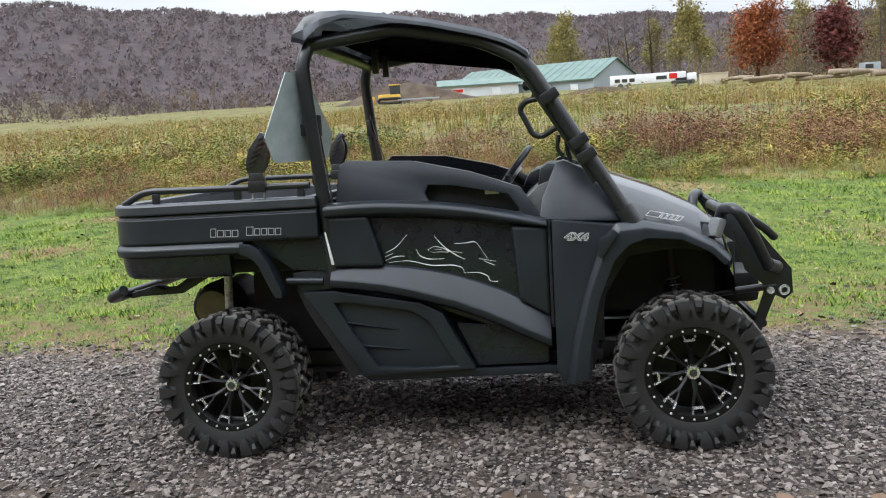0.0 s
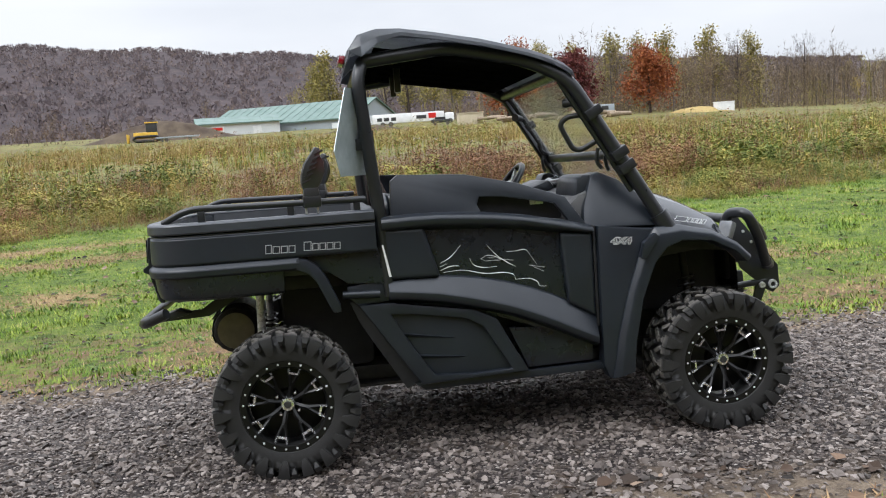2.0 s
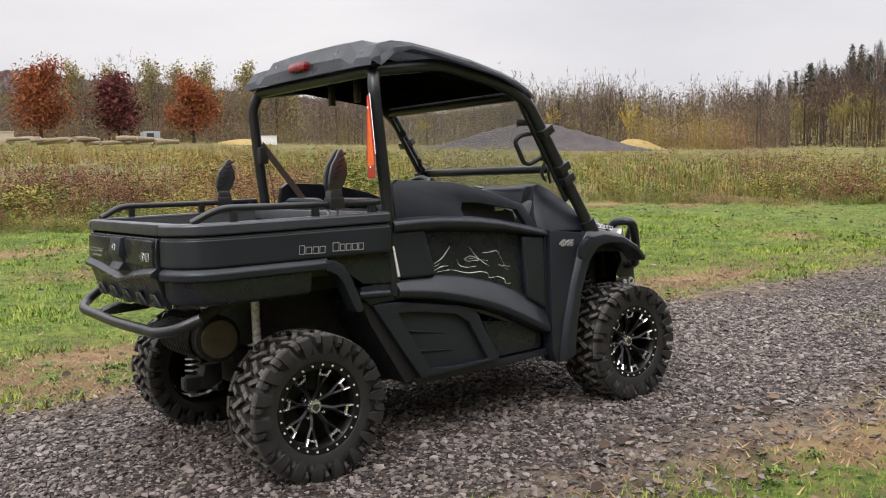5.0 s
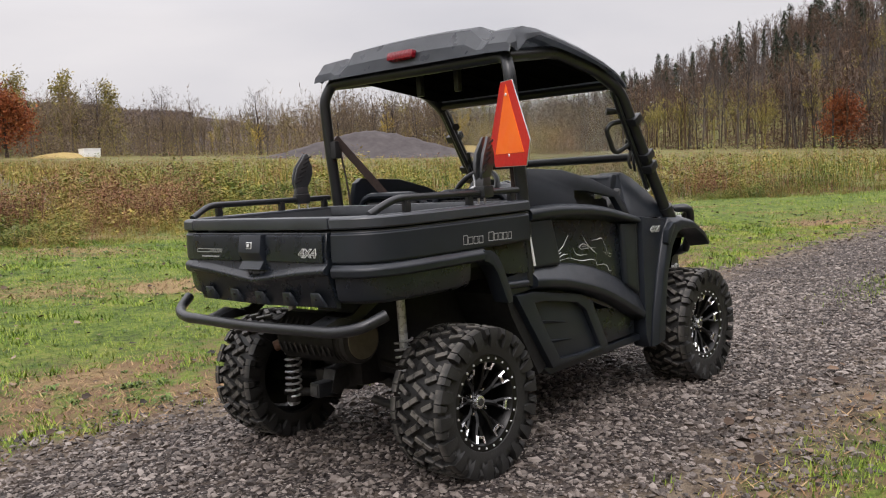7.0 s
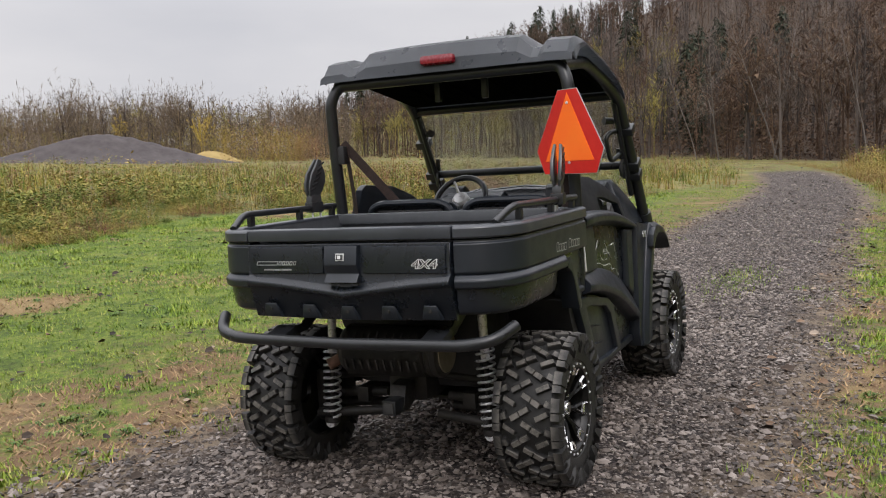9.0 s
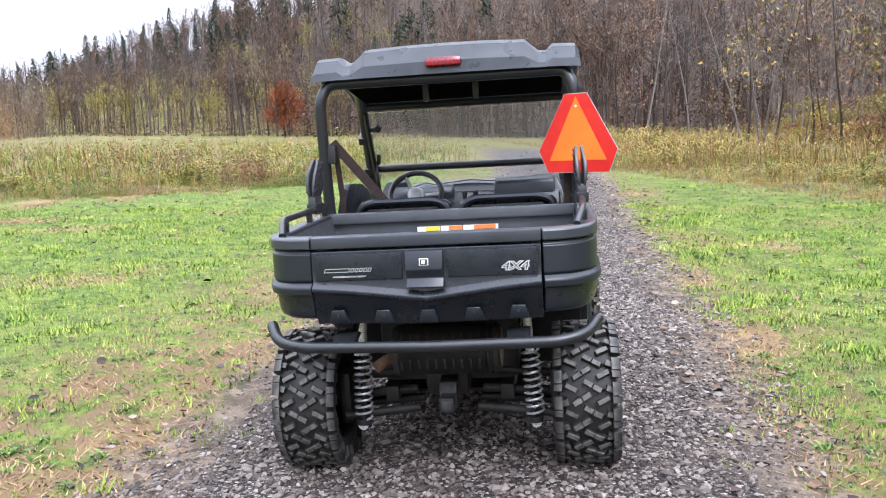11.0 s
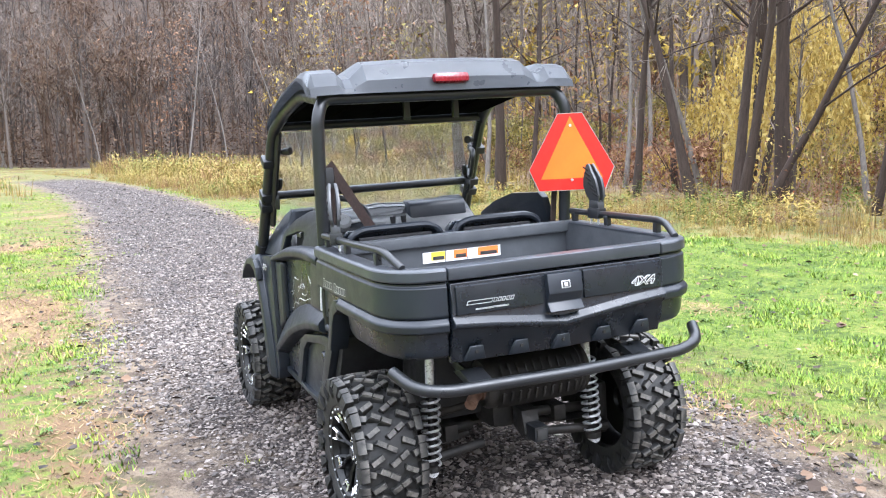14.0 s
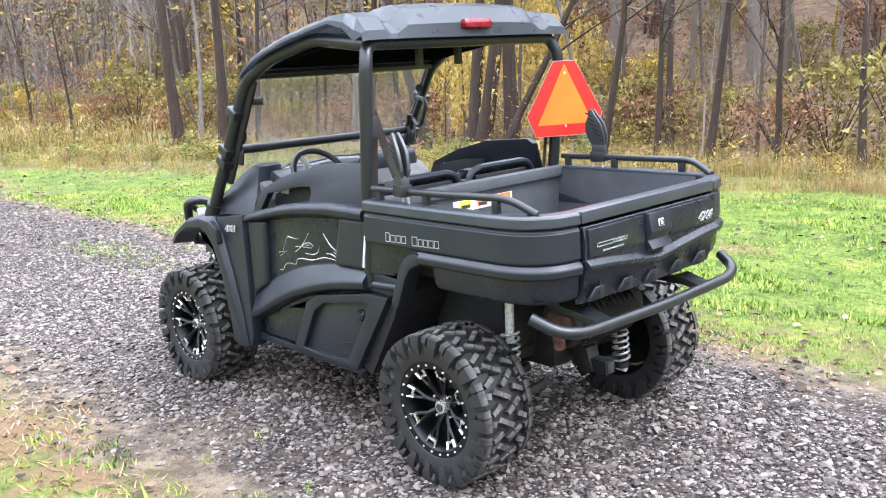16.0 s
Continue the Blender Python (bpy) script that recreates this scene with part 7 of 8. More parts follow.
# the far woods: many simple trees as one mass each
def far_template(seed, kind, leaf=0.028, leaves=170):
    r = np.random.default_rng(seed)
    vs, fs = [], []

    def tri(a, b, c):
        k = len(vs)
        vs.extend((a, b, c))
        fs.append((k, k + 1, k + 2))
    if kind == "fir":
        stick(vs, fs, np.zeros(3), np.array([0, 0, 0.95]), 0.016, 0.003, 4)
        for i in range(620):
            z = r.random() ** 1.15 * 0.92 + 0.05
            w = (0.19 * (1 - z) ** 0.75 + 0.015) * r.uniform(0.35, 1.15)
            a = r.uniform(0, 6.28)
            b = np.array([math.cos(a) * w, math.sin(a) * w, z - 0.25 * w + r.normal(0, 0.01)])
            q = np.array([-math.sin(a), math.cos(a), 0]) * r.uniform(0.005, 0.013)
            tri(np.array([0, 0, z + 0.02]) + b * (0.45, 0.45, 0), b - q, b + q + r.normal(0, 0.008, 3))
        return np.array(vs), np.array(fs)
    if kind == "tall":
        # a straight bare stem with fine branches that reach upward
        top = np.array([r.normal(0, 0.03), r.normal(0, 0.03), 0.92])
        stick(vs, fs, np.zeros(3), top * 0.6, 0.0105, 0.006, 4)
        stick(vs, fs, top * 0.6, top, 0.006, 0.0015, 3)
        for i in range(30):
            t = r.uniform(0.22, 0.9)
            az = r.uniform(0, 6.28)
            a = top * t
            ln = (1.05 - t) * r.uniform(0.18, 0.36)
            b = a + np.array([math.cos(az) * 0.62, math.sin(az) * 0.62, 0.8]) * ln
            w = np.array([-math.sin(az), math.cos(az), 0]) * 0.0026
            tri(a - w, a + w, b)
            for k in range(5):
                c = a + (b - a) * r.uniform(0.25, 1)
                e = c + r.normal(0, 0.03, 3) + np.array([0, 0, 0.05])
                q = r.normal(0, 0.0012, 3)
                tri(c - q, c + q, e)
        return np.array(vs), np.array(fs)
    if kind == "haze":
        # a rounded crown of fine upright twigs, thin at the edge
        stick(vs, fs, np.zeros(3), np.array([r.normal(0, 0.02), r.normal(0, 0.02), 0.75]), 0.008, 0.003, 4)
        for i in range(30):
            d = r.normal(0, 1, 3)
            d[2] = abs(d[2]) * 0.9 - 0.15
            d /= np.linalg.norm(d)
            t = r.uniform(0.22, 0.62)
            a = np.array([0, 0, t])
            b = np.array([0, 0, 0.60]) + d * np.array([0.20, 0.20, 0.36]) * r.uniform(0.7, 1.05) * (1 + 0.2 * math.sin(4 * d[0] + seed))
            w = np.array([d[1], -d[0], 0]) * 0.0022
            tri(a - w, a + w, b)
            for k in range(leaves // 30):
                c = a + (b - a) * (1 - r.random() ** 1.6 * 0.75)
                e = c + r.normal(0, 0.022, 3) + np.array([0, 0, 0.026])
                q = r.normal(0, leaf, 3)
                tri(c - q, c + q, e)
        return np.array(vs), np.array(fs)
    if kind == "ridge":
        for i in range(16):
            c = np.array([r.normal(0, 0.25), r.normal(0, 0.25), r.uniform(0.2, 0.9)])
            q = r.normal(0, 0.13, (3, 3))
            q[:, 2] *= 1.5
            tri(c + q[0], c + q[1], c + q[2])
        return np.array(vs), np.array(fs)
    stick(vs, fs, np.zeros(3), np.array([r.normal(0, 0.03), r.normal(0, 0.03), 0.62]), 0.0055, 0.003, 4)
    for i in range(40 if kind == "bare" else 16):
        t = r.uniform(0.15, 0.75)
        az = r.uniform(0, 6.28)
        a = np.array([0, 0, t])
        b = a + np.array([math.cos(az) * 0.17, math.sin(az) * 0.17, r.uniform(0.12, 0.28)]) * r.uniform(0.6, 1.1)
        w = np.array([-math.sin(az), math.cos(az), 0]) * 0.0022
        tri(a - w, a + w, b)
        for k in range(10 if kind == "bare" else 5):
            c = a + (b - a) * r.uniform(0.3, 1)
            e = c + r.normal(0, 0.042, 3) + np.array([0, 0, 0.045])
            q = r.normal(0, 0.0013, 3)
            tri(c - q, c + q, e)
    if kind in ("leafy", "brush"):
        for i in range(leaves):
            c = np.array([r.normal(0, 0.14), r.normal(0, 0.14), r.uniform(0.3, 0.98)]) if kind == "leafy" else np.array([r.normal(0, 0.3), r.normal(0, 0.3), r.random() ** 1.3 * 0.9])
            q = r.normal(0, leaf, (3, 3))
            tri(c + q[0], c + q[1], c + q[2])
    return np.array(vs), np.array(fs)


# how tall the tree line stands along its length
LINE_AZ = [30, 38, 44, 48, 52, 56, 60, 64, 68, 74, 80]
LINE_SIZE = [0.85, 0.95, 1.0, 0.95, 0.85, 0.78, 0.75, 0.88, 1.0, 1.0, 0.85]


def far_wood(name, n, kind, seed, mat, region, lo, hi, label, leaf=0.026, leaves=170, shapes=2):
    vv, ff, off = [], [], 0
    for k in range(shapes):
        tv, tf = far_template(seed + 100 * k, kind, leaf, leaves)
        x, y = region(n // shapes)
        s = rng.uniform(lo, hi, len(x))
        if name.startswith("tree_line"):
            s = s * np.interp(bearing(x, y), LINE_AZ, LINE_SIZE)
        p = np.stack([x, y, land(x, y) - 0.2], -1)
        st = np.stack([rng.uniform(0.85, 1.3, len(x)), rng.uniform(0.85, 1.3, len(x)), np.ones(len(x))], -1)
        v, f = scatter(tv, tf, p, rng.uniform(0, 6.3, len(x)), s, None, st)
        vv.append(v)
        ff.append(f + off)
        off += len(v)
    soup(name, np.vstack(vv), np.vstack(ff), mat, False, label, "woods")


def polar(a0, a1, r0, r1, power=1.0):
    def region(n):
        a = np.radians(rng.uniform(a0, a1, n))
        r = r0 + (r1 - r0) * rng.random(n) ** power
        return r * np.cos(a), r * np.sin(a)
    return region


def on_hill(a0, a1, depth):
    def region(n):
        d = rng.uniform(a0, a1, n)
        r = hill_start(d) + depth * rng.random(n) ** 1.2
        return r * np.cos(np.radians(d)), r * np.sin(np.radians(d))
    return region


def inside_hill(a0, a1, d0, d1):
    def region(n):
        d = rng.uniform(a0, a1, n)
        r = hill_start(d) + rng.uniform(d0, d1, n)
        return r * np.cos(np.radians(d)), r * np.sin(np.radians(d))
    return region


def beside(n):
    return rng.uniform(-25, 75, n), -17 - 55 * rng.random(n) ** 1.3


def understorey(n):
    return rng.uniform(-8, 60, n), -12.2 - 22 * rng.random(n) ** 1.2


far_wood("woods_right_bare", 850, "tall", 51, M_TWIG, beside, 9, 16, "dense bare grey-brown trees on the wooded slope", shapes=3)
far_wood("woods_right_brown", 170, "leafy", 52, M_LEAF_RUSSET, beside, 5, 10, "rusty-leaved trees on the wooded slope", 0.011, 420)
far_wood("woods_right_yellow", 80, "leafy", 53, M_LEAF_YELLOW, beside, 4, 8, "yellow-leaved trees on the wooded slope", 0.011, 420)
far_wood("woods_right_olive", 90, "leafy", 65, M_LEAF_OLIVE, beside, 3, 7, "olive-leaved trees on the wooded slope", 0.012, 420)
far_wood("undergrowth_russet", 260, "brush", 81, M_LEAF_BROWN, understorey, 0.7, 2.0, "rusty brown undergrowth on the wooded slope", 0.013, 330)
far_wood("undergrowth_yellow", 130, "brush", 84, M_LEAF_YELLOW, understorey, 0.7, 1.8, "yellow undergrowth on the wooded slope", 0.012, 330)
far_wood("undergrowth_orange", 60, "brush", 85, M_LEAF_ORANGE, understorey, 0.8, 2.2, "orange-leaved bushes on the wooded slope", 0.012, 330)
far_wood("undergrowth_olive", 280, "brush", 82, M_LEAF_OLIVE, understorey, 0.8, 2.2, "yellow-green undergrowth on the wooded slope", 0.013, 330)
far_wood("undergrowth_bare", 300, "tall", 83, M_TWIG, understorey, 2.0, 5.5, "bare saplings on the wooded slope")
far_wood("hill_bare", 960, "tall", 55, M_TWIG_FAR, on_hill(-18, 36, 160), 8, 12.5, "bare grey-brown trees over the far hill", shapes=3)
far_wood("hill_brown", 560, "haze", 56, M_LEAF_RUSSET, on_hill(-18, 36, 160), 7, 12.5, "brown-leaved trees over the far hill", 0.0026, 420, shapes=3)
far_wood("hill_mass", 300, "brush", 86, M_LEAF_RUSSET, on_hill(-18, 37, 120), 4, 9, "dense brown autumn growth over the far hill", 0.010, 330, shapes=3)
far_wood("hill_olive", 150, "haze", 57, M_LEAF_OLIVE, on_hill(10, 37, 60), 5, 9, "olive-leaved trees at the foot of the far hill", 0.0028, 420)
far_wood("hill_firs", 60, "fir", 58, M_NEEDLE, inside_hill(13, 33, 50, 150), 8, 12.5, "dark firs along the far hilltop")
far_wood("hill_foot_brush", 200, "brush", 66, M_LEAF_RUSSET, on_hill(-18, 36, 14), 2, 4.5, "low russet brush along the foot of the hill", 0.018, 200)
far_wood("near_firs", 18, "fir", 59, M_NEEDLE, inside_hill(4, 12, 10, 34), 7, 12, "dark firs among the bare trees of the far wood")
far_wood("tree_line_bare", 330, "haze", 60, M_TREELINE, polar(32, 76, 112, 165), 6, 12.0, "bare and brown trees along the far side of the field", 0.0014, 570, shapes=4)
far_wood("tree_line_stems", 130, "tall", 167, M_TWIG_FAR, polar(32, 76, 110, 150), 5, 9.5, "thin grey stems along the far side of the field")
far_wood("tree_line_olive", 110, "haze", 61, M_LEAF_OLIVE, polar(37, 92, 122, 165), 7, 10.5, "olive and yellow trees along the far side of the field", 0.0022, 420)
far_wood("tree_line_yellow", 26, "haze", 62, M_LEAF_YELLOW, polar(36, 72, 110, 150), 4, 7.5, "yellow-leaved trees along the far side of the field", 0.003, 480)
far_wood("tree_line_brush", 260, "brush", 63, M_LEAF_RUSSET, polar(36, 128, 118, 230), 3, 6, "brown brush along the far side of the field", 0.018, 200)
far_wood("tree_line_mass", 390, "brush", 63, M_TREELINE, polar(32, 80, 112, 140), 4.5, 9, "thick brown autumn growth of the tree line", 0.010, 330, shapes=3)
far_wood("tree_line_front_brush", 190, "brush", 68, M_TREELINE, polar(33, 82, 103, 122), 2, 4, "brown brush at the foot of the tree line", 0.014, 260)
far_wood("tree_line_front_olive", 90, "brush", 69, M_LEAF_OLIVE, polar(33, 82, 104, 124), 2, 5, "olive brush at the foot of the tree line", 0.013, 300)
far_wood("tree_line_gold", 26, "brush", 71, M_WEED_GOLD, polar(35.0, 40.0, 97, 102), 3.0, 5.0, "golden brown autumn bushes at the foot of the tree line", 0.010, 420)
far_wood("tree_line_rust", 14, "brush", 72, M_LEAF_BROWN, polar(34.0, 40.5, 97, 103), 3.0, 5.5, "rusty brown autumn bushes at the foot of the tree line", 0.010, 420)
far_wood("tree_line_scrub", 170, "haze", 64, M_TREELINE, polar(76, 130, 135, 300), 4, 7.5, "bare scrub below the far ridge", 0.003, 240)
far_wood("ridge_trees", 9000, "ridge", 70, M_RIDGE, polar(58, 138, 235, 790, 0.7), 2.2, 4.2, "bare autumn woods over the far ridge", shapes=3)

# single trees beyond the field
maple = tree("orange_maple", "broad maple with orange autumn leaves beyond the field", 71, 6.9, 0.20, M_BARK, M_LEAF_ORANGE, "autumn maples", 8500, 0.11, 0.62, limbs=22, low=0.12, spread=0.50, twigs=6)
stand(maple, 19.8, 91.9, 0, 1.0)
plant(maple, 38.0, 98.8, 120, 0.98)
plant(maple, 94.5, 30.6, 40, 0.75)
maple_red = tree("red_maple", "rounded maple with dark red autumn leaves beyond the field", 72, 6.0, 0.18, M_BARK, M_LEAF_RED, "autumn maples", 5200, 0.13, 0.5, limbs=22, low=0.10, spread=0.50, twigs=6)
stand(maple_red, 26.8, 90.0, 0, 1.0)
poplar = tree("poplar", "tall thin poplar with olive yellow leaves", 73, 10, 0.2, M_BARK_GREY, M_LEAF_OLIVE, "poplars behind the barn", 2600, 0.13, 0.5, limbs=20, low=0.2, spread=0.26, twigs=6)
stand(poplar, 1.5, 125.6, 0, 0.95)
for x, y, s in ((15.3, 121, 1.0), (18.5, 124, 0.95), (12.0, 126, 0.8), (40, 121, 1.0), (44, 119, 0.95), (48, 118, 1.0), (53, 115, 1.0), (57, 113, 0.9), (-1.0, 128, 0.8), (35, 122, 0.9), (31, 126, 0.95)):
    plant(poplar, x, y, tr.uniform(0, 360), s)
bare_far = tree("bare_tree", "spreading bare grey tree beyond the field", 74, 9, 0.22, M_BARK, None, "bare trees beyond the field", limbs=22, low=0.2, spread=0.45, twigs=12)
stand(bare_far, 51.3, 104.2, 0, 0.95)
for x, y, s in ((11.8, 120, 1.0), (8.8, 121, 0.9), (6.5, 123, 0.9), (60, 104, 0.9), (82, 84, 0.9), (86, 79, 0.85), (76, 88, 0.85), (70, 97, 0.9)):
    plant(bare_far, x, y, tr.uniform(0, 360), s)

# ---- things beyond the field ----



barn = thing("barn", "long pale metal barn with a green roof beyond the field", "barn", at=Matrix.Translation((0, 0, 3.2)))


def gable(x0, x1, y0, y1, ze, zr, mat_wall, mat_roof, parent):
    """Ridge along the length between two ends; eaves on the near and far side."""
    b = bmesh.new()
    ym = (y0 + y1) / 2
    add(b, [(x0, y0, -0.5), (x1, y0, -0.5), (x1, y1, -0.5), (x0, y1, -0.5), (x0, y0, ze), (x1, y0, ze), (x1, y1, ze), (x0, y1, ze), (x0, ym, zr), (x1, ym, zr)],
        [(0, 1, 5, 4), (2, 3, 7, 6), (1, 2, 6, 9, 5), (3, 0, 4, 8, 7), (3, 2, 1, 0)])
    part("wall", fix(b), mat_wall, parent, "", 0)
    for ya, yb in ((y0, ym), (y1, ym)):
        b = bmesh.new()
        o = 0.35 * (1 if ya > yb else -1)
        k = (zr - ze) / (ym - y0) * 0.35
        add(b, [(x0 - 0.3, ya + o, ze - k), (x1 + 0.3, ya + o, ze - k), (x1 + 0.3, yb, zr), (x0 - 0.3, yb, zr), (x0 - 0.3, ya + o, ze - k + 0.14), (x1 + 0.3, ya + o, ze - k + 0.14), (x1 + 0.3, yb, zr + 0.14), (x0 - 0.3, yb, zr + 0.14)],
            [(0, 1, 2, 3), (7, 6, 5, 4), (0, 4, 5, 1), (1, 5, 6, 2), (2, 6, 7, 3), (3, 7, 4, 0)])
        rf = part("roof", fix(b), mat_roof, parent, "green standing-seam metal roof", 0)
        n = int((x1 - x0) / 1.2)
        for i in range(n):
            xx = x0 + (i + 0.5) * (x1 - x0) / n
            part("seam", tube([(xx, ya + o, ze - k + 0.16), (xx, yb, zr + 0.16)], 0.03, 4), mat_roof, rf)


barn.matrix_world = Matrix.Translation((3.75, 106.0, 3.1)) @ pose(0, 0, 0, 0, 0, -32) @ Matrix.Translation((-4.2, 0, 0))
gable(-18.0, 4.2, 0, 11, 1.7, 4.0, M_METALWALL, M_GREENROOF, barn)
for x, w, h in ((-15.0, 1.6, 1.3), (1.6, 1.0, 1.2)):
    part("door", box(x, -0.03, h / 2 - 0.2, w, 0.08, h + 0.3, 0.01), M_METALWALL_PALE, barn, "pale barn door")
part("gable_door", box(4.23, 5.5, 0.7, 0.08, 3.2, 2.2, 0.01), M_METALWALL_PALE, barn, "wide pale sliding door")
annex = thing("barn_annex", "low pale metal building with a green roof and a sign", "building", at=Matrix.Translation((-14.5, 105.5, 3.4)) @ pose(0, 0, 0, 0, 0, 9))
gable(0, 9.5, 0, 7, 1.55, 2.3, M_METALWALL_PALE, M_GREENROOF, annex)
part("sign", box(2.2, -0.06, 0.85, 1.5, 0.08, 0.9, 0.01), M_WHITE, annex, "white sign with red print")
part("sign_print", box(2.2, -0.12, 0.95, 1.2, 0.04, 0.35, 0.01), M_TRI_RED, annex)
part("door", box(6.8, -0.04, 0.45, 1.0, 0.08, 1.3, 0.01), M_WHITE, annex)

truck = thing("semi_trailer", "white box trailer with a truck cab parked beyond the field", "truck", at=Matrix.Translation((5.0, 87.3, 3.0)) @ pose(0, 0, 0, 0, 0, -3))
part("box_body", box(3.6, 0.6, 0.78, 7.2, 1.2, 0.92, 0.05), M_WHITE, truck, "white trailer body")
part("print", box(4.9, -0.01, 0.78, 1.0, 0.02, 0.34, 0), M_DARK, truck)
part("print", box(6.0, -0.01, 0.86, 0.75, 0.02, 0.5, 0), M_TRI_RED, truck)
for x in (0.5, 1.2, 1.9):
    part("window", box(x + 0.2, -0.01, 0.72, 0.5, 0.02, 0.34, 0), M_DARK, truck)
part("cab", box(7.75, 0.6, 0.62, 0.9, 1.15, 0.85, 0.15), M_WHITE, truck, "white truck cab")
part("windscreen", box(8.1, 0.6, 0.78, 0.25, 1.0, 0.32, 0.03), M_DARK, truck)
for x in (1.0, 1.8, 6.2, 7.8):
    b = lathe([(0.0, -0.12), (0.24, -0.12), (0.26, 0.0), (0.24, 0.12), (0.0, 0.12)], 16)
    bmesh.ops.transform(b, matrix=Matrix.Translation((x, 0.05, 0.22)), verts=b.verts)
    part("tyre", b, M_RUBBER, truck)
car = thing("parked_car", "dark parked car beside the trailer", "car", at=Matrix.Translation((10.6, 84.5, float(land(10.6, 84.5)))))
part("body", box(0.9, 0, 0.42, 1.9, 0.9, 0.34, 0.12), M_DARK, car)
part("cabin", box(0.85, 0, 0.68, 1.0, 0.8, 0.26, 0.10), M_INNER, car)
for x in (0.3, 1.5):
    b = lathe([(0.0, -0.1), (0.17, -0.1), (0.18, 0.0), (0.17, 0.1), (0.0, 0.1)], 14)
    bmesh.ops.transform(b, matrix=Matrix.Translation((x, -0.42, 0.18)), verts=b.verts)
    part("tyre", b, M_RUBBER, car)
crate = thing("storage_container", "tan covered storage container beyond the field", "container", at=Matrix.Translation((12.9, 81.0, float(land(13, 81)))))
part("body", box(1.1, 0.8, 0.45, 2.3, 1.6, 1.15, 0.05), M_TAN, crate)
part("lid", box(1.1, 0.8, 1.06, 2.4, 1.7, 0.08, 0.02), M_TAN, crate)
shed = thing("small_trailer", "small grey trailer below the red maple", "trailer", at=Matrix.Translation((28.6, 86.0, float(land(28.6, 86)))))
part("body", box(0, 0, 0.75, 1.6, 1.2, 1.1, 0.06), M_METALWALL, shed)
part("window", box(-0.2, -0.61, 0.95, 0.7, 0.03, 0.4, 0.01), M_DARK, shed)
part("step", box(0.2, -0.7, 0.2, 0.6, 0.2, 0.25, 0.01), M_CHASSIS, shed)
crate2 = thing("white_crate", "white crate on the dry grass bank", "crate", at=Matrix.Translation((43.6, 91.2, float(land(43.6, 91)) + 0.0)))
part("body", box(0, 0, 0.4, 1.9, 1.2, 1.1, 0.04), M_WHITE, crate2)
part("lid", box(0, 0, 0.98, 2.0, 1.3, 0.07, 0.02), M_WHITE, crate2)


def heap(name, label, cx, cy, rx, ry, h, mat, seed, turn=0, power=1.0, kind="structure", cat="mound"):
    r = np.random.default_rng(seed)
    n, m = 28, 56
    vs, fs = [], []
    c, s = math.cos(radians(turn)), math.sin(radians(turn))
    for i in range(n + 1):
        t = i / n
        for j in range(m):
            a = 2 * math.pi * j / m
            wob = 1 + 0.10 * math.sin(2 * a + seed) + 0.06 * math.sin(5 * a + seed * 2)
            u, v = rx * t * wob * math.cos(a), ry * t * wob * math.sin(a)
            x, y = cx + u * c - v * s, cy + u * s + v * c
            z = h * (0.5 + 0.5 * math.cos(math.pi * t ** power)) * (1 + 0.05 * math.sin(3 * u + seed) * math.sin(2.3 * v)) + float(land(x, y)) - 0.15
            vs.append((x, y, z))
    for i in range(n):
        for j in range(m):
            k = (j + 1) % m
            fs.append((i * m + j, (i + 1) * m + j, (i + 1) * m + k, i * m + k))
    return soup(name, vs, fs, mat, True, label, cat, kind)


heap("gravel_mound", "long low heap of grey gravel at the end of the field", 62.3, 67.1, 14.5, 7.0, 2.9, M_PILE, 3, 135, 0.85, "", "gravel heap")
heap("dry_bank", "bank of dry yellow grass beyond the field", 41.5, 92.5, 5.5, 3.0, 0.75, M_DRYGRASS, 5, -20, 1.0, "", "bank")
heap("dry_bank", "slope of dry golden grass beside the gravel heap", 73.6, 63.4, 4.5, 3.0, 1.3, M_DRYGRASS, 6, 135, 1.0, "", "bank")
heap("dirt_bank", "dark soil heap behind the bulldozer", -17.0, 97.0, 9.0, 4.0, 2.2, M_SOIL, 8, 5, 1.0, "", "soil heap")
heap("earth_mound", "low brown earth mound beyond the field", 4.0, 79.0, 5.0, 1.8, 0.7, M_SOIL, 9, 5, 1.0, "", "mound")


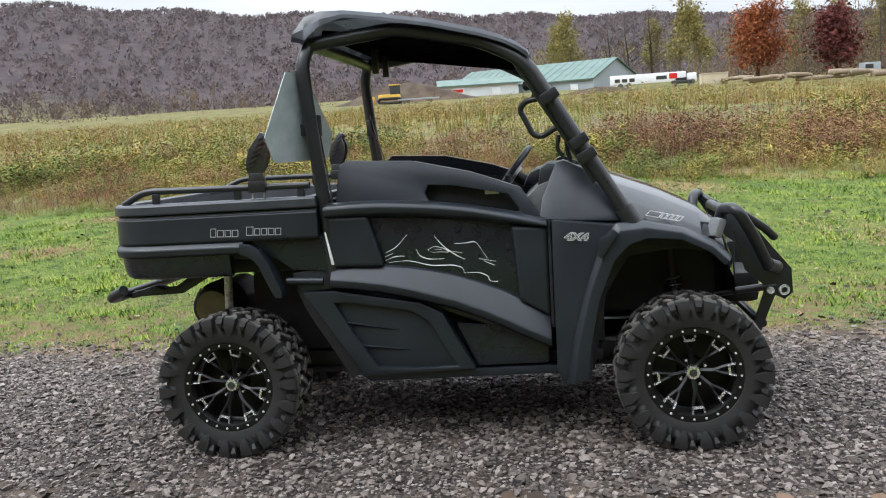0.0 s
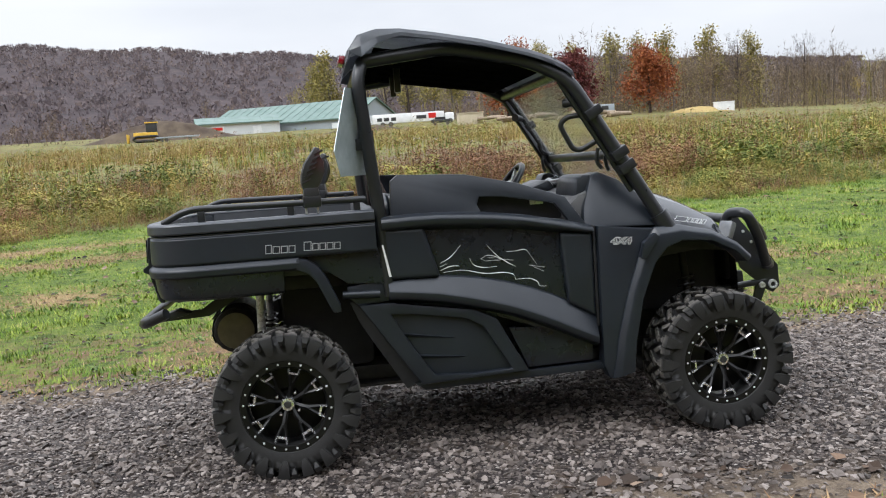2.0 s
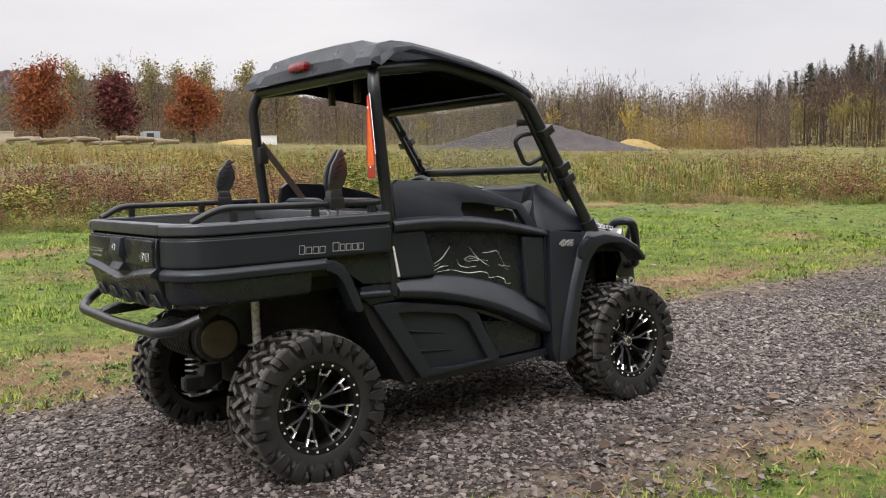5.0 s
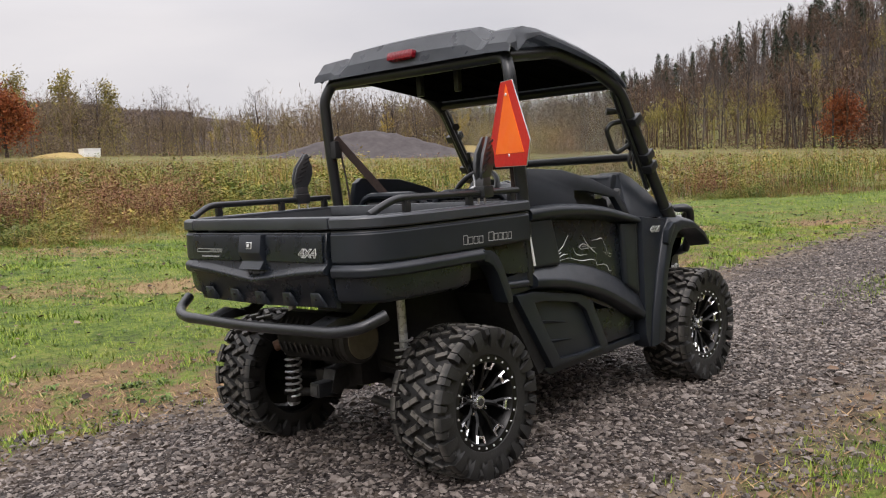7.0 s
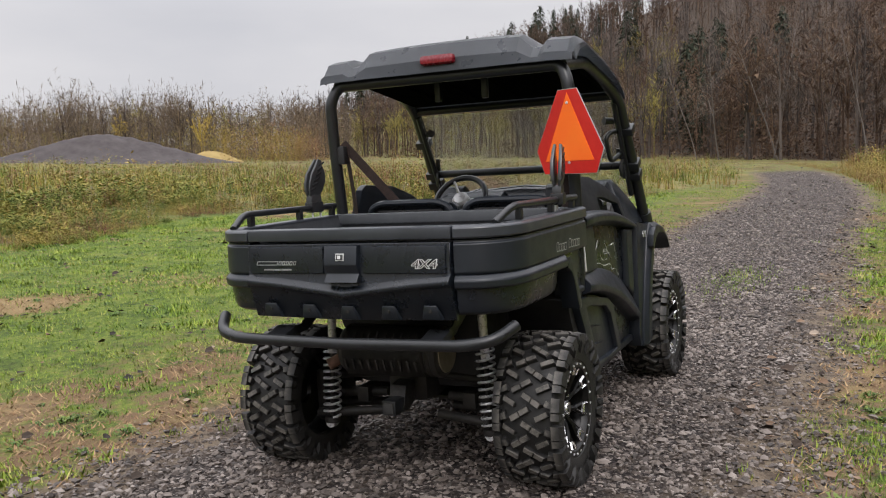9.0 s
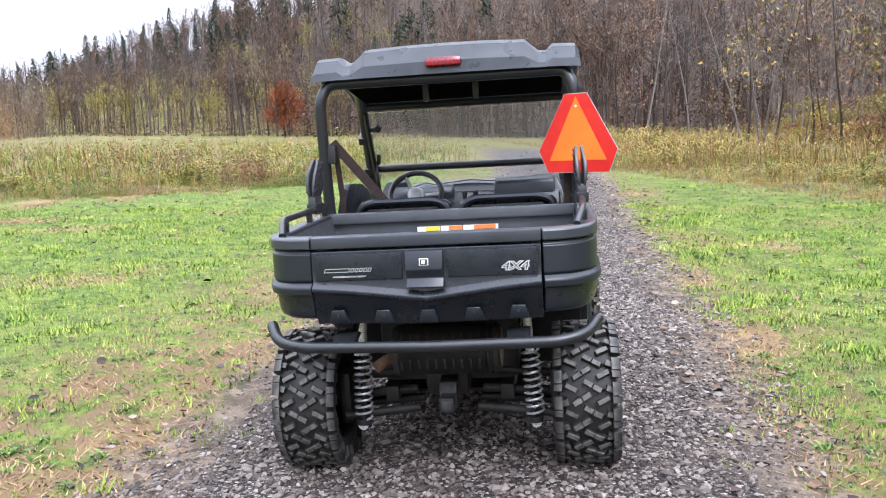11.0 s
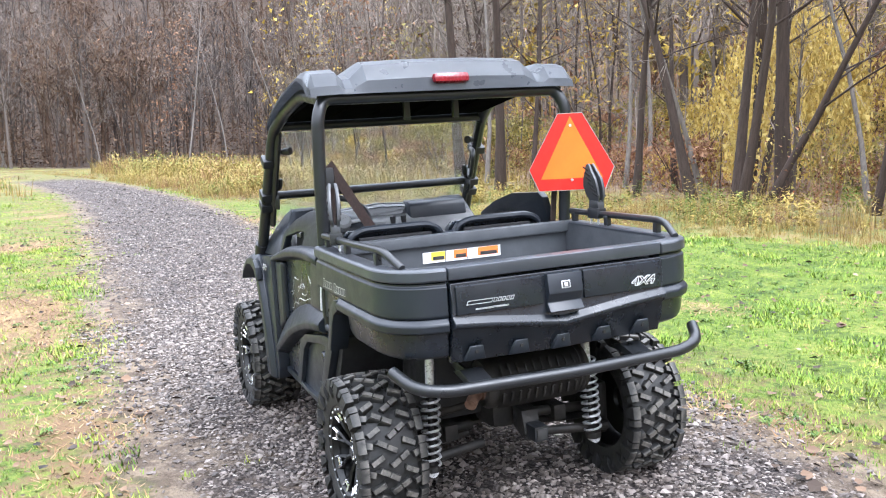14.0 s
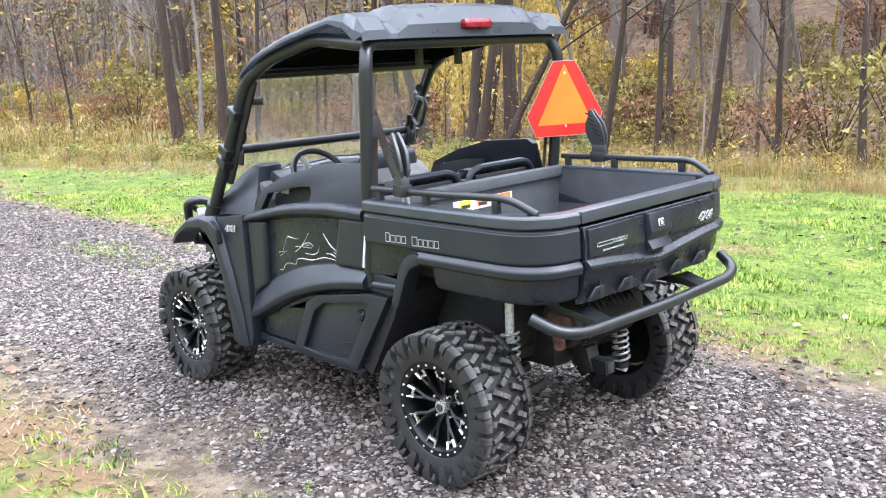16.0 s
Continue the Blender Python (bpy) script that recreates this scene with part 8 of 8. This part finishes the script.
def log_at(x, y, ln, r, turn, lift):
    lg = thing("log", "weathered felled log lying beyond the field", "log", "felled logs", at=Matrix.Translation((x, y, float(land(x, y)) + r + lift)) @ pose(0, 0, 0, 0, 0, turn))
    part("stem", tube([(-ln / 2, 0, 0), (0, 0.05, 0.06), (ln / 2, -0.03, 0.02)], lambda t: r * (1 - 0.25 * t), 9, 0.2), M_LOG, lg)
    for k in (-1, 1):
        b = lathe([(0.0, -0.01), (r * 0.8, -0.01), (r * 0.82, 0.01)], 10)
        bmesh.ops.transform(b, matrix=Matrix.Translation((k * ln / 2, 0, 0.0)) @ pose(0, 0, 0, 0, 0, 90), verts=b.verts)
        part("cut_end", b, M_TAN, lg)


for i in range(16):
    log_at(15.6 + 0.85 * i + tr.uniform(-0.3, 0.3), 79.5 + tr.uniform(-1.5, 2.5), tr.uniform(1.6, 3.2), tr.uniform(0.15, 0.3), tr.uniform(-40, 40), tr.uniform(0, 0.35))

dozer = thing("bulldozer", "yellow bulldozer standing beyond the field", "bulldozer", at=Matrix.Translation((-18.6, 88.8, float(land(-18.6, 88.8)))) @ pose(0, 0, 0, 0, 0, 8) @ Matrix.Diagonal((1.35, 1.35, 1.35, 1)))
part("hull", box(0.9, 0.5, 0.55, 1.7, 0.8, 0.45, 0.08), M_MACHINE, dozer, "yellow engine hull")
part("cab", box(1.35, 0.5, 1.05, 0.8, 0.75, 0.75, 0.06), M_DARK, dozer, "dark glazed cab")
part("cab_roof", box(1.35, 0.5, 1.46, 0.95, 0.9, 0.08, 0.02), M_MACHINE, dozer)
for y in (0.02, 0.98):
    part("track", tube([(0.2, y, 0.12), (1.7, y, 0.12), (1.9, y, 0.3), (1.7, y, 0.46), (0.2, y, 0.46), (0.0, y, 0.3)], 0.09, 8, 0.12, True), M_CHASSIS, dozer)
part("blade", box(-0.35, 0.5, 0.35, 0.14, 1.5, 0.65, 0.03), M_MACHINE, dozer)
flat = thing("flatbed_trailer", "long grey flatbed trailer beyond the field", "trailer", at=Matrix.Translation((-16.2, 88.0, float(land(-15, 88)))) @ pose(0, 0, 0, 0, 0, 6))
part("deck", box(2.0, 0.5, 0.42, 4.2, 1.1, 0.14, 0.02), M_METALWALL, flat)
for x in (0.5, 0.95, 3.2):
    b = lathe([(0.0, -0.1), (0.19, -0.1), (0.2, 0.0), (0.19, 0.1), (0.0, 0.1)], 14)
    bmesh.ops.transform(b, matrix=Matrix.Translation((x, 0.1, 0.2)), verts=b.verts)
    part("tyre", b, M_RUBBER, flat)
